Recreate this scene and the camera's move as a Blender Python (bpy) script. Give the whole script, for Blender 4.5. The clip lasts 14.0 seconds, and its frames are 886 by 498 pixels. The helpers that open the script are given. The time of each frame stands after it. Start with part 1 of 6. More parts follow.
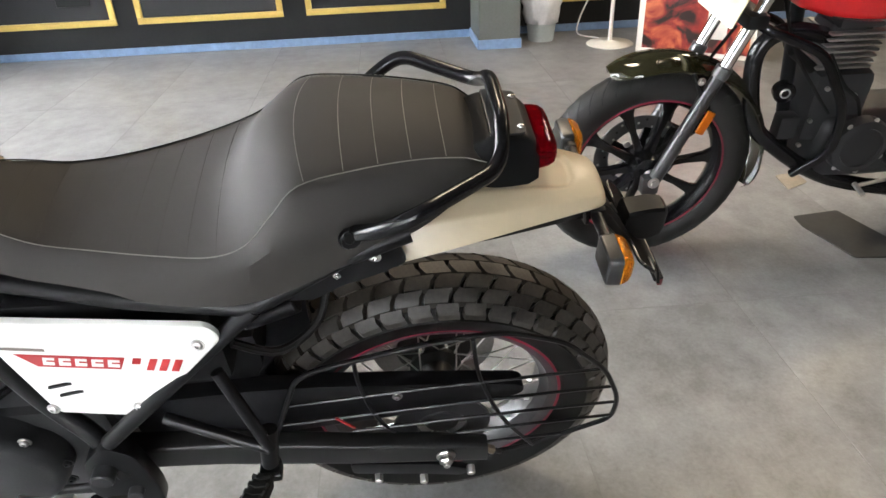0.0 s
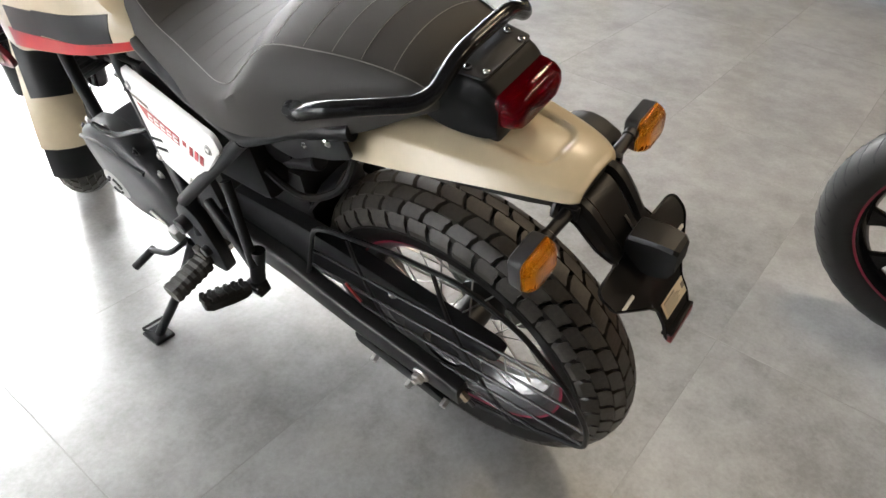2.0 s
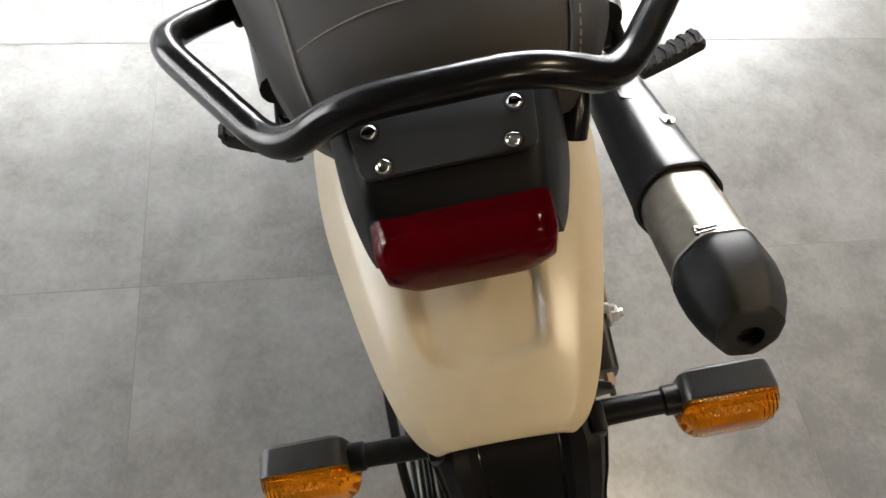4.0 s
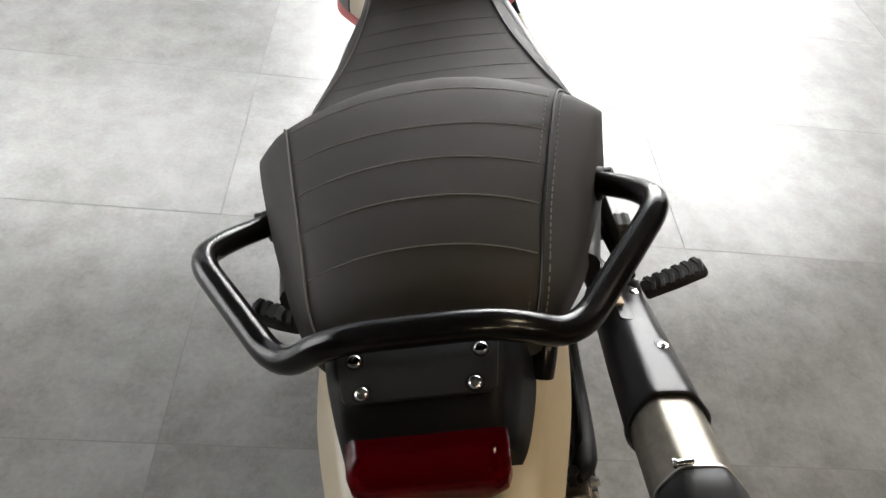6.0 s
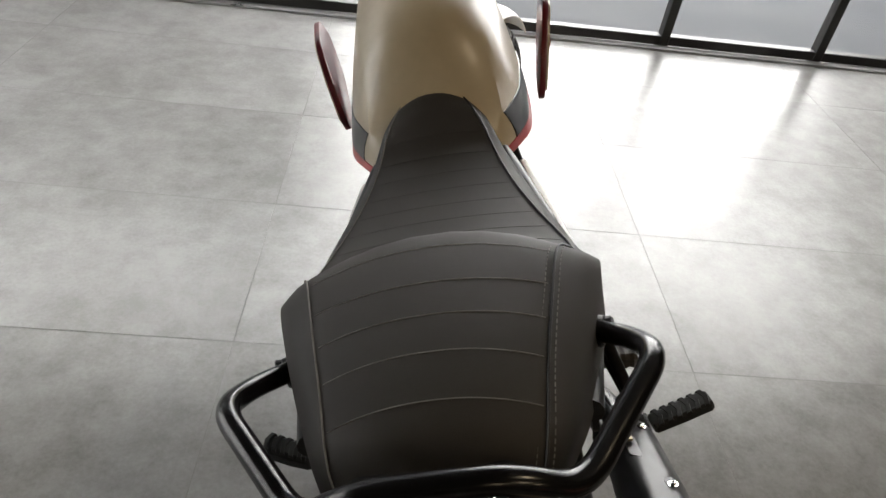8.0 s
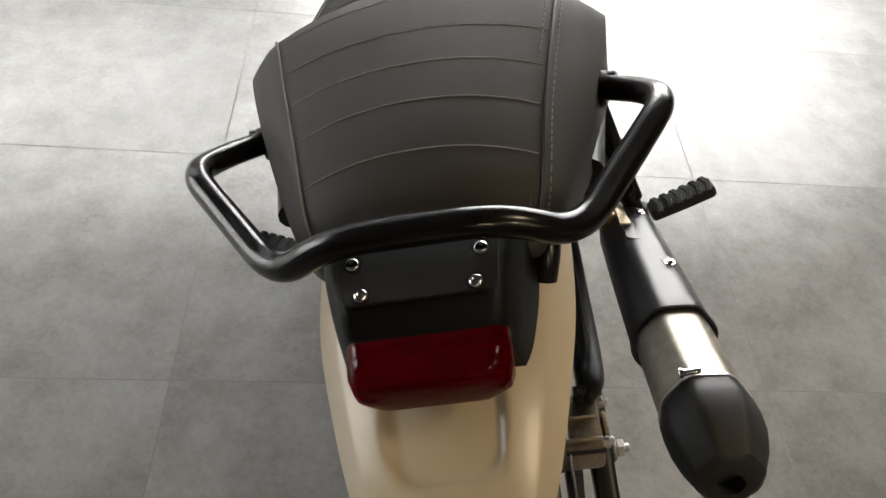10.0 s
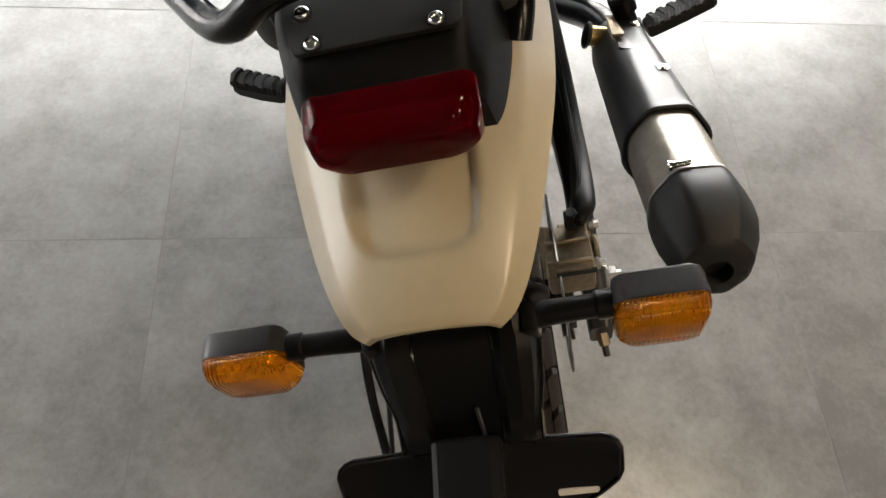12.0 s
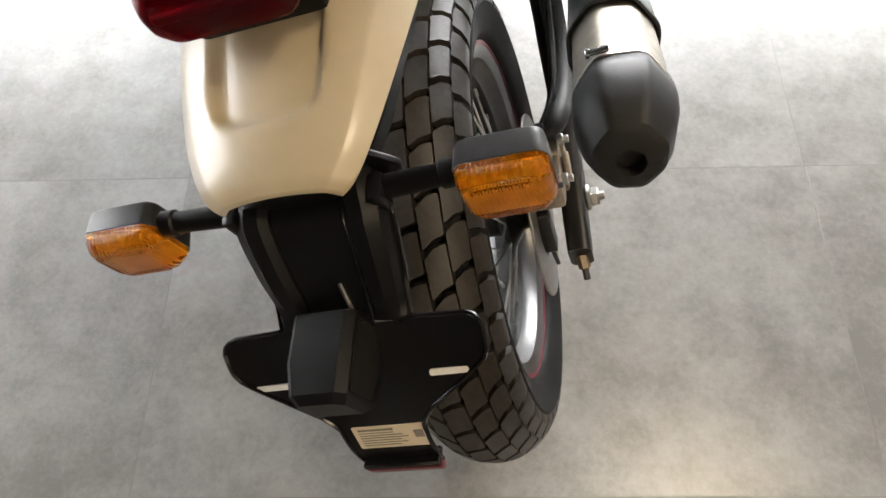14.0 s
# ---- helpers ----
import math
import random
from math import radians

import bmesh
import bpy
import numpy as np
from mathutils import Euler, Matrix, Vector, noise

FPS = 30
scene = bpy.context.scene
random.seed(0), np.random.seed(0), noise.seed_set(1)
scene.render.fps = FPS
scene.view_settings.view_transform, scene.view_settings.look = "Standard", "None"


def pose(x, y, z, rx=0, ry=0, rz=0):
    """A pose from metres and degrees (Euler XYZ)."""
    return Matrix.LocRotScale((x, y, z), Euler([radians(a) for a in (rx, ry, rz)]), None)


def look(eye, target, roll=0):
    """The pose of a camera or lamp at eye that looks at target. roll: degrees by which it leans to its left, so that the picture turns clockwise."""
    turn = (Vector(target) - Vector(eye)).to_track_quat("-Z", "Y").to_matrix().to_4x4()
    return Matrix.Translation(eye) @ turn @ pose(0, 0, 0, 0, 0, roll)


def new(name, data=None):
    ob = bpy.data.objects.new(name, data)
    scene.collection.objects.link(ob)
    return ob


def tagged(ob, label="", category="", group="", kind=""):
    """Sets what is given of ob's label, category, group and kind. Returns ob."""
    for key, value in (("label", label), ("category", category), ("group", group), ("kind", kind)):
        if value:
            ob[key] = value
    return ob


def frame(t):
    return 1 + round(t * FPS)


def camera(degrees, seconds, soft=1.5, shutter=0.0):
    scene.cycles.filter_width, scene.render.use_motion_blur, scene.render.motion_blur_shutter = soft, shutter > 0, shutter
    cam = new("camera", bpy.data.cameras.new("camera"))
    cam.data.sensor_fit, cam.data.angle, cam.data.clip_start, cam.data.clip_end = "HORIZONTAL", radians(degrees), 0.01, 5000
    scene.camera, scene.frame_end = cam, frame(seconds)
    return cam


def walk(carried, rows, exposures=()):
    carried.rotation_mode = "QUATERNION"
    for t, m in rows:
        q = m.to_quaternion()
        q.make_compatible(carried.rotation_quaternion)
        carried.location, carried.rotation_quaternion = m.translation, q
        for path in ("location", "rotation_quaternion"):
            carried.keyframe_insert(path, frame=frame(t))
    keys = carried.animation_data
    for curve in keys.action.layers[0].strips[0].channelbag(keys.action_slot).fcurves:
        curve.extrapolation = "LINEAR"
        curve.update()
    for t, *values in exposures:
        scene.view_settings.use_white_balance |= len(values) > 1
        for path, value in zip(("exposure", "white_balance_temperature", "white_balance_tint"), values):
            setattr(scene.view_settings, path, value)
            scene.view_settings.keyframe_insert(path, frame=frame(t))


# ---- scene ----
cam = camera(66.37, 14.0)

# rows: seconds, eye, pitch, roll, yaw in degrees
PATH = [
    (0.00, (-1.0767, 0.0577, 1.1778), -29.59, -2.25, -94.52),
    (0.50, (-1.2172, -0.0591, 1.2145), -28.21, -3.29, -81.89),
    (0.70, (-1.2545, -0.1691, 1.2136), -28.19, -2.45, -75.87),
    (1.00, (-1.2702, -0.2919, 1.2184), -30.21, -2.66, -71.51),
    (1.50, (-1.1570, -0.3907, 1.2005), -31.27, -3.57, -64.19),
    (2.00, (-0.8775, -0.4801, 1.1869), -37.72, 4.22, -54.98),
    (2.20, (-0.7940, -0.5084, 1.1908), -39.64, 2.72, -48.31),
    (2.60, (-0.6742, -0.5122, 1.1872), -43.67, 5.29, -42.56),
    (3.00, (-0.5518, -0.4669, 1.1838), -49.43, 8.55, -35.90),
    (3.40, (-0.4397, -0.3984, 1.1819), -55.35, 11.75, -29.25),
    (3.80, (-0.3508, -0.3328, 1.1832), -59.86, 14.16, -23.53),
    (4.30, (-0.2920, -0.2941, 1.1915), -61.11, 14.91, -19.09),
    (4.50, (-0.2758, -0.2945, 1.2009), -59.57, 14.23, -17.35),
    (5.00, (-0.2679, -0.3019, 1.2233), -55.06, 12.93, -13.83),
    (5.50, (-0.2827, -0.3064, 1.2413), -51.01, 12.56, -11.36),
    (6.00, (-0.2926, -0.3108, 1.2573), -47.84, 11.08, -10.26),
    (6.50, (-0.2992, -0.3098, 1.2733), -44.74, 10.59, -9.36),
    (7.00, (-0.3003, -0.3121, 1.2924), -41.09, 9.85, -8.53),
    (7.20, (-0.3011, -0.3134, 1.2972), -39.86, 9.27, -8.01),
    (7.70, (-0.3016, -0.3156, 1.3060), -38.19, 8.67, -7.33),
    (8.20, (-0.3004, -0.3177, 1.3034), -39.01, 8.45, -7.04),
    (8.80, (-0.2966, -0.3199, 1.2882), -42.31, 8.42, -7.30),
    (9.30, (-0.2914, -0.3217, 1.2684), -46.19, 8.38, -8.08),
    (9.50, (-0.2887, -0.3225, 1.2585), -48.04, 8.34, -8.55),
    (10.00, (-0.2841, -0.3266, 1.2308), -52.30, 9.82, -10.47),
    (10.50, (-0.2763, -0.3387, 1.2088), -55.42, 9.59, -11.32),
    (11.00, (-0.2718, -0.3493, 1.1931), -57.95, 10.86, -12.98),
    (11.50, (-0.2649, -0.3618, 1.1815), -59.77, 10.78, -13.32),
    (12.00, (-0.2581, -0.3776, 1.1667), -61.55, 9.76, -12.75),
    (12.50, (-0.2519, -0.3911, 1.1580), -64.15, 10.72, -13.09),
    (13.00, (-0.2366, -0.4235, 1.1490), -66.35, 10.64, -12.60),
    (13.50, (-0.1956, -0.4679, 1.1528), -64.67, 5.65, -6.98),
    (14.00, (-0.1099, -0.4370, 1.1421), -64.63, -5.22, 3.96),
]
LEAN = 15.75
SINK = -0.0113

# seconds, stops, white balance
EXPOSURES = [(0, 1.55, 6180, 10), (1, 1.60, 6120, 10), (1.5, 1.46, 6200, 10), (2, 1.50, 6350, 10), (4.5, 1.20, 6420, 10), (5, 0.86, 6425, 10), (5.5, 0.70, 6430, 10), (6.5, 0.32, 6450, 10), (7, 0.0, 6500, 10), (9.5, 0.40, 6560, 10), (10.5, 0.90, 6600, 10), (11.5, 0.93, 6600, 10), (12, 1.04, 6600, 10), (12.5, 1.08, 6660, 10), (13, 1.60, 6600, 10), (13.5, 1.60, 6520, 10), (14, 1.60, 6380, 10)]
walk(cam, [(t, pose(*eye, 90 + p, 0, y) @ pose(0, 0, 0, 0, 0, r)) for t, eye, p, r, y in PATH], EXPOSURES)

# ---- daylight ----
world = bpy.data.worlds.new("sky")
scene.world = world
world.use_nodes = True
wn = world.node_tree
sky = wn.nodes.new("ShaderNodeTexSky")
sky.sky_type, sky.sun_disc, sky.sun_elevation, sky.sun_rotation = "NISHITA", False, radians(55), radians(200)
wn.links.new(sky.outputs[0], wn.nodes["Background"].inputs[0])
wn.nodes["Background"].inputs[1].default_value = 0.12
BACKDROP = 10.5
# strength of the unseen glowing panel added west of the shop
WEST_FILL = 4.5


def lamp(name, kind, m, energy, colour, size, size_y=None):
    d = bpy.data.lights.new(name, kind)
    d.energy, d.color = energy, colour
    if kind == "AREA":
        d.size = size
        if size_y:
            d.shape, d.size_y = "RECTANGLE", size_y
    ob = new(name, d)
    ob.matrix_basis = m
    return ob


# warm ceiling downlights
DOWNLIGHTS = [(1.5, -2.2), (1.15, -0.25), (0.4, -3.4), (3.0, -3.0)]
for x, y in DOWNLIGHTS:
    lamp("downlight", "AREA", look((x, y, 3.05), (x, y, 0)), 12, (1.0, 0.80, 0.55), 0.45)

# ---- materials ----
def nodes_of(m):
    m.use_nodes = True
    return m.node_tree.nodes, m.node_tree.links, m.node_tree.nodes["Principled BSDF"]


def surface(name, colour, rough=0.5, metal=0.0, vary=0.12, grain=60.0, bump=0.15, broad=3.0, rough_vary=0.08, coat=0.0, spec=0.5, depth=0.002):
    """A procedural surface: a base colour with broad and fine variation, uneven gloss and fine relief."""
    m = bpy.data.materials.new(name)
    n, l, b = nodes_of(m)
    co = n.new("ShaderNodeTexCoord")
    big, fine = n.new("ShaderNodeTexNoise"), n.new("ShaderNodeTexNoise")
    big.inputs["Scale"].default_value, big.inputs["Detail"].default_value = broad, 6
    fine.inputs["Scale"].default_value, fine.inputs["Detail"].default_value = grain, 4
    for t in (big, fine):
        l.new(co.outputs["Object"], t.inputs["Vector"])
    mix = n.new("ShaderNodeMath")
    mix.operation = "MULTIPLY_ADD"
    mix.inputs[1].default_value = 0.5
    l.new(fine.outputs["Fac"], mix.inputs[0])
    half = n.new("ShaderNodeMath")
    half.operation = "MULTIPLY"
    half.inputs[1].default_value = 0.5
    l.new(big.outputs["Fac"], half.inputs[0])
    l.new(half.outputs[0], mix.inputs[2])
    ramp = n.new("ShaderNodeMapRange")
    ramp.inputs["From Min"].default_value, ramp.inputs["From Max"].default_value = 0.3, 0.7
    ramp.inputs["To Min"].default_value, ramp.inputs["To Max"].default_value = 1 - vary, 1 + vary
    l.new(mix.outputs[0], ramp.inputs["Value"])
    tint = n.new("ShaderNodeVectorMath")
    tint.operation = "SCALE"
    tint.inputs[0].default_value = colour
    l.new(ramp.outputs[0], tint.inputs["Scale"])
    l.new(tint.outputs[0], b.inputs["Base Color"])
    gloss = n.new("ShaderNodeMapRange")
    gloss.inputs["From Min"].default_value, gloss.inputs["From Max"].default_value = 0.3, 0.7
    gloss.inputs["To Min"].default_value, gloss.inputs["To Max"].default_value = max(0.02, rough - rough_vary), min(1, rough + rough_vary)
    l.new(big.outputs["Fac"], gloss.inputs["Value"])
    l.new(gloss.outputs[0], b.inputs["Roughness"])
    b.inputs["Metallic"].default_value = metal
    b.inputs["Specular IOR Level"].default_value = spec
    b.inputs["Coat Weight"].default_value = coat
    b.inputs["Coat Roughness"].default_value = 0.05
    if bump:
        rel = n.new("ShaderNodeBump")
        rel.inputs["Strength"].default_value, rel.inputs["Distance"].default_value = bump, depth
        l.new(fine.outputs["Fac"], rel.inputs["Height"])
        l.new(rel.outputs[0], b.inputs["Normal"])
    return m


def floor_tile_material():
    m = surface("grey_stoneware", (0.30, 0.30, 0.295), rough=0.34, vary=0.0, bump=0.04, grain=240, broad=2.2, depth=0.0006, spec=0.9)
    n, l, b = nodes_of(m)
    co = n.new("ShaderNodeNewGeometry")
    info = n.new("ShaderNodeObjectInfo")
    shift = n.new("ShaderNodeVectorMath")
    shift.operation = "MULTIPLY_ADD"
    shift.inputs[1].default_value = (40.0, 23.0, 7.0)
    l.new(info.outputs["Random"], shift.inputs[0])
    l.new(co.outputs["Position"], shift.inputs[2])
    cloud, speck, streak = (n.new("ShaderNodeTexNoise") for _ in range(3))
    for t, s, d, r in ((cloud, 2.4, 8, 0.60), (speck, 90, 5, 0.70), (streak, 11.0, 8, 0.62)):
        t.inputs["Scale"].default_value, t.inputs["Detail"].default_value, t.inputs["Roughness"].default_value = s, d, r
        l.new(shift.outputs[0], t.inputs["Vector"])
    streak.inputs["Distortion"].default_value = 0.0
    fac = n.new("ShaderNodeMapRange")
    fac.inputs["From Min"].default_value, fac.inputs["From Max"].default_value = 0.40, 0.60
    ramp = n.new("ShaderNodeMix")
    ramp.data_type = "RGBA"
    ramp.inputs[6].default_value, ramp.inputs[7].default_value = (0.140, 0.137, 0.131, 1), (0.272, 0.271, 0.267, 1)
    l.new(fac.outputs[0], ramp.inputs[0])
    a = n.new("ShaderNodeMath")
    a.operation = "MULTIPLY_ADD"
    a.inputs[1].default_value = 0.40
    l.new(cloud.outputs["Fac"], a.inputs[0])
    c = n.new("ShaderNodeMath")
    c.operation = "MULTIPLY_ADD"
    c.inputs[1].default_value = 0.38
    l.new(streak.outputs["Fac"], c.inputs[0])
    d = n.new("ShaderNodeMath")
    d.operation = "MULTIPLY"
    d.inputs[1].default_value = 0.22
    l.new(speck.outputs["Fac"], d.inputs[0])
    l.new(d.outputs[0], c.inputs[2])
    l.new(c.outputs[0], a.inputs[2])
    l.new(a.outputs[0], fac.inputs["Value"])
    l.new(ramp.outputs[2], b.inputs["Base Color"])
    g = n.new("ShaderNodeMapRange")
    g.inputs["To Min"].default_value, g.inputs["To Max"].default_value = 0.29, 0.36
    l.new(streak.outputs["Fac"], g.inputs["Value"])
    l.new(g.outputs[0], b.inputs["Roughness"])
    return m


def glass(name, tint=(1, 1, 1), rough=0.0):
    m = bpy.data.materials.new(name)
    n, l, b = nodes_of(m)
    b.inputs["Base Color"].default_value = (*tint, 1)
    b.inputs["Transmission Weight"].default_value = 1.0
    b.inputs["Roughness"].default_value = rough
    b.inputs["IOR"].default_value = 1.45
    return m


def lens(name, tint, rough, freq, trans=0.55):
    """Moulded coloured lens plastic with a fine ribbed relief."""
    m = bpy.data.materials.new(name)
    n, l, b = nodes_of(m)
    b.inputs["Base Color"].default_value = (*tint, 1)
    b.inputs["Transmission Weight"].default_value = trans
    b.inputs["Specular IOR Level"].default_value = 0.2
    b.inputs["Roughness"].default_value = rough
    b.inputs["IOR"].default_value = 1.49
    co = n.new("ShaderNodeTexCoord")
    w = n.new("ShaderNodeTexWave")
    w.inputs["Scale"].default_value = freq
    l.new(co.outputs["Object"], w.inputs["Vector"])
    rel = n.new("ShaderNodeBump")
    rel.inputs["Strength"].default_value, rel.inputs["Distance"].default_value = 0.22, 0.0005
    l.new(w.outputs["Fac"], rel.inputs["Height"])
    l.new(rel.outputs[0], b.inputs["Normal"])
    return m


def amber_lens(name, tint, rough, freq, relief, shine=None):
    """Clear coloured lens plastic, moulded in fine upright ribs, through which the reflector shows."""
    m = bpy.data.materials.new(name)
    n, l, b = nodes_of(m)
    b.inputs["Base Color"].default_value = (*tint, 1)
    b.inputs["Transmission Weight"].default_value = 0.88
    b.inputs["Specular IOR Level"].default_value = 0.35
    b.inputs["Roughness"].default_value = rough
    b.inputs["IOR"].default_value = 1.30
    co = n.new("ShaderNodeTexCoord")
    w = n.new("ShaderNodeTexWave")
    w.bands_direction, w.wave_profile = "X", "SIN"
    w.inputs["Scale"].default_value, w.inputs["Distortion"].default_value = freq, 0.0
    l.new(co.outputs["Object"], w.inputs["Vector"])
    rel = n.new("ShaderNodeBump")
    rel.inputs["Strength"].default_value, rel.inputs["Distance"].default_value = relief, 0.0006
    l.new(w.outputs["Fac"], rel.inputs["Height"])
    l.new(rel.outputs[0], b.inputs["Normal"])
    if shine:
        # part of the light passes straight on, coloured
        t, mix = n.new("ShaderNodeBsdfTransparent"), n.new("ShaderNodeMixShader")
        t.inputs["Color"].default_value = (*shine, 1)
        mix.inputs["Fac"].default_value = 0.22
        l.new(b.outputs[0], mix.inputs[1])
        l.new(t.outputs[0], mix.inputs[2])
        l.new(mix.outputs[0], n["Material Output"].inputs["Surface"])
    return m


def ribbed_lens(name, tint, rough, freq):
    """Amber lens plastic moulded in fine upright ribs, deeper coloured between them."""
    m = surface(name, tint, rough=rough, vary=0.2, grain=260, bump=0.0, broad=60, coat=0.05, spec=0.22, rough_vary=0.03)
    n, l, b = nodes_of(m)
    co = n.new("ShaderNodeTexCoord")
    w = n.new("ShaderNodeTexWave")
    w.bands_direction, w.wave_profile = "X", "SIN"
    w.inputs["Scale"].default_value, w.inputs["Distortion"].default_value = freq, 0.3
    l.new(co.outputs["Object"], w.inputs["Vector"])
    mix = n.new("ShaderNodeMix")
    mix.data_type = "RGBA"
    mix.inputs[6].default_value, mix.inputs[7].default_value = (tint[0] * 0.70, tint[1] * 0.58, tint[2], 1), (tint[0] * 1.1, tint[1] * 1.15, tint[2], 1)
    l.new(w.outputs["Fac"], mix.inputs[0])
    l.new(mix.outputs[2], b.inputs["Base Color"])
    rel = n.new("ShaderNodeBump")
    rel.inputs["Strength"].default_value, rel.inputs["Distance"].default_value = 0.6, 0.0008
    l.new(w.outputs["Fac"], rel.inputs["Height"])
    l.new(rel.outputs[0], b.inputs["Normal"])
    return m


def glow(name, colour, strength):
    m = bpy.data.materials.new(name)
    n, l, b = nodes_of(m)
    b.inputs["Base Color"].default_value = (0.8, 0.8, 0.8, 1)
    b.inputs["Emission Color"].default_value = (*colour, 1)
    b.inputs["Emission Strength"].default_value = strength
    return m


CREAM = surface("cream_paint", (0.480, 0.402, 0.270), rough=0.42, vary=0.05, bump=0.004, broad=5, coat=0.45, rough_vary=0.03)
CREAM.node_tree.nodes["Principled BSDF"].inputs["Coat Roughness"].default_value = 0.22
WHITE = surface("white_plastic", (0.80, 0.79, 0.76), rough=0.38, vary=0.03, bump=0.02, rough_vary=0.05)
BLACK_PAINT = surface("satin_black_paint", (0.005, 0.005, 0.0055), rough=0.225, vary=0.15, bump=0.02, coat=0.08, spec=0.30, rough_vary=0.02)
BLACK_PLASTIC = surface("black_moulded_plastic", (0.0042, 0.0042, 0.0047), rough=0.42, vary=0.2, grain=700, bump=0.12, depth=0.0004, spec=0.24)
FRAME_BLACK = surface("frame_black", (0.0042, 0.0042, 0.0047), rough=0.36, vary=0.2, bump=0.05, spec=0.26, rough_vary=0.06)
SEAT_BLACK = surface("seat_vinyl", (0.0225, 0.0193, 0.0158), rough=0.68, vary=0.18, grain=900, bump=0.25, depth=0.0003, rough_vary=0.06, spec=0.5)
SEAT_SIDE = surface("seat_side_vinyl", (0.007, 0.007, 0.007), rough=0.45, vary=0.15, grain=900, bump=0.2, depth=0.0003, spec=0.3)
THREAD = surface("grey_thread", (0.175, 0.166, 0.150), rough=0.8, vary=0.2)
SEAT_SEAM = surface("dark_thread", (0.030, 0.027, 0.023), rough=0.8, vary=0.2)
# darker than the tread rubber, so the colour holds the shade between blocks
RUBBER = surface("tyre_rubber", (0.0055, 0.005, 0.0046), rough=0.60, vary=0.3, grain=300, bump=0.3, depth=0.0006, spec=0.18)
ROAD_RUBBER = surface("road_tyre_rubber", (0.017, 0.016, 0.015), rough=0.55, vary=0.3, grain=300, bump=0.2, depth=0.0005, spec=0.35)
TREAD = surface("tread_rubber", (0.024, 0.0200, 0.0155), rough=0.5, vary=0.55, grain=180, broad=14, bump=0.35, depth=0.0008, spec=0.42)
PEG_RUBBER = surface("peg_rubber", (0.010, 0.010, 0.0095), rough=0.55, vary=0.3, grain=400, bump=0.3, spec=0.3)
STEEL = surface("brushed_steel", (0.55, 0.54, 0.52), rough=0.34, metal=1.0, vary=0.1, grain=200, bump=0.08, depth=0.0005, rough_vary=0.05)
SILENCER = surface("silencer_steel", (0.34, 0.315, 0.27), rough=0.46, metal=1.0, vary=0.25, grain=90, bump=0.05, rough_vary=0.08)
CHROME = surface("bright_plated_steel", (0.75, 0.75, 0.74), rough=0.10, metal=1.0, vary=0.05, bump=0.0)
RIM_GREY = surface("rim_alloy", (0.11, 0.11, 0.112), rough=0.36, metal=0.85, vary=0.1, bump=0.03, rough_vary=0.05)
ENGINE_BLACK = surface("engine_black", (0.020, 0.020, 0.021), rough=0.42, metal=0.1, vary=0.25, grain=300, bump=0.12, spec=0.45, rough_vary=0.06)
CAST = surface("cast_alloy", (0.26, 0.21, 0.145), rough=0.45, metal=0.7, vary=0.3, grain=160, bump=0.25)
RED = surface("red_paint", (0.42, 0.022, 0.022), rough=0.36, vary=0.08, bump=0.01, rough_vary=0.05)
MAROON = surface("maroon_plastic", (0.13, 0.010, 0.014), rough=0.34, vary=0.1, bump=0.02, coat=0.3, rough_vary=0.04)
DECAL_BLACK = surface("black_decal", (0.009, 0.0088, 0.0098), rough=0.36, vary=0.1, bump=0.0, spec=0.35)
BADGE_GREY = surface("badge_grey", (0.36, 0.355, 0.34), rough=0.4, vary=0.1)
PINSTRIPE = surface("red_pinstripe", (0.22, 0.008, 0.03), rough=0.4, vary=0.05, bump=0.0)
AMBER = amber_lens("amber_lens", (1.0, 0.335, 0.007), 0.03, 105, 0.75)
AMBER_SOLID = ribbed_lens("amber_reflector", (0.66, 0.180, 0.001), 0.33, 200)
REFLECTOR = surface("lamp_reflector", (0.92, 0.92, 0.90), rough=0.18, metal=0.8, vary=0.35, grain=55, broad=30, bump=0.9, depth=0.004)
REFLECTOR_DIM = surface("lamp_reflector_base", (0.62, 0.60, 0.56), rough=0.35, metal=0.2, vary=0.4, grain=90, broad=40, bump=0.6, depth=0.003)
TAIL_RED = amber_lens("red_lens", (0.42, 0.003, 0.016), 0.03, 60, 0.10, (0.60, 0.04, 0.03))
RED_BACK = surface("lamp_back", (0.10, 0.006, 0.008), rough=0.35, vary=0.2, bump=0.05)
DARK_LENS = lens("dark_red_lens", (0.045, 0.0012, 0.005), 0.15, 25, 0.0)
SMOKED = surface("gloss_black_plastic", (0.012, 0.011, 0.010), rough=0.14, vary=0.12, bump=0.02, rough_vary=0.03)
COWL = surface("matt_black_plastic", (0.0040, 0.0040, 0.0044), rough=0.52, vary=0.2, grain=700, bump=0.12, depth=0.0004, spec=0.16)
COVER = surface("satin_black_sheet", (0.019, 0.020, 0.0215), rough=0.40, vary=0.15, grain=500, bump=0.05, depth=0.0004, spec=0.4)
HOUSING = surface("black_satin_plastic", (0.022, 0.022, 0.0225), rough=0.36, vary=0.25, grain=300, bump=0.05, depth=0.0004, spec=0.45)
CAP = surface("matt_black_casting", (0.016, 0.016, 0.0165), rough=0.52, vary=0.25, grain=500, bump=0.10, depth=0.0004, spec=0.35, rough_vary=0.05)
SHIELD = surface("heat_shield_black", (0.011, 0.011, 0.0115), rough=0.40, vary=0.25, grain=500, bump=0.08, depth=0.0004, spec=0.42, rough_vary=0.05)
BRASS = surface("passivated_sleeve", (0.50, 0.36, 0.16), rough=0.35, metal=0.9, vary=0.2, bump=0.03)
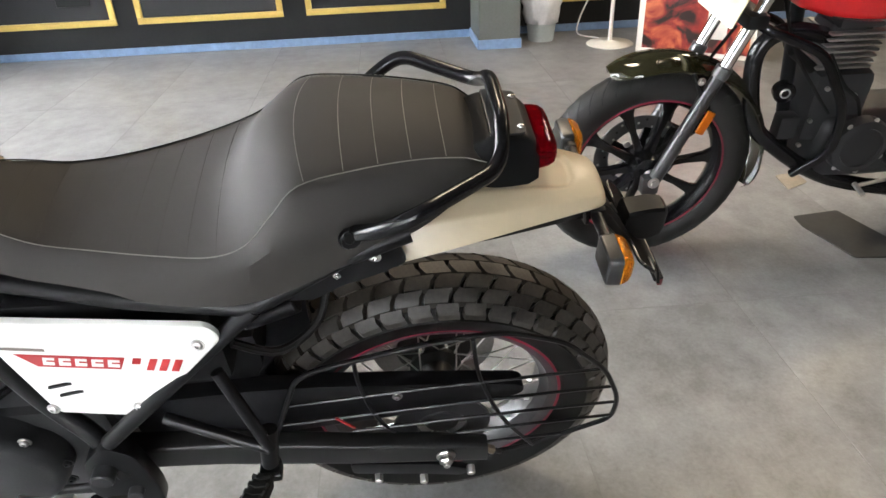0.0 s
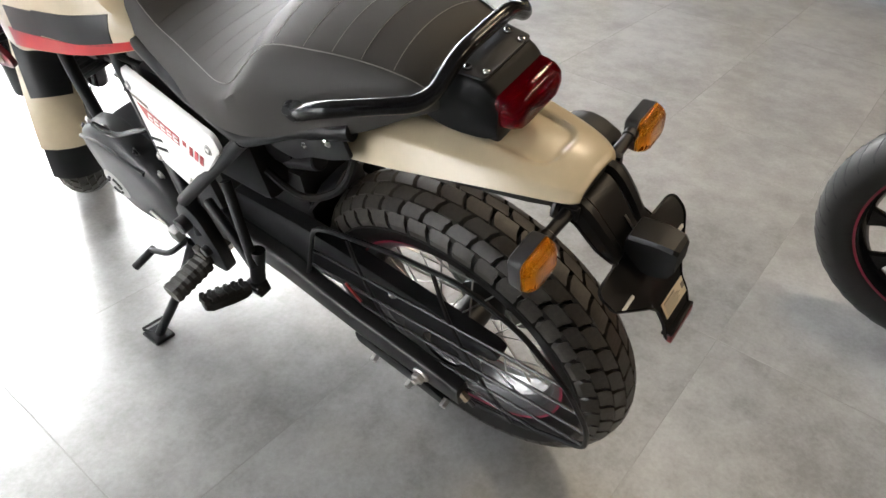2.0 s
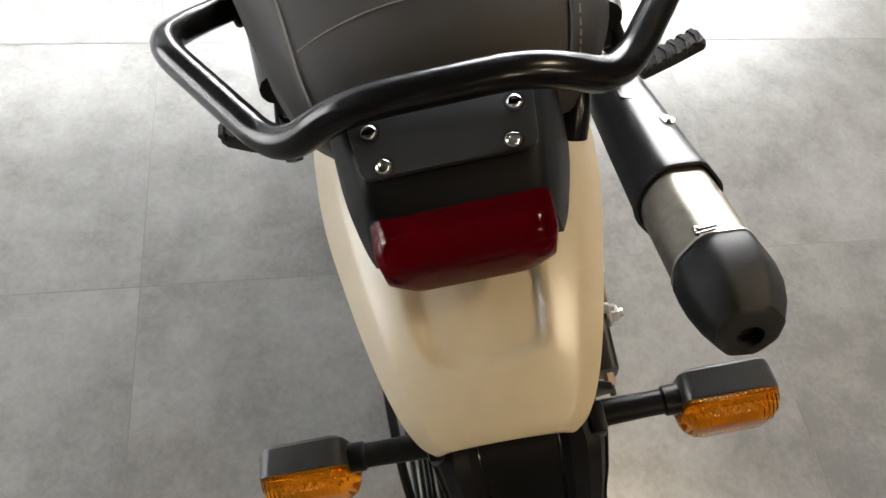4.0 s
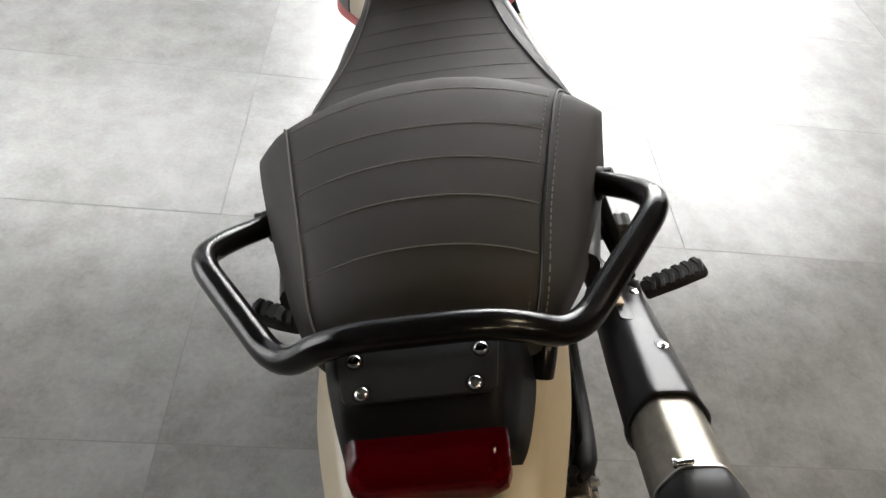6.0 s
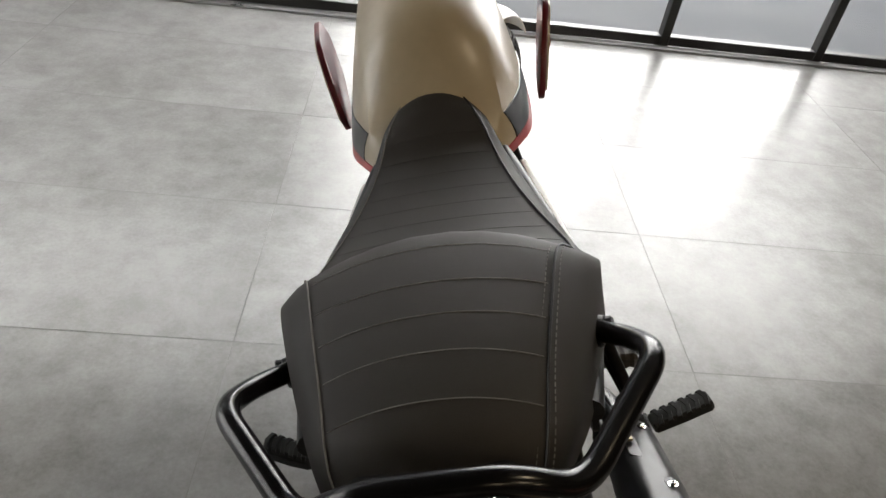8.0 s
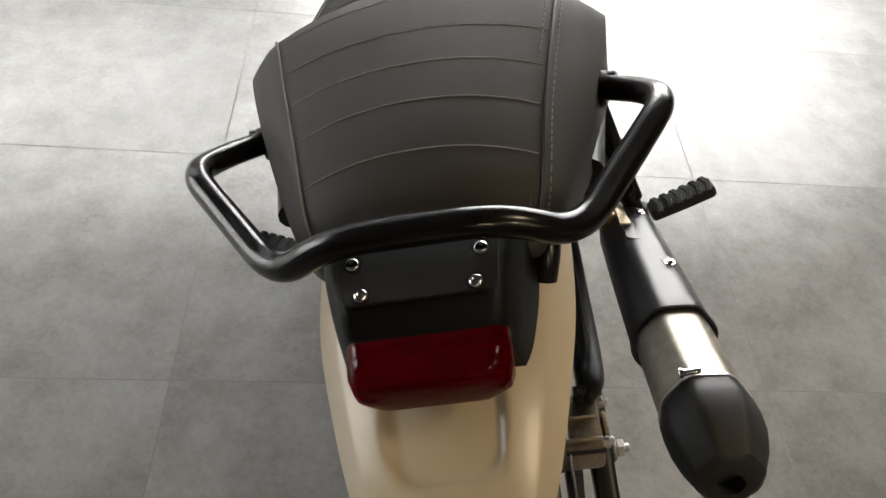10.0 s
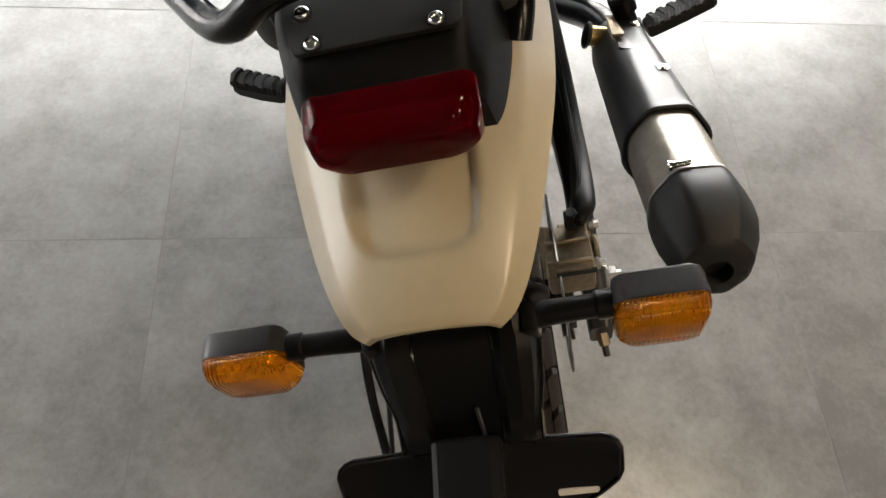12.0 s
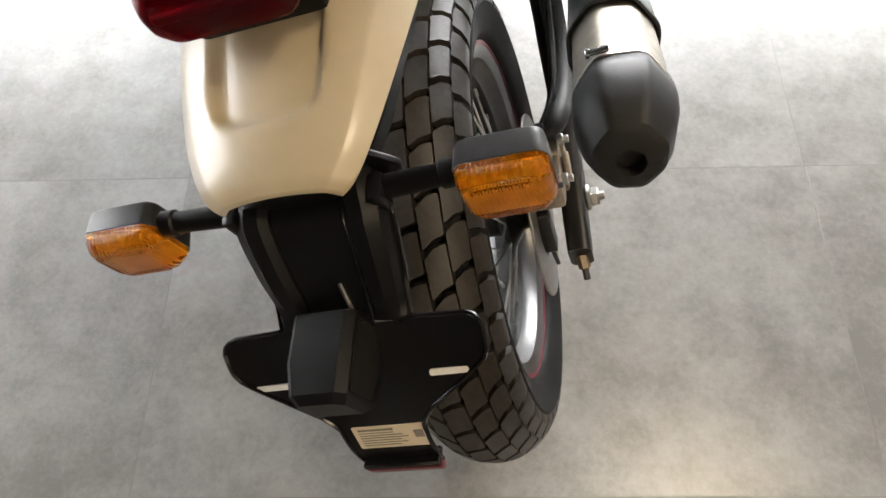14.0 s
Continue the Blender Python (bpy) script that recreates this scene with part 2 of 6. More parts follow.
FIN_METAL = surface("dull_fin_metal", (0.30, 0.29, 0.275), rough=0.42, metal=0.9, vary=0.2, grain=160, bump=0.15)
ARM_BLACK = surface("dusty_black_paint", (0.0085, 0.0082, 0.008), rough=0.42, vary=0.35, broad=9, bump=0.05, spec=0.4, rough_vary=0.06)
CARD = surface("worn_card", (0.27, 0.235, 0.18), rough=0.8, vary=0.2, bump=0.05)
PAPER = surface("paper_label", (0.62, 0.54, 0.40), rough=0.6, vary=0.08, bump=0.02)
INK = surface("label_ink", (0.20, 0.175, 0.15), rough=0.7, vary=0.1, bump=0.0)
OLIVE = surface("dark_olive_gloss", (0.014, 0.013, 0.006), rough=0.12, vary=0.1, bump=0.0, coat=0.8)
GLOSS_RED = surface("gloss_red_paint", (0.50, 0.012, 0.014), rough=0.15, vary=0.05, bump=0.0, coat=0.8)
PLATE_YELLOW = surface("blank_plate", (0.78, 0.70, 0.48), rough=0.5, vary=0.04, bump=0.02)
FLOOR_TILE = floor_tile_material()
GROUT = surface("tile_joint", (0.205, 0.202, 0.196), rough=0.6, vary=0.15)
WALL_BLACK = surface("black_wall_paint", (0.008, 0.008, 0.0085), rough=0.55, vary=0.3, grain=40, bump=0.15, spec=0.3)
WALL_GREY = surface("grey_wall_paint", (0.11, 0.108, 0.104), rough=0.8, vary=0.08, grain=90, bump=0.15)
PALE_RENDER = surface("pale_render", (0.62, 0.62, 0.60), rough=0.85, vary=0.15, grain=12, bump=0.1)
JAMB = surface("pale_jamb_paint", (0.36, 0.365, 0.35), rough=0.6, vary=0.12, grain=40, bump=0.08)
PILLAR_GREY = surface("pillar_grey_paint", (0.115, 0.125, 0.115), rough=0.6, vary=0.12, grain=60, bump=0.12)
CEILING = surface("ceiling_paint", (0.07, 0.07, 0.068), rough=0.9, vary=0.05)
BLUE_FILM = surface("blue_skirting_film", (0.17, 0.26, 0.42), rough=0.45, vary=0.25, grain=30, bump=0.2)
GOLD = surface("gold_frame_paint", (0.62, 0.45, 0.12), rough=0.42, metal=0.15, vary=0.12, grain=50, bump=0.1)
ALU_DARK = surface("dark_window_metal", (0.035, 0.034, 0.033), rough=0.42, metal=0.4, vary=0.15)
SILVER_RAIL = surface("threshold_metal", (0.55, 0.55, 0.55), rough=0.35, metal=0.9, vary=0.1)
CLEAR = glass("window_glass")
PAVING = surface("outside_paving", (0.055, 0.060, 0.068), rough=0.9, vary=0.2, broad=1.5)
BUCKET = surface("pale_bucket", (0.45, 0.50, 0.50), rough=0.5, vary=0.1)
BAG = surface("clear_bin_bag", (0.70, 0.70, 0.72), rough=0.35, vary=0.1, bump=0.5, grain=50, depth=0.006)
STAND_WHITE = surface("white_stand", (0.70, 0.67, 0.60), rough=0.45, vary=0.05)
DARK_SHEET = surface("dark_rough_sheet", (0.022, 0.022, 0.021), rough=0.6, vary=0.3, grain=40, bump=0.4)
LEG_GREY = surface("fork_leg_grey", (0.055, 0.055, 0.056), rough=0.34, metal=0.5, vary=0.1, bump=0.03)


def poster_material():
    m = surface("red_poster_print", (0.5, 0.05, 0.02), rough=0.4, vary=0.0, bump=0.0)
    n, l, b = nodes_of(m)
    co = n.new("ShaderNodeTexCoord")
    t = n.new("ShaderNodeTexNoise")
    t.inputs["Scale"].default_value, t.inputs["Detail"].default_value, t.inputs["Distortion"].default_value = 5, 6, 1.5
    l.new(co.outputs["Object"], t.inputs["Vector"])
    r = n.new("ShaderNodeValToRGB")
    e = r.color_ramp.elements
    e[0].position, e[0].color = 0.38, (0.02, 0.008, 0.006, 1)
    e[1].position, e[1].color = 0.66, (0.55, 0.14, 0.05, 1)
    k = r.color_ramp.elements.new(0.5)
    k.color = (0.26, 0.018, 0.012, 1)
    l.new(t.outputs["Fac"], r.inputs[0])
    l.new(r.outputs[0], b.inputs["Base Color"])
    return m


POSTER = poster_material()

# ---- mesh helpers ----
V = Vector


def finish(bm, name, material, angle=38):
    bmesh.ops.recalc_face_normals(bm, faces=bm.faces)
    me = bpy.data.meshes.new(name)
    bm.to_mesh(me)
    bm.free()
    for p in me.polygons:
        p.use_smooth = True
    me.set_sharp_from_angle(angle=radians(angle))
    me.materials.append(material)
    return me


def part(name, bm, material, parent=None, label="", angle=38):
    ob = new(name, finish(bm, name, material, angle))
    ob.parent = parent
    return tagged(ob, label)


def thing(name, label, category, m=None, group="", kind=""):
    e = new(name)
    e.empty_display_size = 0.05
    if m is not None:
        e.matrix_basis = m
    return tagged(e, label, category, group, kind)


def solid(name, bm, material, label, category, m=None, group="", kind=""):
    ob = part(name, bm, material)
    if m is not None:
        ob.matrix_basis = m
    return tagged(ob, label, category, group, kind)


def join(*bms):
    out = bms[0]
    for b in bms[1:]:
        me = bpy.data.meshes.new("joined")
        b.to_mesh(me)
        b.free()
        out.from_mesh(me)
        bpy.data.meshes.remove(me)
    return out


def moved(bm, m):
    bm.transform(m)
    return bm


def fillet(pts, rad, n=5, closed=False):
    pts = [V(p) for p in pts]
    out = []
    k = len(pts)
    for i, p in enumerate(pts):
        if not closed and i in (0, k - 1):
            out.append(p)
            continue
        a, b = pts[i - 1] - p, pts[(i + 1) % k] - p
        d = min(rad, a.length * 0.48, b.length * 0.48)
        s, e = p + a.normalized() * d, p + b.normalized() * d
        for j in range(n + 1):
            u = j / n
            out.append(s * (1 - u) ** 2 + p * 2 * u * (1 - u) + e * u * u)
    return out


def smooth_line(pts, n=6):
    pts = [V(p) for p in pts]
    out = []
    for i in range(len(pts) - 1):
        a, b, c, d = pts[max(i - 1, 0)], pts[i], pts[i + 1], pts[min(i + 2, len(pts) - 1)]
        for j in range(n):
            u = j / n
            out.append(0.5 * ((2 * b) + (c - a) * u + (2 * a - 5 * b + 4 * c - d) * u * u + (3 * b - a - 3 * c + d) * u ** 3))
    return out + [pts[-1]]


def loft(rings, cap=True, closed=False):
    bm = bmesh.new()
    vs = [[bm.verts.new(p) for p in r] for r in rings]
    n = len(vs[0])
    for a, b in zip(vs, vs[1:] + ([vs[0]] if closed else [])):
        for i in range(n):
            bm.faces.new((a[i], a[(i + 1) % n], b[(i + 1) % n], b[i]))
    if cap and not closed:
        bm.faces.new(vs[0][::-1])
        bm.faces.new(vs[-1])
    return bm


def tube(pts, r, n=10, closed=False):
    """A round tube along a line; r is one radius or one for each point."""
    pts = [V(p) for p in pts]
    k = len(pts)
    rs = r if isinstance(r, (list, tuple)) else [r] * k
    up = None
    rings = []
    for i in range(k):
        a = pts[i - 1] if (i or closed) else pts[i]
        b = pts[(i + 1) % k] if (i < k - 1 or closed) else pts[i]
        d = (b - a).normalized()
        if up is None:
            up = d.orthogonal().normalized()
        up = (up - d * up.dot(d)).normalized()
        side = d.cross(up)
        rings.append([pts[i] + (up * math.cos(t) + side * math.sin(t)) * rs[i] for t in (2 * math.pi * j / n for j in range(n))])
    return loft(rings, closed=closed)


def lathe(profile, centre, axis, n=32, closed=False):
    """Turns (radius, along) pairs about an axis."""
    axis = V(axis).normalized()
    u = axis.orthogonal().normalized()
    w = axis.cross(u)
    c = V(centre)
    bm = bmesh.new()
    rows = [[bm.verts.new(c + axis * h + (u * math.cos(2 * math.pi * i / n) + w * math.sin(2 * math.pi * i / n)) * max(r, 1e-5)) for i in range(n)] for r, h in profile]
    for a, b in zip(rows, rows[1:] + ([rows[0]] if closed else [])):
        for i in range(n):
            bm.faces.new((a[i], a[(i + 1) % n], b[(i + 1) % n], b[i]))
    if not closed:
        bm.faces.new(rows[0][::-1])
        bm.faces.new(rows[-1])
    return bm


def rod(a, b, r, n=10, bevel=0.15):
    a, b = V(a), V(b)
    L = (b - a).length
    e = min(r * bevel, L * 0.3)
    return lathe([(r - e, 0), (r, e), (r, L - e), (r - e, L)], a, b - a, n)


def box(centre, size, bevel=0.0, seg=2, m=None):
    bm = bmesh.new()
    bmesh.ops.create_cube(bm, size=1)
    bm.transform(Matrix.Diagonal((*size, 1)))
    if bevel:
        bmesh.ops.bevel(bm, geom=bm.edges[:], offset=bevel, segments=seg, profile=0.6, affect="EDGES")
    if m is not None:
        bm.transform(m)
    bm.transform(Matrix.Translation(centre))
    return bm


def plate(outline, thick, origin, u, v, rad=0.0, bevel=0.0):
    """A flat plate: an outline in the plane of u and v, thickened along their normal, with rounded corners and edges."""
    u, v = V(u).normalized(), V(v).normalized()
    w = u.cross(v).normalized()
    v = w.cross(u)
    pts = [V((*p, 0)) for p in outline]
    if rad:
        pts = fillet(pts, rad, 4, closed=True)
    bm = bmesh.new()
    vs = [bm.verts.new(V(origin) + u * p.x + v * p.y - w * thick / 2) for p in pts]
    f = bm.faces.new(vs)
    ext = bmesh.ops.extrude_face_region(bm, geom=[f])
    bmesh.ops.translate(bm, verts=[g for g in ext["geom"] if isinstance(g, bmesh.types.BMVert)], vec=w * thick)
    if bevel:
        sharp = [e for e in bm.edges if len(e.link_faces) == 2 and e.calc_face_angle(0) > 1.0 and (len(e.link_faces[0].verts) > 4 or len(e.link_faces[1].verts) > 4)]
        bmesh.ops.bevel(bm, geom=sharp, offset=bevel, segments=2, profile=0.6, affect="EDGES")
    return bm


def bolt(at, axis, r=0.006, h=0.004):
    """A domed socket screw with its washer."""
    at, axis = V(at), V(axis).normalized()
    head = lathe([(r * 1.45, 0), (r * 1.45, h * 0.25), (r, h * 0.3), (r, h * 0.7), (r * 0.8, h), (r * 0.45, h * 1.08), (r * 0.42, h * 0.6), (0, h * 0.6)], at, axis, 14)
    return head


def lerp_rows(rows, n):
    """Rows of numbers, smoothly interpolated over the first one."""
    pts = [list(r) for r in rows]
    out = []
    for i in range(len(pts) - 1):
        a, b, c, d = pts[max(i - 1, 0)], pts[i], pts[i + 1], pts[min(i + 2, len(pts) - 1)]
        for j in range(n):
            t = j / n
            out.append([0.5 * (2 * q + (r - p) * t + (2 * p - 5 * q + 4 * r - s) * t * t + (3 * q - p - 3 * r + s) * t ** 3) for p, q, r, s in zip(a, b, c, d)])
    return out + [pts[-1]]


# ---- the room ----
X0, X1, Y0, Y1, CEIL = -4.4, 4.30, -5.2, 3.20, 3.1
TW, TL, JX, JY, SKEW = 1.206, 0.603, -0.656, 0.2666, -0.86


def floor():
    base = box(((X0 + X1) / 2, (Y0 + Y1) / 2, -0.0504), (X1 - X0 + 0.4, Y1 - Y0 + 0.4, 0.1), 0)
    fl = tagged(part("floor", base, GROUT), "grey stone-look tiled showroom floor", "floor", kind="structure")
    half = (TW / 2 - 0.0010, TL / 2 - 0.0010)
    me = finish(box((0, 0, -0.006), (half[0] * 2, half[1] * 2, 0.012), 0.0006, 1), "floor_tile", FLOOR_TILE)
    i0, i1 = math.floor((X0 - JX) / TW), math.ceil((X1 + 0.1 - JX) / TW)
    j0, j1 = math.floor((Y0 - JY) / TL), math.ceil((Y1 - JY) / TL)
    for i in range(i0, i1):
        for j in range(j0, j1):
            t = new("tile", me)
            t.parent = fl
            t.matrix_basis = pose(0, 0, 0, 0, 0, SKEW) @ pose(JX + (i + 0.5) * TW, JY + (j + 0.5) * TL, random.uniform(-0.0002, 0.0002), 0, 0, random.choice((0, 180)))
    return fl


def wall(name, centre, size, material, label):
    return tagged(part(name, box(centre, size), material), label, "wall", kind="structure")


floor()
wall("wall_east", (X1 + 0.1, (Y0 + Y1) / 2, CEIL / 2), (0.2, Y1 - Y0 + 0.4, CEIL), WALL_BLACK, "matt black painted showroom wall")
wall("wall_west", (X0 - 0.1, Y0 / 2 - 0.1, CEIL / 2), (0.2, -Y0 + 0.2, CEIL), WALL_GREY, "plain grey painted wall")
wall("wall_west_end", (X0 - 0.1, (Y1 + 2.9) / 2 + 0.07, CEIL / 2), (0.2, Y1 - 2.9 + 0.14, CEIL), WALL_GREY, "plain grey painted wall by the corner")
wall("wall_west_lintel", (X0 - 0.1, 1.45, 2.9), (0.2, 2.9, 0.4), WALL_GREY, "grey lintel over the added side glazing")
wall("wall_south", ((X0 + X1) / 2, Y0 - 0.1, CEIL / 2), (X1 - X0, 0.2, CEIL), WALL_GREY, "plain grey painted back wall")
wall("wall_north", (4.01, Y1 + 0.06, CEIL / 2), (0.56, 0.16, CEIL), WALL_BLACK, "black painted wall beside the shop window")
wall("wall_lintel", ((X0 + 3.74) / 2, Y1 + 0.06, 2.9), (3.74 - X0, 0.16, 0.4), WALL_BLACK, "black lintel over the shop window")
tagged(part("ceiling", box(((X0 + X1) / 2, (Y0 + Y1) / 2, CEIL + 0.06), (X1 - X0 + 0.4, Y1 - Y0 + 0.4, 0.12)), CEILING), "plain dark grey ceiling", "ceiling", kind="structure")

# pillar and blue skirting
pillar = tagged(part("pillar", box((4.075, -0.80, CEIL / 2), (0.45, 0.30, CEIL), 0.004, 1), PILLAR_GREY), "square grey painted pillar on the black wall", "pillar", kind="structure")
sk = join(box((X1 - 0.007, 1.27, 0.03), (0.014, 3.82, 0.056), 0.003, 1), box((X1 - 0.007, -3.08, 0.03), (0.014, 4.24, 0.056), 0.003, 1))
tagged(part("baseboard", sk, BLUE_FILM), "low skirting wrapped in blue protective film", "skirting", kind="structure")
skp = join(box((3.845, -0.80, 0.035), (0.01, 0.315, 0.068), 0.002, 1), box((4.075, -0.645, 0.035), (0.45, 0.01, 0.068), 0.002, 1), box((4.075, -0.955, 0.035), (0.45, 0.01, 0.068), 0.002, 1))
tagged(part("trim", skp, BLUE_FILM), "blue film wrapped round the pillar foot", "skirting", kind="structure")


def wall_frame(y0, y1, z0=0.225, z1=1.6):
    f = thing("wall_frame", "gold-painted wooden panel frame on the black wall", "wall frame", group="gold frames on the wall")
    x = X1 - 0.012
    for z in (z0 + 0.022, z1 - 0.022):
        part("rail", join(box((x, (y0 + y1) / 2, z), (0.022, y1 - y0, 0.044), 0.005), box((x - 0.006, (y0 + y1) / 2, z + 0.016 * (1 if z < 1 else -1)), (0.022, y1 - y0 - 0.03, 0.012), 0.003)), GOLD, f)
    for y in (y0 + 0.022, y1 - 0.022):
        part("stile", join(box((x, y, (z0 + z1) / 2), (0.02, 0.044, z1 - z0 - 0.088), 0.005)), GOLD, f)
    part("panel", box((X1 - 0.004, (y0 + y1) / 2, (z0 + z1) / 2), (0.008, y1 - y0 - 0.09, z1 - z0 - 0.09)), DECAL_BLACK, f)
    return f


for a, b in ((1.97, 3.06), (0.76, 1.82), (-0.46, 0.59), (-2.2, -1.05)):
    wall_frame(a, b)
for i, (a, b) in enumerate(((2.12, 2.36),)):
    s = box((X1 - 0.012, (a + b) / 2, 0.42), (0.008, b - a, 0.10), 0.003, 1)
    solid("wall_plaque", s, FRAME_BLACK, "small dark plaque on the framed wall panel", "plaque")


# ---- shop window ----
def shop_window():
    w = tagged(new("window_1"), "dark metal framed shop window down to the floor", "window", kind="structure")
    w.empty_display_size = 0.1
    ys, top = Y1 + 0.03, 2.7
    bars = [-4.35, -3.3, -2.3, -1.3, -0.2, 1.165, 2.05, 2.78, 3.71]
    part("bottom_rail", join(box(((X0 + 3.74) / 2, ys, 0.035), (3.74 - X0, 0.06, 0.05), 0.004, 1)), ALU_DARK, w)
    part("threshold", box(((X0 + 3.74) / 2, ys - 0.06, 0.006), (3.74 - X0, 0.05, 0.012), 0.003, 1), SILVER_RAIL, w, "worn bare metal threshold strip")
    part("top_rail", box(((X0 + 3.74) / 2, ys, top - 0.03), (3.74 - X0, 0.06, 0.06), 0.004, 1), ALU_DARK, w)
    for x in bars:
        part("mullion", box((x, ys, top / 2), (0.05, 0.07, top), 0.004, 1), ALU_DARK, w)
    for a, b in zip(bars, bars[1:]):
        if b < 2.9:
            part("transom", box(((a + b) / 2, ys, 0.555), (b - a - 0.05, 0.045, 0.045), 0.003, 1), ALU_DARK, w)
        g = part("pane", box(((a + b) / 2, ys, top / 2), (b - a - 0.05, 0.006, top - 0.1)), CLEAR, w)
        g.visible_shadow = False
    return w


shop_window()
tagged(part("ground", box((0, 0, -0.16), (160, 160, 0.06)), PAVING), "pale paving outside the shop window", "ground", kind="structure")
tagged(part("backdrop", box((0, 13.5, 12), (70, 0.1, 26)), glow("hazy_daylight", (1.0, 0.985, 0.96), BACKDROP)), "bright hazy daylight outside the window", "backdrop", kind="structure")

# outside return wall in line with the black wall, and the pale window jamb
tagged(part("wall_porch", box((4.53, 5.0, 1.45), (0.20, 3.2, 3.16), 0.005, 1), PALE_RENDER), "pale grey rendered wall outside the window", "wall", kind="structure")
tagged(part("trim_porch", box((4.415, 5.0, -0.10), (0.03, 3.2, 0.06), 0.003, 1), WHITE), "white skirting along the outside wall", "skirting", kind="structure")
tagged(part("trim_jamb", box((3.765, Y1 - 0.045, 1.35), (0.075, 0.045, 2.70), 0.004, 1), JAMB), "pale grey window jamb", "trim", kind="structure")

# unseen block added to dim the floor's window reflection, then added west glazing
nb = thing("unseen_block", "unseen pale block added outside to dim the floor's window reflection", "building")
part("wall", box((-7.4, 9.5, 2.6), (12.8, 5.0, 5.3), 0.02, 1), PALE_RENDER, nb)
part("shutter", join(*[box((-4.0, 6.98, 0.2 + 0.1 * i), (1.8, 0.04, 0.09), 0.01, 1) for i in range(24)]), ALU_DARK, nb, "dark metal slats on the added unseen block")


# assumed opening, out of view, added to light the bike's left side
def fill_window():
    w = tagged(new("window_2"), "unseen dark framed glazing added to let in west fill light", "window", kind="structure")
    xs, top, ya, yb = X0 - 0.1, 2.7, 0.0, 2.9
    part("bottom_rail", box((xs, (ya + yb) / 2, 0.03), (0.06, yb - ya, 0.06), 0.004, 1), ALU_DARK, w)
    part("top_rail", box((xs, (ya + yb) / 2, top - 0.03), (0.06, yb - ya, 0.06), 0.004, 1), ALU_DARK, w)
    n = 3
    for i in range(n + 1):
        part("mullion", box((xs, ya + 0.025 + (yb - ya - 0.05) * i / n, top / 2), (0.07, 0.05, top - 0.12), 0.004, 1), ALU_DARK, w)
    for i in range(n):
        g = part("pane", box((xs, ya + (yb - ya) * (i + 0.5) / n, top / 2), (0.006, (yb - ya) / n - 0.05, top - 0.14)), CLEAR, w)
        g.visible_shadow = False


fill_window()
# glowing panel added behind that opening as fill light
tagged(part("backdrop_west_fill", box((-12.0, 0, 4), (0.1, 30, 9)), glow("west_fill_glow", (1.0, 0.985, 0.96), WEST_FILL)), "unseen glowing panel added as fill light from the west", "backdrop", kind="structure")

# ---- the cream motorcycle, built upright and leant on its side stand ----
BIKE = pose(0, 0, -SINK, 0, -LEAN, 0)
bike = thing("motorcycle", "cream and black scrambler motorcycle leaning on its side stand", "motorcycle", BIKE)
AX = V((0, 0, 0.324))
SHIFT = V((0, 0.008, 0.003))

# seat: rows of y, top, seam width, seam height, side width, side height, edge width, edge height
SEAT_ROWS = [
    (0.638, 0.846, 0.018, 0.840, 0.030, 0.829, 0.042, 0.812),
    (0.628, 0.864, 0.032, 0.853, 0.048, 0.838, 0.062, 0.810),
    (0.605, 0.876, 0.045, 0.860, 0.066, 0.840, 0.082, 0.806),
    (0.575, 0.870, 0.057, 0.856, 0.078, 0.834, 0.090, 0.802),
    (0.540, 0.854, 0.069, 0.845, 0.087, 0.824, 0.097, 0.797),
    (0.490, 0.836, 0.081, 0.828, 0.100, 0.812, 0.111, 0.790),
    (0.420, 0.831, 0.096, 0.824, 0.119, 0.808, 0.131, 0.783),
    (0.340, 0.838, 0.118, 0.828, 0.141, 0.810, 0.155, 0.780),
    (0.270, 0.856, 0.138, 0.838, 0.156, 0.818, 0.167, 0.782),
    (0.225, 0.886, 0.142, 0.856, 0.164, 0.842, 0.168, 0.786),
    (0.190, 0.920, 0.132, 0.890, 0.164, 0.866, 0.167, 0.796),
    (0.155, 0.940, 0.117, 0.919, 0.156, 0.880, 0.162, 0.808),
    (0.090, 0.948, 0.103, 0.925, 0.138, 0.886, 0.144, 0.826),
    (0.020, 0.947, 0.089, 0.923, 0.116, 0.890, 0.121, 0.842),
    (-0.035, 0.936, 0.080, 0.915, 0.096, 0.896, 0.098, 0.868),
    (-0.058, 0.919, 0.074, 0.904, 0.084, 0.892, 0.085, 0.876),
    (-0.074, 0.899, 0.066, 0.892, 0.070, 0.890, 0.071, 0.882),
]


def seat_row(y):
    rows = SEAT_FINE
    for a, b in zip(rows, rows[1:]):
        if a[0] >= y >= b[0]:
            t = (a[0] - y) / (a[0] - b[0])
            return [p + (q - p) * t for p, q in zip(a, b)]
    return rows[-1] if y < rows[-1][0] else rows[0]


SEAT_FINE = lerp_rows(SEAT_ROWS, 5)


def crest(y, f):
    """The pillion part's front edge bows forward between the seams."""
    return y + 0.022 * math.exp(-((y - 0.195) / 0.050) ** 2) * (1 - f * f)


def seat_top(y, f):
    """A point of the seat's top; f runs from -1 at one seam to 1 at the other."""
    r = seat_row(y)
    return V((r[2] * f, crest(y, f), r[3] + (r[1] - r[3]) * 0.8 * (1 - abs(f) ** 2.2)))


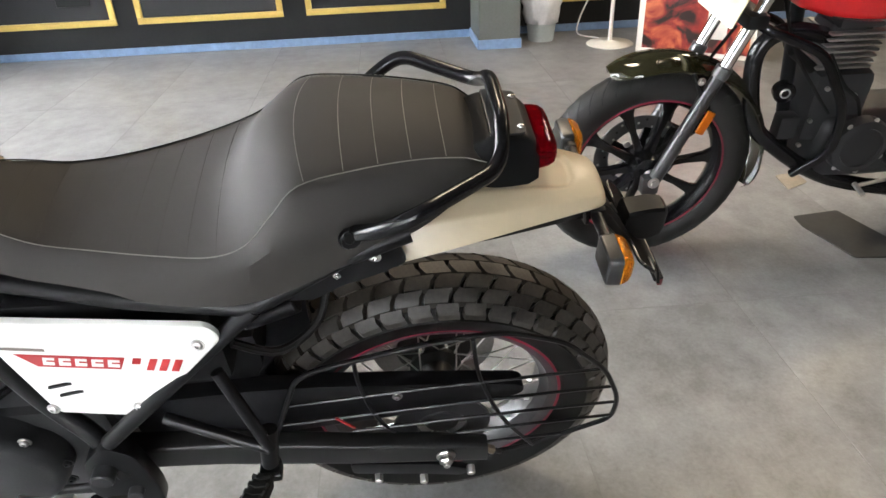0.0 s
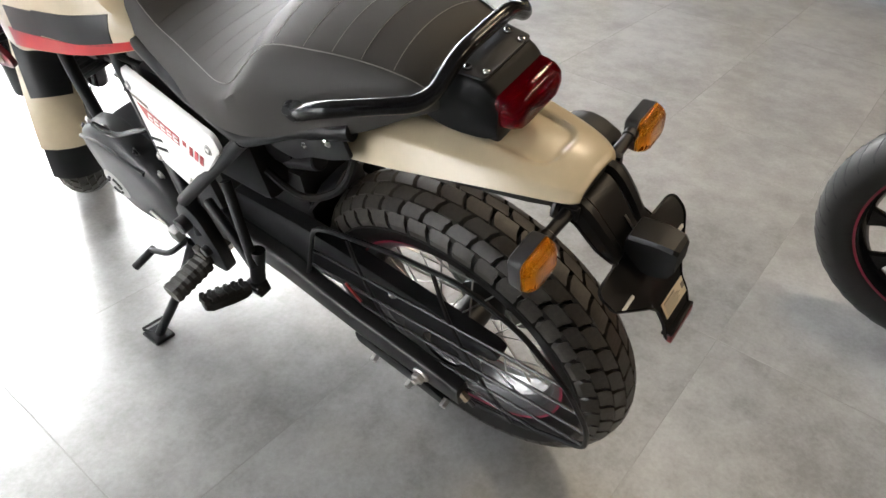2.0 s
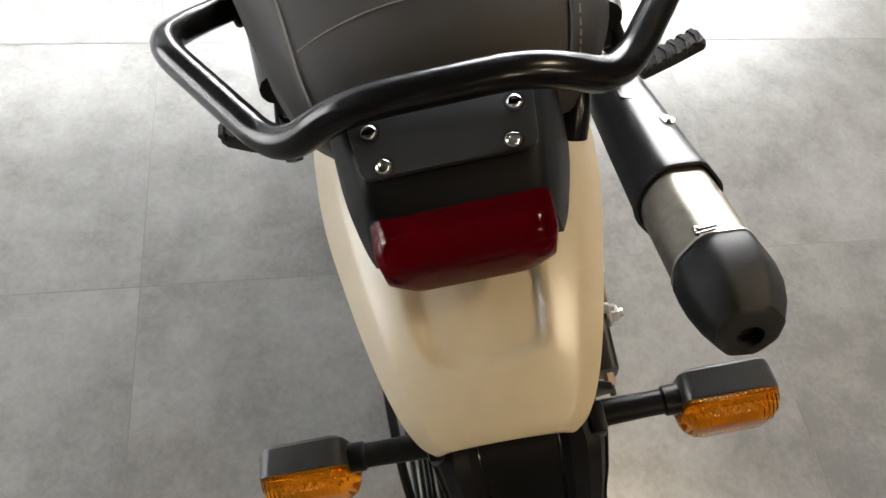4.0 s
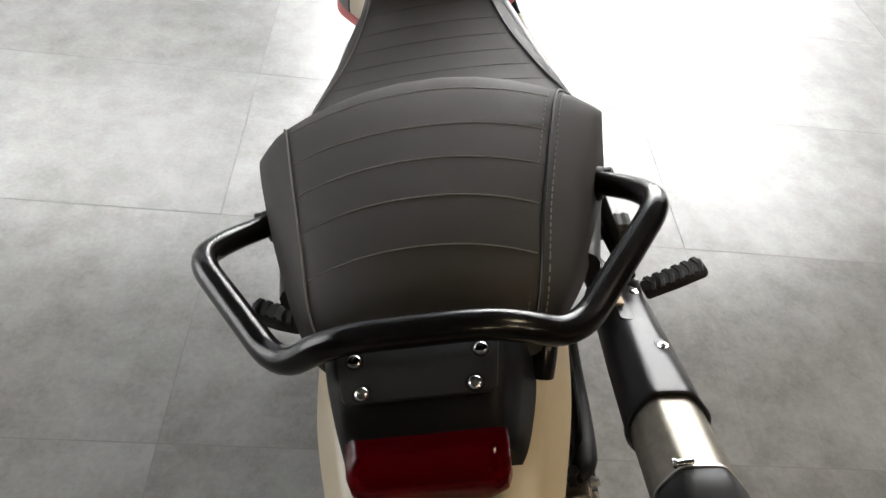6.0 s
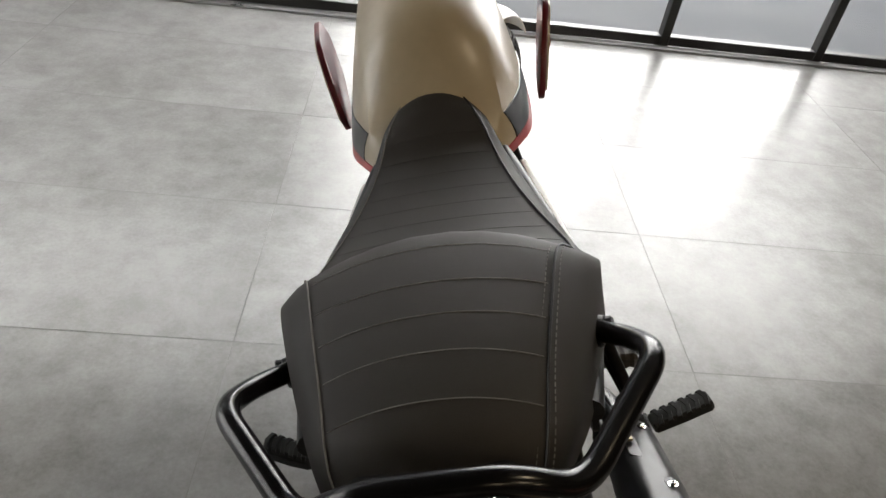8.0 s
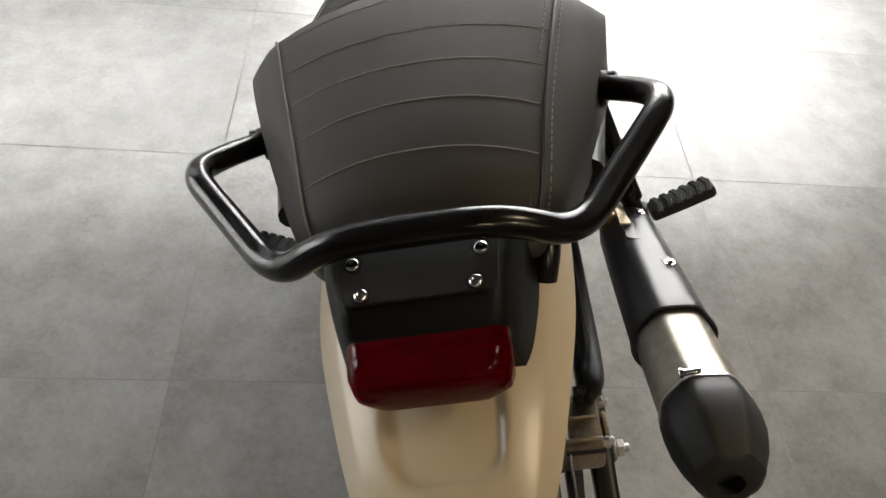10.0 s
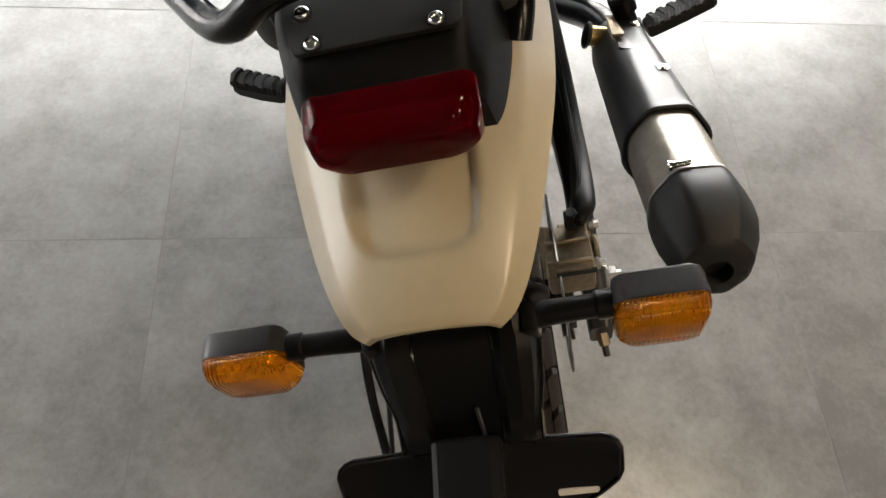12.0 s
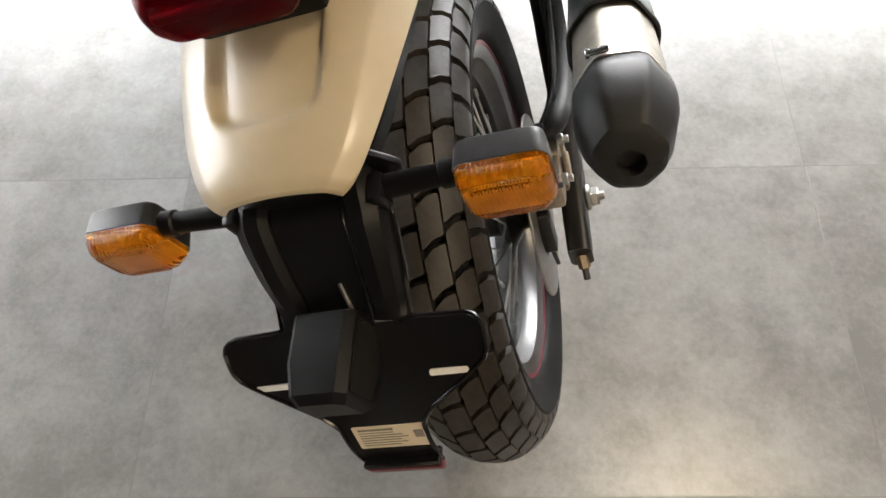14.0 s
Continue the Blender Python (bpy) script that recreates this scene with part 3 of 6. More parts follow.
def seat():
    rings, low = [], []
    for r in SEAT_FINE:
        y, zt, ws, zs, wm, zm, wb, zb = r
        top = [V((ws * f, crest(y, f), zs + (zt - zs) * 0.8 * (1 - abs(f) ** 2.2))) for f in (-1, -0.85, -0.65, -0.4, -0.15, 0.15, 0.4, 0.65, 0.85, 1)]
        side = [V((ws + (wm - ws) * u, y, zs + (zm - zs) * (u ** 1.35))) for u in (0.0, 0.3, 0.65, 1.0)]
        down = [V((wm + (wb - wm) * u, y, zm + (zb - zm) * u)) for u in (0.5, 1.0)]
        right = side[1:] + down
        left = [V((-p.x, p.y, p.z)) for p in right[::-1]]
        under = [V((wb * 0.7, y, zb - 0.006)), V((-wb * 0.7, y, zb - 0.006))]
        rings.append(left + top + right + under)
    s = part("seat", loft(rings), SEAT_BLACK, bike, "two-level black vinyl seat with stitched ribs", 50)
    s.location = SHIFT
    # piping along both upper edges of the saddle, then the double stitched seams of the pillion part
    for sgn in (-1, 1):
        line = [V((sgn * (r[2] + 0.001), r[0], r[3] + 0.0012)) for r in SEAT_FINE if r[0] > -0.07]
        part("piping", tube(line, 0.0008 if sgn < 0 else 0.0013, 6), THREAD if sgn < 0 else SEAT_SIDE, s, "raised grey piping")
        for off in (-0.006, 0.006) if sgn > 0 else ():
            line = [V((sgn * (r[2] + off), r[0], r[3] + 0.0012 - (0.0016 if off > 0 else -0.0006))) for r in SEAT_FINE if -0.07 < r[0] < 0.17]
            dash = []
            for a, b in zip(line, line[1:]):
                k = max(1, int((b - a).length / 0.0055))
                for i in range(k):
                    dash.append(rod(a + (b - a) * (i / k), a + (b - a) * ((i + 0.62) / k), 0.0005, 5))
            part("seam_stitching", join(*dash), THREAD, s, "grey double seam stitching")
    for y in (-0.018, 0.024, 0.063, 0.103, 0.148, 0.262, 0.300, 0.338, 0.376, 0.414, 0.452, 0.490, 0.528):
        bow = 0.004 if y < 0.2 else 0.0
        line = []
        for i in range(25):
            f = -0.97 + 1.94 * i / 24
            p = seat_top(y + bow * (1 - f * f), f)
            line.append(p + V((0, 0, 0.0002)))
        part("cross_seam", tube([p - V((0, 0, 0.0002 if y < 0.2 else 0.0003)) for p in line], 0.0005 if y < 0.2 else 0.0004, 5), THREAD if y < 0.2 else SEAT_SEAM, s, "pale stitched cross rib")
    return s


seat()


# ---- tail: cowl, screw plate, lamp, mudguard ----
def socket_screw(at, axis, parent, r=0.0045):
    """A bright domed socket screw sunk in a dark counterbore."""
    at, axis = V(at), V(axis).normalized()
    part("screw_seat", lathe([(r * 1.36, -0.001), (r * 1.36, 0.0003), (r * 1.05, 0.0003), (r * 1.0, -0.001)], at, axis, 20, closed=True), DECAL_BLACK, parent)
    part("screw", lathe([(r, 0), (r, 0.0010), (r * 0.90, 0.0021), (r * 0.66, 0.0028), (r * 0.46, 0.0029), (r * 0.40, 0.0012), (0, 0.0012)], at, axis, 20), CHROME, parent, "bright socket screw")


def tail():
    # cowl: y, top half width, top height, shoulder half width, shoulder height, foot half width, foot height
    def ring(y, wt, zt, ws, zs, wf, zf):
        right = fillet([V((0, y, zt)), V((wt, y, zt)), V((ws, y, zs)), V((wf, y, zf))], 0.008, 4)[1:]
        return [V((-p.x, p.y, p.z)) for p in right[::-1]] + right
    rows = [ring(*r) for r in lerp_rows([
        (-0.052, 0.056, 0.914, 0.068, 0.900, 0.073, 0.868), (-0.070, 0.055, 0.922, 0.067, 0.902, 0.073, 0.862), (-0.092, 0.052, 0.9225, 0.063, 0.902, 0.070, 0.858),
        (-0.116, 0.048, 0.9185, 0.058, 0.896, 0.064, 0.855), (-0.128, 0.046, 0.9110, 0.055, 0.890, 0.060, 0.855), (-0.137, 0.044, 0.8990, 0.052, 0.884, 0.056, 0.858)], 3)]
    cowl = part("tail_cowl", loft(rows), COWL, bike, "black plastic tail cowl", 50)
    cowl.location = V((-0.003, 0.006, 0.003))
    o = V((0, -0.0965, 0.9232))
    part("cover_plate", plate([(-0.053, -0.024), (0.052, -0.024), (0.047, 0.0215), (-0.046, 0.0215)], 0.0035, o, (1, 0, 0), (0, -1, -0.09), 0.006, 0.0006), COVER, cowl, "flat black cover plate with four screws")
    for x, y, z in ((-0.039, -0.091, 0.9258), (0.0395, -0.091, 0.9258), (-0.034, -0.1128, 0.9236), (0.0345, -0.1128, 0.9236)):
        socket_screw((x, y, z), (0, -0.09, 1), cowl)
    # side lugs behind the cowl and a round-bent bracket
    for s in (-1, 1):
        part("cowl_lug", plate([(-0.078, 0.868), (-0.083, 0.906), (-0.118, 0.898), (-0.128, 0.868)], 0.005, (s * 0.0685, 0, 0), (0, 1, 0), (s * -0.14, 0, 1), 0.004, 0.001), BLACK_PLASTIC, cowl)

    part("tail_bracket", tube(smooth_line([(0.077, -0.010, 0.890), (0.081, -0.042, 0.884), (0.080, -0.060, 0.874), (0.075, -0.074, 0.858)], 5), 0.010, 14), BLACK_PAINT, cowl, "black bent bracket under the seat's back")

    def lr(y, w, zt, zb, c):
        return fillet([V(p) for p in ((-w + c, y, zb), (-w, y, zb + c), (-w, y, zt - c), (-w + c, y, zt), (w - c, y, zt), (w, y, zt - c), (w, y, zb + c), (w - c, y, zb))], 0.003, 2, closed=True)
    lamp = part("tail_lamp", loft([lr(-0.126, 0.0500, 0.899, 0.856, 0.006), lr(-0.140, 0.0500, 0.899, 0.856, 0.008), lr(-0.149, 0.0495, 0.898, 0.857, 0.009), lr(-0.156, 0.0470, 0.894, 0.859, 0.010), lr(-0.1595, 0.0415, 0.889, 0.862, 0.010), lr(-0.1605, 0.0330, 0.884, 0.866, 0.008)]), TAIL_RED, bike, "dark red rectangular tail lamp lens", 30)
    lamp.location = V((-0.003, 0.004, 0.009))
    part("lamp_back", box((0, -0.1300, 0.876), (0.088, 0.006, 0.038), 0.002, 1), RED_BACK, lamp)
    part("lamp_band", box((0, -0.1430, 0.8770), (0.086, 0.020, 0.0080), 0.002, 1), DARK_LENS, lamp, "dark band across the lens")
    part("lamp_foot", box((0, -0.105, 0.848), (0.092, 0.050, 0.034), 0.006), BLACK_PLASTIC, lamp)

    # mudguard: y, half width, crown, edge height, shoulder drop
    rows = lerp_rows([
        (0.072, 0.110, 0.826, 0.774, 0.008), (0.045, 0.109, 0.832, 0.779, 0.010), (-0.010, 0.106, 0.840, 0.790, 0.012), (-0.070, 0.099, 0.843, 0.800, 0.012),
        (-0.130, 0.086, 0.840, 0.804, 0.011), (-0.180, 0.073, 0.832, 0.805, 0.009), (-0.212, 0.062, 0.823, 0.803, 0.006), (-0.230, 0.052, 0.816, 0.800, 0.004), (-0.2375, 0.043, 0.810, 0.798, 0.003)], 8)

    def step(u):
        u = min(1.0, max(0.0, u))
        return u * u * (3 - 2 * u)

    def scoop(x, y):
        """Depth of the shallow hollow in the guard under the lamp, with a rounded rear lip."""
        reach = -0.199 + 0.020 * (abs(x) / 0.040) ** 4
        w = 0.0385 + 0.05 * (y + 0.15)
        return 0.0075 * step((y - reach) / 0.010) * step((w - abs(x)) / (0.006 if x > 0 else 0.014) + 0.5)
    rings = []
    for y, w, zc, ze, dr in rows:
        out = []
        for i in range(-32, 33):
            f = i / 32
            a = abs(f)
            x = w * (0.80 * min(a / 0.62, 1) + 0.20 * max(0, (a - 0.62) / 0.38))
            if a < 0.62:
                z = zc - 1.5 * dr * (a / 0.62) ** 2
            else:
                u = (a - 0.62) / 0.38
                z = zc - 1.5 * dr - (zc - 1.5 * dr - ze) * (u ** 1.15)
            x = math.copysign(x, f)
            out.append(V((x, y, z - scoop(x, y))))
        inner = [V((p.x * 0.955, p.y, p.z - 0.004)) for p in out[::-1]]
        rings.append(out + inner)
    guard = part("rear_mudguard", loft(rings), CREAM, bike, "cream painted rear mudguard with a hollow under the lamp", 60)
    guard.location = V((-0.005, 0.005, 0.003))
    # black inner guard that carries the mudguard
    rings = []
    for y, w, z in ((0.055, 0.070, 0.770), (-0.01, 0.076, 0.775), (-0.08, 0.072, 0.782), (-0.17, 0.058, 0.788), (-0.225, 0.042, 0.790)):
        rings.append([V((-w, y, z - 0.012)), V((-w, y, z)), V((0, y, z + 0.012)), V((w, y, z)), V((w, y, z - 0.012)), V((0, y, z - 0.006))])
    part("inner_guard", loft(rings), BLACK_PLASTIC, bike, "black plastic inner guard")


tail()


# ---- number plate carrier, indicators ----
def carrier():
    prof = smooth_line([(0, -0.195, 0.788), (0, -0.232, 0.784), (0, -0.258, 0.755), (0, -0.278, 0.724), (0, -0.298, 0.702), (0, -0.318, 0.680), (0, -0.338, 0.650), (0, -0.351, 0.624), (0, -0.357, 0.598)], 4)
    cum = [0.0]
    for a, b in zip(prof, prof[1:]):
        cum.append(cum[-1] + (b - a).length)
    # half widths along the sheet
    keys = [(0.0, 0.050), (0.040, 0.056), (0.077, 0.053), (0.105, 0.049), (0.1215, 0.048), (0.1225, 0.052), (0.1235, 0.085), (0.1250, 0.0905), (0.1280, 0.0945), (0.133, 0.0965), (0.150, 0.0955), (0.157, 0.0925), (0.163, 0.086), (0.182, 0.063), (0.198, 0.043), (0.207, 0.036), (0.213, 0.033), (0.265, 0.0315)]
    stops = sorted(set([k[0] for k in keys] + [i * 0.005 for i in range(53)]))
    across = (-1, -0.90, -0.74, -0.56, -0.46, 0, 0.46, 0.56, 0.74, 0.90, 1)
    swell = (-0.014, -0.002, 0.003, 0.002, -0.004, -0.0045, -0.004, 0.002, 0.003, -0.002, -0.014)
    rings = []
    for s in stops:
        s = min(s, cum[-1])
        i = min(max(j for j in range(len(cum)) if cum[j] <= s + 1e-9), len(prof) - 2)
        p = prof[i].lerp(prof[i + 1], (s - cum[i]) / (cum[i + 1] - cum[i]))
        d = (prof[i + 1] - prof[i]).normalized()
        nrm = V((1, 0, 0)).cross(d).normalized()
        w = np.interp(s, [k[0] for k in keys], [k[1] for k in keys])
        fade = max(0.0, min(1.0, (0.128 - s) / 0.030))
        wing = max(0.0, 1 - abs(s - 0.143) / 0.035)
        front, back = [], []
        for f, e in zip(across, swell):
            lift = e * fade + (0.004 * wing * max(0.0, abs(f) - 0.8) / 0.2)
            front.append(p + V((w * f, 0, 0)) - nrm * (lift + 0.0018))
            back.append(p + V((w * f, 0, 0)) - nrm * (lift - 0.0018))
        rings.append(front + back[::-1])
    c = part("plate_carrier", loft(rings), BLACK_PLASTIC, bike, "black plastic number plate carrier with side wings", 30)
    c.location = V((0.002, 0, 0))
    for k in (0, 10):
        part("edge_lip", tube([r[k] for r in rings], 0.0019, 6), BLACK_PAINT, c)
    for k in (4, 6):
        part("channel_edge", tube([r[k] for r in rings if r[5].z > 0.715], 0.0012, 6), BLACK_PAINT, c)
    part("loom_clip", tube([(0.008, -0.2655, 0.744), (0.0095, -0.2795, 0.722)], 0.0016, 6), STEEL, c, "pale wire end above the lamp housing")
    # white plates on the wings, painted for the bright floor seen through their slots
    for x0, x1 in ((-0.082, -0.056), (0.052, 0.079)):
        part("slot_gleam", plate([(-0.0140, -0.0024), (0.0140, -0.0024), (0.0140, 0.0024), (-0.0140, 0.0024)], 0.0016, ((x0 + x1) / 2, -0.3150, 0.6875), (1, 0, 0), (0, -0.68, -0.74), 0.002), WHITE, c, "white strip painted for the light through the wing slot")
    # lamp box
    def br(y, w, zt, zb):
        return [V((-w - 0.002, y, zb)), V((-w - 0.002, y, zt - 0.004)), V((-w + 0.002, y, zt)), V((w - 0.008, y, zt)), V((w - 0.002, y, zt - 0.006)), V((w - 0.002, y, zb))]
    part("plate_lamp", loft([br(-0.282, 0.0215, 0.740, 0.704), br(-0.285, 0.0220, 0.747, 0.700), br(-0.318, 0.0215, 0.752, 0.694), br(-0.339, 0.0195, 0.750, 0.700), br(-0.345, 0.0160, 0.745, 0.712)]), BLACK_PLASTIC, c, "black faceted lamp housing", 25)
    win = [[V((w - 0.004, y, zb)), V((w - 0.0008, y, zb)), V((w - 0.0008, y, zt)), V((w - 0.004, y, zt))] for y, w, zt, zb in ((-0.288, 0.0220, 0.740, 0.706), (-0.318, 0.0215, 0.745, 0.704), (-0.337, 0.0196, 0.742, 0.710))]
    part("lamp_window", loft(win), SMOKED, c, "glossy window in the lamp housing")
    # label and red reflector at the lower edge
    vv = V((0, -0.45, -0.89)).normalized()
    o = V((0.0045, -0.3465, 0.6385))
    out = V((0, -0.89, 0.45))
    lab = part("label", plate([(-0.0285, -0.0125), (0.0285, -0.0125), (0.0285, 0.0125), (-0.0285, 0.0125)], 0.0012, o, (1, 0, 0), vv, 0.001), PAPER, c, "small cream paper label with unreadable print")
    part("print_line", plate([(-0.014, -0.0010), (0.014, -0.0010), (0.014, 0.0010), (-0.014, 0.0010)], 0.0004, o + out * 0.0009 + V((-0.010, 0, 0)) - vv * 0.0092, (1, 0, 0), vv), INK, lab)
    for i in range(6):
        half = (0.014, 0.017, 0.019, 0.016, 0.018, 0.015)[i]
        part("print_line", plate([(-half, -0.0003), (half, -0.0003), (half, 0.0003), (-half, 0.0003)], 0.0004, o + out * 0.0009 + V((-0.0245 + half, 0, 0)) + vv * (-0.0058 + i * 0.0029), (1, 0, 0), vv), INK, lab)
    part("print_block", plate([(-0.0035, -0.004), (0.0035, -0.004), (0.0035, 0.004), (-0.0035, 0.004)], 0.0004, o + out * 0.0009 + V((0.0225, 0, 0)) - vv * 0.002, (1, 0, 0), vv), INK, lab)
    part("reflector_base", box((0.001, -0.3575, 0.6055), (0.064, 0.016, 0.005), 0.0015, 1, pose(0, 0, 0, -22)), BLACK_PLASTIC, c)
    part("reflector", box((0.001, -0.3620, 0.597), (0.062, 0.008, 0.014), 0.002), RED_BACK, c, "dark red reflector strip", 30)
    # indicator sockets with webs
    for sgn in (-1, 1):
        part("stem_socket", join(box((sgn * 0.051, -0.224, 0.781), (0.010, 0.020, 0.020), 0.003), plate([(0.046, 0.802), (0.050, 0.802), (0.066, 0.784), (0.066, 0.774), (0.046, 0.768)], 0.005, (0, -0.206, 0) if sgn > 0 else (0, -0.206, 0), (sgn, 0, 0), (0, 0, 1), 0.003, 0.001)), BLACK_PLASTIC, c)


carrier()


def indicator(sgn):
    e = part("indicator", tube([(sgn * 0.055, -0.225, 0.776), (sgn * 0.085, -0.225, 0.778), (sgn * 0.112, -0.225, 0.779)], [0.0085, 0.0078, 0.0078], 14), BLACK_PLASTIC, bike, "black stalk indicator with amber lens")

    def oct_ring(y, cx, w, zc, h, c):
        pts = [(-w + c, -h), (w - c, -h), (w, -h + c), (w, h - c), (w - c, h), (-w + c, h), (-w, h - c), (-w, -h + c)]
        return fillet([V((sgn * (cx + x), y, zc + z)) for x, z in pts], 0.003, 2, closed=True)
    e.location = V((0, 0.004, 0.005))
    cx, zc = 0.1325, 0.770
    part("stem_collar", rod((sgn * 0.094, -0.225, 0.7785), (sgn * 0.106, -0.225, 0.779), 0.0094, 14), FRAME_BLACK, e)
    part("housing", loft([oct_ring(-0.2115, cx, 0.0240, zc + 0.002, 0.0195, 0.004), oct_ring(-0.2135, cx, 0.0268, zc + 0.001, 0.0228, 0.0045), oct_ring(-0.2170, cx, 0.0278, zc + 0.0005, 0.0240, 0.005), oct_ring(-0.2305, cx, 0.0288, zc, 0.0252, 0.006)]), HOUSING, e, "black rounded indicator housing", 30)
    lens_ = part("lens", loft([oct_ring(-0.2310, cx, 0.0284, zc, 0.0248, 0.006), oct_ring(-0.2360, cx, 0.0280, zc, 0.0244, 0.0065), oct_ring(-0.2420, cx, 0.0262, zc, 0.0222, 0.007), oct_ring(-0.2462, cx, 0.0222, zc, 0.0182, 0.006), oct_ring(-0.2470, cx, 0.0200, zc, 0.0160, 0.006)]), AMBER, e, "clear amber indicator lens", 25)
    for k, (z0, z1) in enumerate(((-0.021, 0.002), (0.004, 0.021))):
        part("reflector", box((sgn * cx, -0.2330, zc + (z0 + z1) / 2), (0.050, 0.0016, z1 - z0), 0.0005, 1), REFLECTOR_DIM if k == 0 else REFLECTOR, lens_)
    for k in range(7):
        part("reflector_fin", box((sgn * cx - 0.018 + 0.006 * k, -0.2352, zc + 0.011), (0.0014, 0.0040, 0.016), 0.0003, 1), REFLECTOR, lens_)


for s in (-1, 1):
    indicator(s)

# ---- grab rail ----
half = [(0.138, 0.106, 0.860), (0.168, 0.062, 0.888), (0.173, 0.022, 0.913), (0.097, -0.081, 0.909), (0.052, -0.088, 0.945)]
line = fillet([V((-x, y, z)) for x, y, z in half] + [V((x, y, z)) for x, y, z in half[::-1]], 0.028, 7)
rail = part("grab_rail", tube(line, 0.0100, 16), BLACK_PAINT, bike, "black tubular steel grab rail round the seat")
rail.location = SHIFT
for s in (-1, 1):
    part("rail_clamp", join(rod((s * 0.118, 0.112, 0.858), (s * 0.150, 0.100, 0.860), 0.015, 14), rod((s * 0.150, 0.104, 0.866), (s * 0.157, 0.102, 0.868), 0.007, 8)), FRAME_BLACK, rail)


# ---- frame ----
def mirror_tube(name, pts, r, label="", mat=FRAME_BLACK, fr=0.02):
    for s in (-1, 1):
        part(name, tube(fillet([V((p[0] * -s, p[1], p[2])) for p in pts], fr, 4), r, 12), mat, bike, label)


B, C = (-0.158, 0.240, 0.768), (-0.188, 0.487, 0.537)
D, E_, F_ = (-0.222, 0.257, 0.536), (-0.180, 0.305, 0.672), (-0.183, 0.398, 0.578)
mirror_tube("seat_rail", [(-0.072, 0.62, 0.795), (-0.096, 0.562, 0.786), (-0.134, 0.40, 0.776), B, (-0.140, 0.13, 0.822), (-0.122, 0.04, 0.842)], 0.0125, "black steel seat rail")
mirror_tube("frame_brace", [B, C], 0.012)
mirror_tube("frame_brace", [(-0.098, 0.640, 0.785), (-0.112, 0.634, 0.735), (-0.140, 0.572, 0.585), (-0.166, 0.515, 0.520), (-0.185, 0.495, 0.44)], 0.0145)
mirror_tube("peg_brace", [E_, D], 0.009)
mirror_tube("peg_brace", [F_, D], 0.009)
for s in (-1, 1):
    # pivot plate
    part("pivot_plate", plate([(0.46, 0.34), (0.52, 0.33), (0.56, 0.40), (0.54, 0.49), (0.50, 0.53), (0.465, 0.50), (0.455, 0.40)], 0.026, (s * 0.180, 0, 0), (0, 1, 0), (0, 0, 1), 0.02, 0.004), FRAME_BLACK, bike, "black frame plate at the swingarm pivot")
    part("pivot_bolt", rod((s * 0.190, 0.515, 0.468), (s * 0.214, 0.515, 0.468), 0.017, 16), ENGINE_BLACK, bike)
    part("frame_bolt", rod((s * 0.19, 0.49, 0.40), (s * 0.206, 0.49, 0.40), 0.012, 12), ENGINE_BLACK, bike)
    # plate behind the seat with its screws
    mp = part("mount_plate", plate([(0.215, 0.745), (0.245, 0.775), (0.10, 0.852), (0.055, 0.842), (0.045, 0.800), (0.085, 0.780), (0.13, 0.765), (0.17, 0.742)], 0.006, (s * 0.128, 0, 0), (0, 1, 0), (0, 0, 1), 0.008, 0.001), FRAME_BLACK, bike, "black bracket plate with bright screws")
    for y, z in ((0.133, 0.810), (0.085, 0.813), (0.135, 0.785)):
        part("screw", bolt((s * 0.131, y, z), (s, 0, 0), 0.0058 if z > 0.8 else 0.0035, 0.004), CHROME, mp)


# ---- side panels ----
def side_x(y, z):
    return -0.160 + 0.15 * (y - 0.43) + 0.16 * (z - 0.66)


def side_panel(s):
    out = fillet([V((0, y, z)) for y, z in ((0.605, 0.752), (0.298, 0.757), (0.283, 0.738), (0.418, 0.588), (0.540, 0.588), (0.548, 0.60))], 0.022, 5, closed=True)
    cy, cz = 0.46, 0.68
    rings = []
    for k, push in ((1.0, 0.0), (1.0, 0.008), (0.975, 0.011), (0.90, 0.012), (0.55, 0.013), (0.05, 0.013)):
        rings.append([V((s * -(side_x(cy + (p.y - cy) * k, cz + (p.z - cz) * k) - push), cy + (p.y - cy) * k, cz + (p.z - cz) * k)) for p in out])
    return part("side_panel", loft(rings), WHITE, bike, "white side panel with red model lettering", 40)


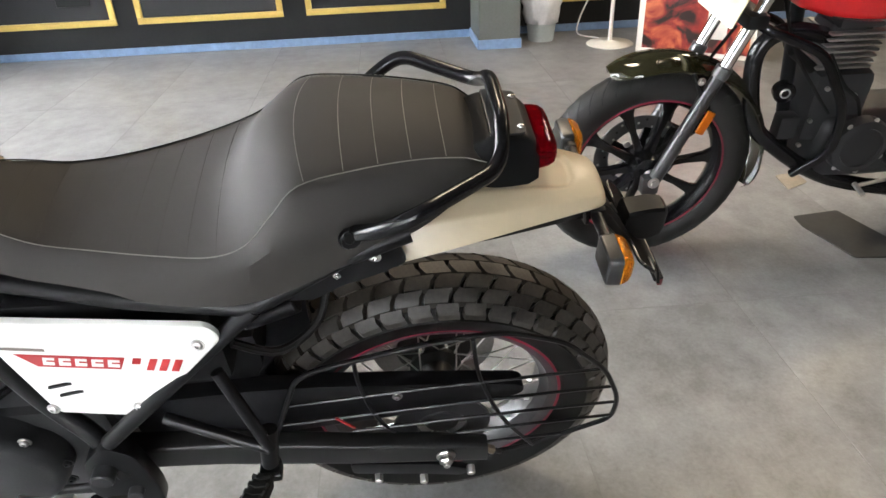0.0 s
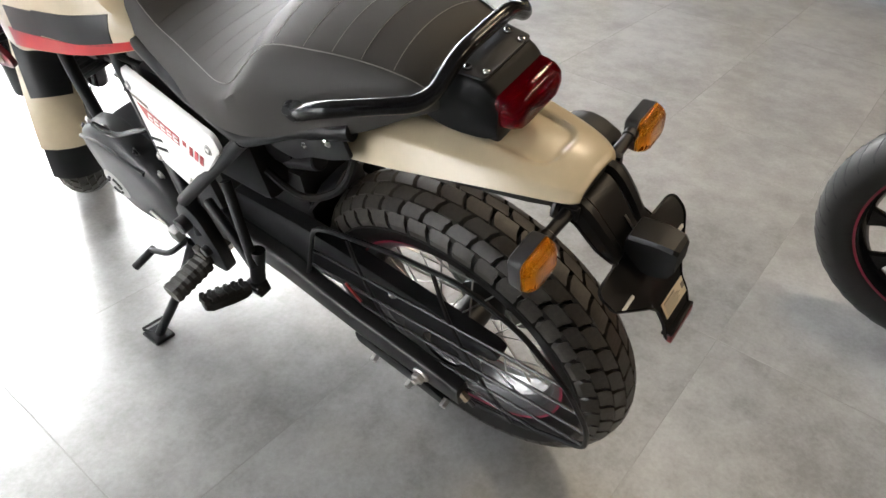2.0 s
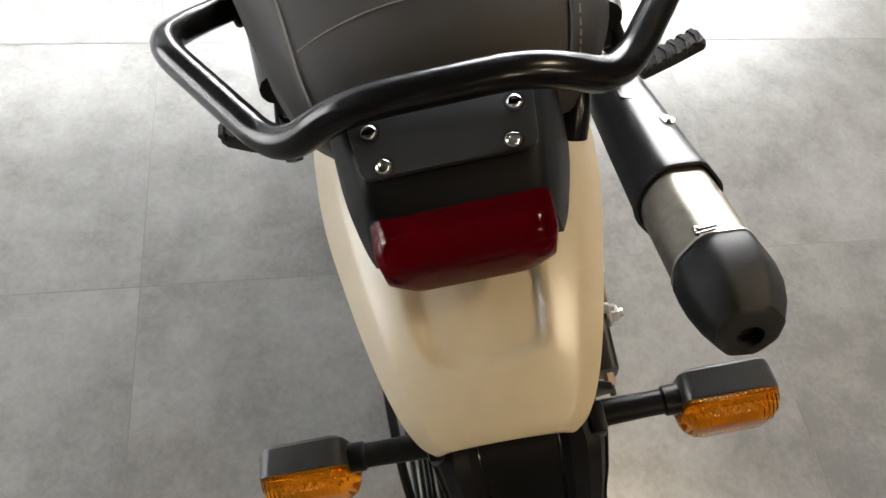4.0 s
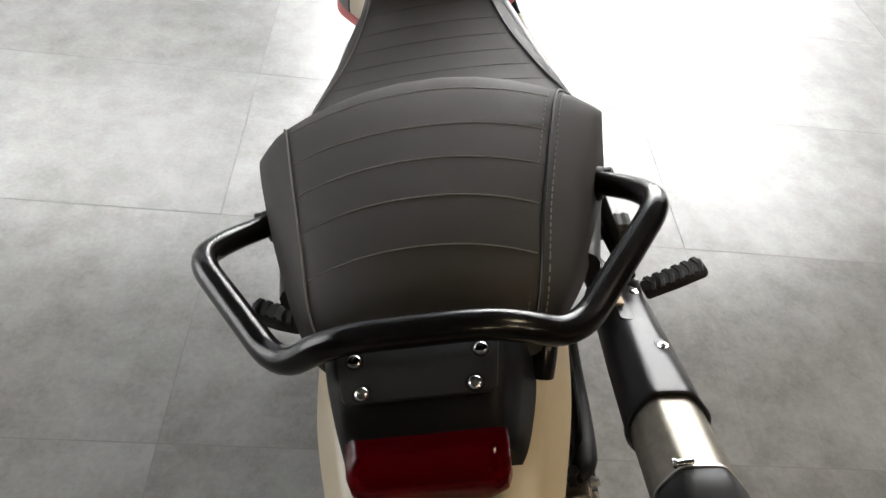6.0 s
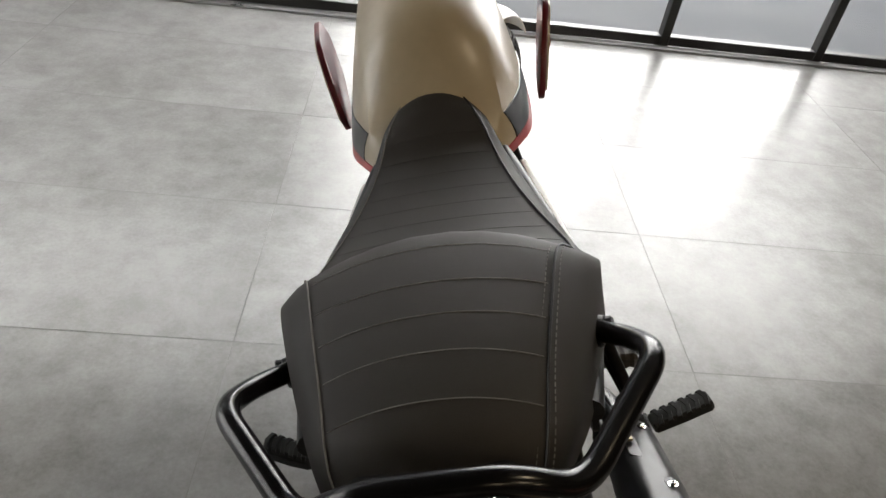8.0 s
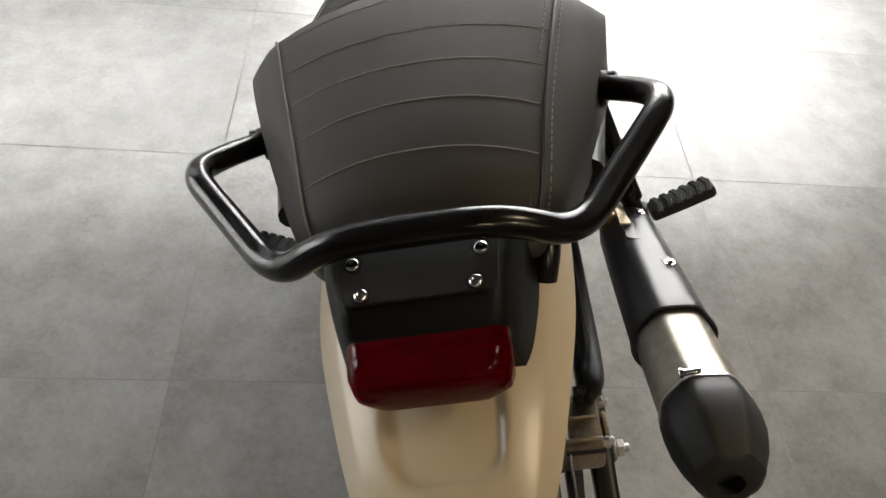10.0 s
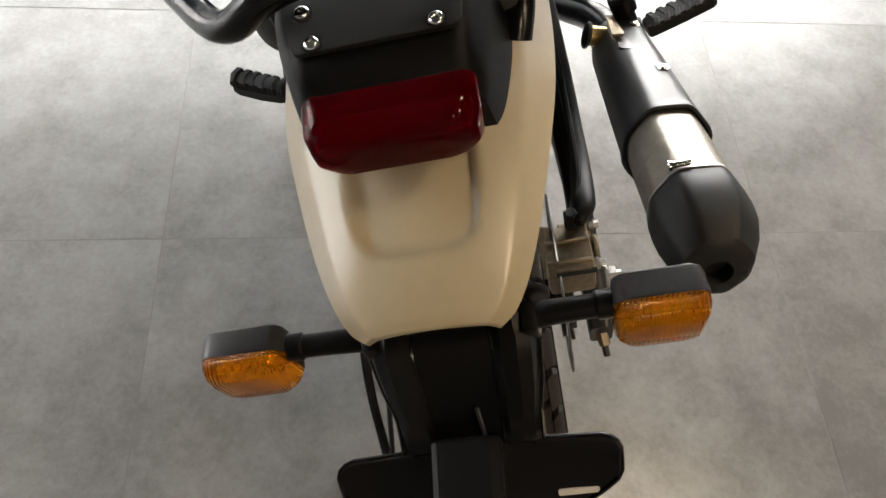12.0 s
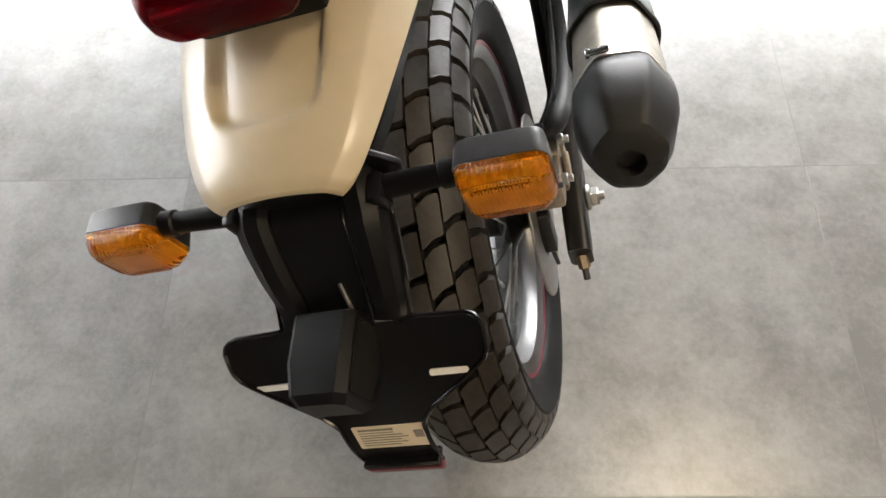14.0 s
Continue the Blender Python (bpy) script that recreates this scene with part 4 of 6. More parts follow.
for s in (-1, 1):
    pan = side_panel(s)
    if s > 0:
        continue
    nx = V((-1, 0.15, 0.16)).normalized()

    def on(y, z, lift=0.0142):
        return V((side_x(y, z) - lift, y, z))
    for y, z in ((0.314, 0.730), (0.577, 0.726), (0.545, 0.599), (0.422, 0.609)):
        part("dimple_screw", bolt(on(y, z, 0.0125), nx, 0.0062, 0.004), STEEL, pan, "sunk steel screw")
    for y0, y1, z in ((0.487, 0.531, 0.651), (0.475, 0.520, 0.637)):
        part("vent_slot", plate([(-(y1 - y0) / 2, -0.0022), ((y1 - y0) / 2, -0.0022), ((y1 - y0) / 2, 0.0022), (-(y1 - y0) / 2, 0.0022)], 0.002, on((y0 + y1) / 2, z), (0.15, -1, 0), (0.16, 0, 1), 0.002), DECAL_BLACK, pan)
    # red emblem: block with white word, then four slanted bars
    u, v = V((-0.15, -1, 0)), V((0.16, 0, 1))

    def decal(name, pts, lift, mat, at):
        return part(name, plate(pts, 0.0006, on(*at, lift), u, v), mat, pan)
    decal("emblem_block", [(-0.086, 0.0105), (0.060, 0.0105), (0.050, -0.0105), (-0.060, -0.0105)], 0.0139, RED, (0.474, 0.6935))
    for i in range(4):
        x = 0.0 + i * 0.0165
        h0 = -0.0105 if i else 0.000
        decal("emblem_bar", [(x + (0.006 if i else 0.000), 0.0105), (x + (0.016 if i else 0.011), 0.0105), (x + (0.006 if i else 0.007), h0), (x - (0.004 if i else 0.004), h0)], 0.0139, RED, (0.404, 0.6935))
    for i in range(5):
        x = -0.052 + i * 0.0215
        decal("emblem_letter_bar", [(x + 0.003, 0.0065), (x + 0.0185, 0.0065), (x + 0.0155, -0.0065), (x, -0.0065)], 0.0145, WHITE, (0.474, 0.6935))
        decal("emblem_letter_slit", [(x + 0.0075, 0.0025), (x + 0.0185, 0.0025), (x + 0.0180, 0.0002), (x + 0.0070, 0.0002)], 0.0150, RED, (0.474, 0.6935))
    decal("caption_bar", [(-0.030, 0.0022), (0.030, 0.0022), (0.030, -0.0022), (-0.030, -0.0022)], 0.0139, INK, (0.545, 0.7125))
# battery box behind the panels
part("air_box", box((0, 0.44, 0.66), (0.24, 0.26, 0.2), 0.02), BLACK_PLASTIC, bike, "black plastic air box behind the panels")
part("inner_panel", box((0, 0.305, 0.70), (0.18, 0.10, 0.14), 0.03), BLACK_PLASTIC, bike, "black plastic inner panel ahead of the wheel")
rings = []
for i in range(19):
    a = radians(20 + 36 * i / 18)
    outer = [V((0.072 * f, 0.362 * math.cos(a) * (1 - 0.05 * abs(f) ** 3), 0.324 + 0.362 * math.sin(a) * (1 - 0.05 * abs(f) ** 3))) for f in (-1, -0.85, -0.5, 0, 0.5, 0.85, 1)]
    rings.append(outer + [V((p.x * 0.96, p.y * 0.985, 0.324 + (p.z - 0.324) * 0.985)) for p in outer[::-1]])
part("inner_fender", loft(rings), BLACK_PLASTIC, bike, "black plastic inner fender curved over the tyre", 50)


# ---- wheels ----
def ring_point(centre, x, r, a):
    return V((centre.x + x, centre.y + r * math.cos(a), centre.z + r * math.sin(a)))


def tyre_mesh(centre, R, half, rim_r, n=72):
    prof = [(rim_r, half * 0.68), (rim_r + 0.012, half * 0.86), (rim_r + (R - rim_r) * 0.45, half * 1.0), (R - 0.052, half * 0.96), (R - 0.037, half * 0.78), (R - 0.0225, half * 0.44), (R - 0.0150, 0)]
    full = prof + [(r, -h) for r, h in prof[-2::-1]]
    inner = [(rim_r - 0.002, -half * 0.5), (rim_r - 0.002, half * 0.5)]
    return lathe(full + inner, centre, (1, 0, 0), n, closed=True)


def tread_block(R, s0, s1, length, slant, sgn, depth=0.0125):
    """One tread block at the top of the tyre, with its centre at the axle: a bent bar with cut corners and sloping flanks."""
    k = 0.070
    bm = bmesh.new()
    top, low = [], []
    cuts = (0.0, 0.14, 0.5, 0.86, 1.0)
    for iu, u in enumerate(cuts):
        s = s0 + (s1 - s0) * u
        shrink = 0.95 if iu in (0, 4) else 1.0
        rt, rl = [], []
        for iv in (0, 1):
            v = (iv - 0.5) * length * shrink
            bend = 0.003 * (1 - abs(2 * u - 1))
            x, r = k * math.sin(s / k), R - k * (1 - math.cos(s / k))
            for lst, rr, g in ((rt, r, 0.0), (rl, r - depth, 0.0016)):
                a = (v + (g if iv else -g) + slant * (s - max(s0, 0.0)) + bend) / R
                lst.append(V((sgn * x, math.sin(a) * rr, math.cos(a) * rr)))
        top.append([bm.verts.new(p) for p in rt])
        low.append([bm.verts.new(p) for p in rl])
    for a, b in zip(top, top[1:]):
        bm.faces.new((a[0], a[1], b[1], b[0]))
    for a, b, c, d in zip(top, top[1:], low, low[1:]):
        bm.faces.new((a[0], b[0], d[0], c[0]))
        bm.faces.new((a[1], c[1], d[1], b[1]))
    bm.faces.new((top[0][0], low[0][0], low[0][1], top[0][1]))
    bm.faces.new((top[-1][0], top[-1][1], low[-1][1], low[-1][0]))
    return bm


BLOCKS = 42
# bands of blocks: inner and outer edge, block length, slant, shift along the tread, sides
KINDS = [(-0.0125, 0.0125, 0.0405, 0.42, 0.0, (1,)), (0.0150, 0.0370, 0.0405, 0.52, 0.45, (-1, 1)), (0.0390, 0.0605, 0.0400, 0.40, 0.0, (-1, 1)), (0.0625, 0.0840, 0.0385, -0.15, 0.22, (-1, 1))]


def rear_wheel():
    # dark carcass colour stands in for shade in the tread gaps
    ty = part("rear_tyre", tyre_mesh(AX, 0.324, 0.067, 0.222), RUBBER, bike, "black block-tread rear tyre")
    for s0, s1, ln, sl, ph, sides in KINDS:
        for sgn in sides:
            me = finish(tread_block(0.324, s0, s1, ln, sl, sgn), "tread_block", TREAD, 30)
            for i in range(BLOCKS):
                b = new("tread_block", me)
                b.parent = ty
                a = 360 * (i + ph + (0.0 if sgn > 0 else 0.1)) / BLOCKS
                b.matrix_basis = Matrix.Translation(AX) @ pose(0, 0, 0, a, 0, 0)
    hoop = [(0.226, -0.046), (0.226, -0.041), (0.214, -0.037), (0.209, -0.024), (0.198, -0.018), (0.196, 0), (0.198, 0.018), (0.209, 0.024), (0.214, 0.037), (0.226, 0.041), (0.226, 0.046), (0.219, 0.047), (0.204, 0.040), (0.200, 0.027), (0.191, 0.020), (0.188, 0), (0.191, -0.020), (0.200, -0.027), (0.204, -0.040), (0.219, -0.047)]
    rim = part("rear_rim", lathe(hoop, AX, (1, 0, 0), 72, closed=True), RIM_GREY, bike, "dark alloy spoked rim with red pinstripe")
    for s in (-1, 1):
        part("pinstripe", lathe([(0.2245, s * 0.0473), (0.2245, s * 0.0481), (0.2195, s * 0.0481), (0.2195, s * 0.0473)], AX, (1, 0, 0), 72, closed=True), PINSTRIPE, rim, "thin red rim stripe")
    part("rear_hub", lathe([(0.020, -0.085), (0.030, -0.083), (0.052, -0.052), (0.052, -0.046), (0.034, -0.040), (0.032, 0.030), (0.050, 0.038), (0.050, 0.046), (0.030, 0.060), (0.022, 0.085)], AX, (1, 0, 0), 28), ENGINE_BLACK, bike, "black wheel hub")
    for i in range(36):
        s = 1 if i % 2 else -1
        a = 2 * math.pi * i / 36
        lean = 0.55 if (i // 2) % 2 else -0.55
        p, q = ring_point(AX, s * 0.044, 0.046, a + lean), ring_point(AX, s * 0.010, 0.192, a)
        part("spoke", join(tube([p, q], 0.0016, 5), rod(q, q + (p - q).normalized() * 0.014, 0.0030, 6)), STEEL, bike)
    part("sprocket", lathe([(0.045, -0.088), (0.086, -0.088), (0.088, -0.085), (0.086, -0.082), (0.045, -0.082)], AX, (1, 0, 0), 40, closed=True), ENGINE_BLACK, bike, "dark rear sprocket")
    disc = part("brake_disc", lathe([(0.070, 0.085), (0.121, 0.085), (0.122, 0.0865), (0.121, 0.088), (0.070, 0.088)], AX, (1, 0, 0), 48, closed=True), FIN_METAL, bike, "steel rear brake disc")
    part("disc_carrier", lathe([(0.030, 0.080), (0.074, 0.080), (0.074, 0.085), (0.030, 0.085)], AX, (1, 0, 0), 20, closed=True), ENGINE_BLACK, disc)


rear_wheel()

# swingarm, chain, guards
for s in (-1, 1):
    rows = []
    for y, z, hw, hh in ((0.530, 0.392, 0.020, 0.030), (0.36, 0.372, 0.018, 0.033), (0.15, 0.346, 0.016, 0.031), (0.03, 0.328, 0.016, 0.030), (-0.075, 0.306, 0.015, 0.025)):
        x = s * (0.118 if y > 0.3 else 0.130)
        rows.append(fillet([V((x - hw, y, z - hh)), V((x + hw, y, z - hh)), V((x + hw, y, z + hh)), V((x - hw, y, z + hh))], 0.010, 3, closed=True))
    arm = part("swingarm", loft(rows), ARM_BLACK, bike, "black box-section swingarm")
    part("chain_adjuster", rod((s * 0.131, -0.072, 0.306), (s * 0.133, -0.088, 0.297), 0.008, 6), CAST, arm, "yellowish chain adjuster nut")
    part("adjuster_tip", rod((s * 0.1325, -0.087, 0.2975), (s * 0.1335, -0.101, 0.290), 0.0045, 8), ENGINE_BLACK, arm)
    part("axle_nut", join(rod((s * 0.146, 0, 0.324), (s * 0.152, 0, 0.324), 0.017, 20), rod((s * 0.152, 0, 0.324), (s * 0.163, 0, 0.324), 0.0125, 6), rod((s * 0.162, 0, 0.324), (s * 0.170, 0, 0.324), 0.006, 8)), STEEL, arm, "bright axle nut and washer")
part("swingarm_bridge", box((0, 0.40, 0.378), (0.24, 0.05, 0.05), 0.012), FRAME_BLACK, bike)
part("shock_absorber", join(rod((0, 0.36, 0.40), (0, 0.33, 0.74), 0.024, 14), *[lathe([(0.030, 0), (0.034, 0.004), (0.030, 0.008)], (0, 0.36 - 0.03 * k / 10, 0.44 + 0.024 * k), (0, -0.03, 0.34), 16, closed=False) for k in range(9)]), ENGINE_BLACK, bike, "black coil shock absorber")
# caliper on the other side of the wheel
cal = part("brake_caliper", join(box((0.100, -0.010, 0.412), (0.058, 0.072, 0.048), 0.008, 2, pose(0, 0, 0, -14)), box((0.118, 0.012, 0.392), (0.030, 0.060, 0.030), 0.006), rod((0.070, -0.030, 0.418), (0.070, 0.03, 0.424), 0.016, 14)), CAST, bike, "cast alloy rear brake caliper", 30)
part("banjo_bolt", join(rod((0.110, 0.026, 0.428), (0.110, 0.030, 0.458), 0.008, 6), rod((0.102, 0.034, 0.436), (0.126, 0.034, 0.436), 0.011, 12)), ENGINE_BLACK, cal)
for y, z in ((-0.028, 0.428), (0.020, 0.438)):
    part("caliper_bolt", join(rod((0.128, y, z), (0.136, y, z), 0.0075, 12), rod((0.136, y, z), (0.142, y, z), 0.0048, 6)), STEEL, cal)
part("piston_housing", rod((0.070, -0.006, 0.410), (0.064, -0.006, 0.410), 0.021, 18), CAST, cal)
part("piston_housing", rod((0.132, -0.002, 0.412), (0.138, -0.002, 0.412), 0.019, 18), CAST, cal)
part("pad_pin", rod((0.082, -0.040, 0.436), (0.130, -0.040, 0.436), 0.0035, 8), ENGINE_BLACK, cal)
for y in (-0.028, 0.004):
    part("caliper_rib", box((0.100, y, 0.437 - 0.25 * (y + 0.01)), (0.054, 0.005, 0.010), 0.002, 1), CAST, cal)
part("caliper_bracket", plate([(-0.03, 0.36), (0.05, 0.35), (0.055, 0.395), (-0.02, 0.40)], 0.012, (0.100, 0, 0), (0, 1, 0), (0, 0, 1), 0.01, 0.002), CAST, cal)
part("caliper_hanger", plate([(-0.062, 0.300), (-0.035, 0.290), (-0.02, 0.37), (-0.045, 0.375)], 0.018, (0.092, 0, 0), (0, 1, 0), (0, 0, 1), 0.006, 0.002), ENGINE_BLACK, cal)
part("sensor_pin", rod((0.092, -0.052, 0.305), (0.095, -0.060, 0.262), 0.003, 8), ENGINE_BLACK, cal)
part("brake_hose", tube(smooth_line([(0.112, 0.034, 0.446), (0.128, 0.10, 0.430), (0.132, 0.22, 0.420), (0.13, 0.33, 0.44), (0.12, 0.42, 0.50)], 6), 0.0055, 8), RUBBER, bike, "black rubber brake hose")
sleeve = smooth_line([(0.126, 0.42, 0.465), (0.135, 0.28, 0.408), (0.137, 0.20, 0.386), (0.136, 0.12, 0.395), (0.128, 0.045, 0.440), (0.116, 0.020, 0.450)], 6)
part("hose_sleeve", tube(sleeve, [0.0155 if k < len(sleeve) - 8 else 0.0155 - 0.0014 * (k - len(sleeve) + 8) for k in range(len(sleeve))], 12), PEG_RUBBER, bike, "black ribbed hose sleeve along the swingarm")


def chain():
    pts = []
    for z0, z1 in ((0.412, 0.418), (0.234, 0.330)):
        n = 38
        for i in range(n):
            t = i / (n - 1)
            pts.append((0.0 + 0.56 * t, z0 + (z1 - z0) * t - (0.036 * math.sin(math.pi * t) if z0 < 0.3 else 0)))
    return pts


def chain_link():
    a = lathe([(0.0062, -0.007), (0.0062, 0.007)], (0, 0, 0), (1, 0, 0), 10)
    b = box((0, 0.0072, 0), (0.016, 0.016, 0.0068), 0.002, 1)
    return join(a, b)


link_mesh = finish(chain_link(), "chain_link", FIN_METAL)
chain_ob = part("drive_chain", tube([(-0.085, 0.0, 0.412), (-0.085, 0.56, 0.418)], 0.003, 6), ENGINE_BLACK, bike, "steel drive chain")
for y, z in chain():
    k = new("chain_link", link_mesh)
    k.parent = chain_ob
    k.matrix_basis = pose(-0.085, y, z)
cg = part("chain_guard", plate([(0.50, 0.43), (0.47, 0.500), (0.30, 0.505), (0.20, 0.500), (0.02, 0.478), (-0.125, 0.456), (-0.140, 0.443), (-0.132, 0.425), (-0.05, 0.405), (0.10, 0.390), (0.30, 0.372), (0.49, 0.375)], 0.030, (-0.088, 0, 0), (0, 1, 0), (0, 0, 1), 0.012, 0.004), BLACK_PLASTIC, bike, "black plastic chain guard")
part("guard_screw", bolt((-0.104, 0.075, 0.455), (-1, 0, 0), 0.006, 0.005), STEEL, cg)
part("lower_chain_guide", plate([(0.165, 0.286), (0.05, 0.262), (-0.03, 0.240), (-0.05, 0.258), (0.02, 0.292), (0.165, 0.322)], 0.012, (-0.140, 0, 0), (0, 1, 0), (0, 0, 1), 0.012, 0.002), FRAME_BLACK, bike, "black plate along the swingarm")
part("warning_tab", tube([(-0.119, 0.178, 0.430), (-0.119, 0.150, 0.395)], 0.0025, 6), RED, bike, "small red tab")
for y, z in ((0.12, 0.272), (0.04, 0.252), (-0.045, 0.268)):
    part("arm_bolt", rod((-0.142, y, z), (-0.158, y, z - 0.002), 0.0075, 6), STEEL, bike)

# wire guard beside the rear wheel
GX = -0.112
outer = fillet([(GX - 0.01, 0.285, 0.385), (GX, 0.228, 0.540), (GX, 0.185, 0.562), (GX, 0.03, 0.600), (GX, -0.09, 0.614), (GX, -0.19, 0.575), (GX, -0.268, 0.488), (GX, -0.304, 0.400), (GX, -0.302, 0.335), (GX, -0.262, 0.316), (GX, -0.15, 0.262), (GX - 0.01, -0.02, 0.262)], 0.03, 5)
wg = part("wheel_guard", tube(outer, 0.0045, 8), FRAME_BLACK, bike, "black wire saree guard beside the rear wheel")


for a, b in (((0.255, 0.470), (-0.262, 0.492)), ((0.275, 0.415), (-0.288, 0.438)), ((0.155, 0.375), (-0.300, 0.388)), ((0.065, 0.330), (-0.300, 0.345)), ((-0.02, 0.290), (-0.215, 0.296))):
    (y0, z0), (y1, z1) = a, b
    mid = [(GX - 0.002, y0, z0), (GX - 0.006, (y0 + y1) / 2, (z0 + z1) / 2 + 0.012), (GX, y1, z1)]
    part("guard_wire", tube(smooth_line(mid, 6), 0.0028, 6), FRAME_BLACK, wg)
for pts in ([(0.135, 0.574), (0.130, 0.50), (0.105, 0.40), (0.050, 0.315)], [(-0.045, 0.608), (-0.060, 0.50), (-0.105, 0.37), (-0.165, 0.272)]):
    part("guard_strap", tube(smooth_line([(GX - 0.004, y, z) for y, z in pts], 6), 0.0036, 6), FRAME_BLACK, wg)

# pegs
for s in (-1, 1):
    hanger = part("peg_hanger", join(tube([(s * 0.205, 0.257, 0.560), (s * 0.220, 0.262, 0.515), (s * 0.226, 0.264, 0.488)], 0.013, 12), box((s * 0.228, 0.264, 0.486), (0.026, 0.030, 0.030), 0.005), rod((s * 0.238, 0.248, 0.489), (s * 0.238, 0.282, 0.489), 0.006, 10)), FRAME_BLACK, bike, "black pillion peg hanger")
    a, b = V((s * 0.246, 0.264, 0.490)), V((s * 0.331, 0.281, 0.508))
    if s < 0:
        a, b = a + V((0.006, 0.006, 0.004)), b + V((0.012, 0.014, 0.008))
    d = (b - a).normalized()
    up = V((0, 0.1, 1))
    up = (up - d * up.dot(d)).normalized()
    sd = d.cross(up)
    sd = sd if sd.y > 0 else -sd
    rows = []
    for t, w, h in ((0.0, 0.0105, 0.0085), (0.03, 0.0135, 0.0095), (0.5, 0.0150, 0.0095), (0.95, 0.0150, 0.0090), (1.0, 0.0125, 0.0070)):
        rows.append([a.lerp(b, t) + sd * (w * x) + up * (h * z) for x, z in ((-1, -0.6), (-0.7, -1), (0.7, -1), (1, -0.6), (1, 0.6), (0.7, 1), (-0.7, 1), (-1, 0.6))])
    if s < 0:
        rows = [[a.lerp(b, t * 0.94) + sd * (w * x) + up * (h * z - 0.004) for x, z in ((-1, -0.5), (-0.6, -1), (0.6, -1), (1, -0.5), (1, 0.5), (0.6, 1), (-0.6, 1), (-1, 0.5))] for t, w, h in ((0, 0.010, 0.009), (0.12, 0.0150, 0.0125), (0.45, 0.0175, 0.0135), (0.85, 0.0170, 0.0130), (0.97, 0.0130, 0.0100), (1.0, 0.0090, 0.0070))]
    peg = part("pillion_peg", loft(rows), PEG_RUBBER, hanger, "ribbed black rubber pillion peg" if s > 0 else "black rubber pillion peg with a smooth underside", 25)
    for i in range(6):
        c = a.lerp(b, 0.10 + 0.155 * i)
        line = [c - sd * 0.0146 + up * 0.006, c - sd * 0.0140 + up * 0.0092 + d * 0.002, c + up * 0.0100 + d * 0.006, c + sd * 0.0140 + up * 0.0092 + d * 0.002, c + sd * 0.0146 + up * 0.006]
        part("peg_rib", loft([[p - d * 0.0042 - up * 0.004, p - d * 0.0030 + up * 0.0012, p + d * 0.0030 + up * 0.0012, p + d * 0.0042 - up * 0.004] for p in line]), PEG_RUBBER, peg)
    a, b = V((s * 0.200, 0.520, 0.352)), V((s * 0.292, 0.528, 0.334))
    rows = []
    for i in range(13):
        w = 0.0235 if i % 2 else 0.0210
        c = a.lerp(b, i / 12)
        rows.append([c + V((0, w * x, w * 0.8 * z)) for x, z in ((-1, -0.6), (-0.6, -1), (0.6, -1), (1, -0.6), (1, 0.6), (0.6, 1), (-0.6, 1), (-1, 0.6))])
    part("rider_peg", join(loft(rows), box((s * 0.196, 0.522, 0.365), (0.02, 0.04, 0.04), 0.006)), TREAD, bike, "ribbed rubber rider peg", 25)
# side stand and gear lever
stand = part("side_stand", join(tube(smooth_line([(-0.190, 0.560, 0.375), (-0.245, 0.620, 0.240), (-0.325, 0.697, 0.090)], 5), 0.011, 12), box((-0.328, 0.700, 0.086), (0.050, 0.060, 0.010), 0.003, 1, pose(0, 0, 0, 0, LEAN, 0))), FRAME_BLACK, bike, "black side stand resting on the floor")
part("stand_loop", tube(fillet([(-0.290, 0.663, 0.155), (-0.345, 0.735, 0.100), (-0.335, 0.715, 0.090)], 0.01, 3), 0.0035, 8), FRAME_BLACK, stand)
part("gear_lever", join(tube(fillet([(-0.185, 0.585, 0.365), (-0.232, 0.600, 0.352), (-0.240, 0.672, 0.330)], 0.02, 4), 0.0065, 10), rod((-0.232, 0.668, 0.330), (-0.285, 0.685, 0.306), 0.009, 12)), FRAME_BLACK, bike, "black gear lever")
part("lever_linkage", join(tube([(-0.195, 0.60, 0.370), (-0.198, 0.66, 0.420)], 0.005, 8), box((-0.195, 0.605, 0.378), (0.02, 0.03, 0.03), 0.004)), STEEL, bike)


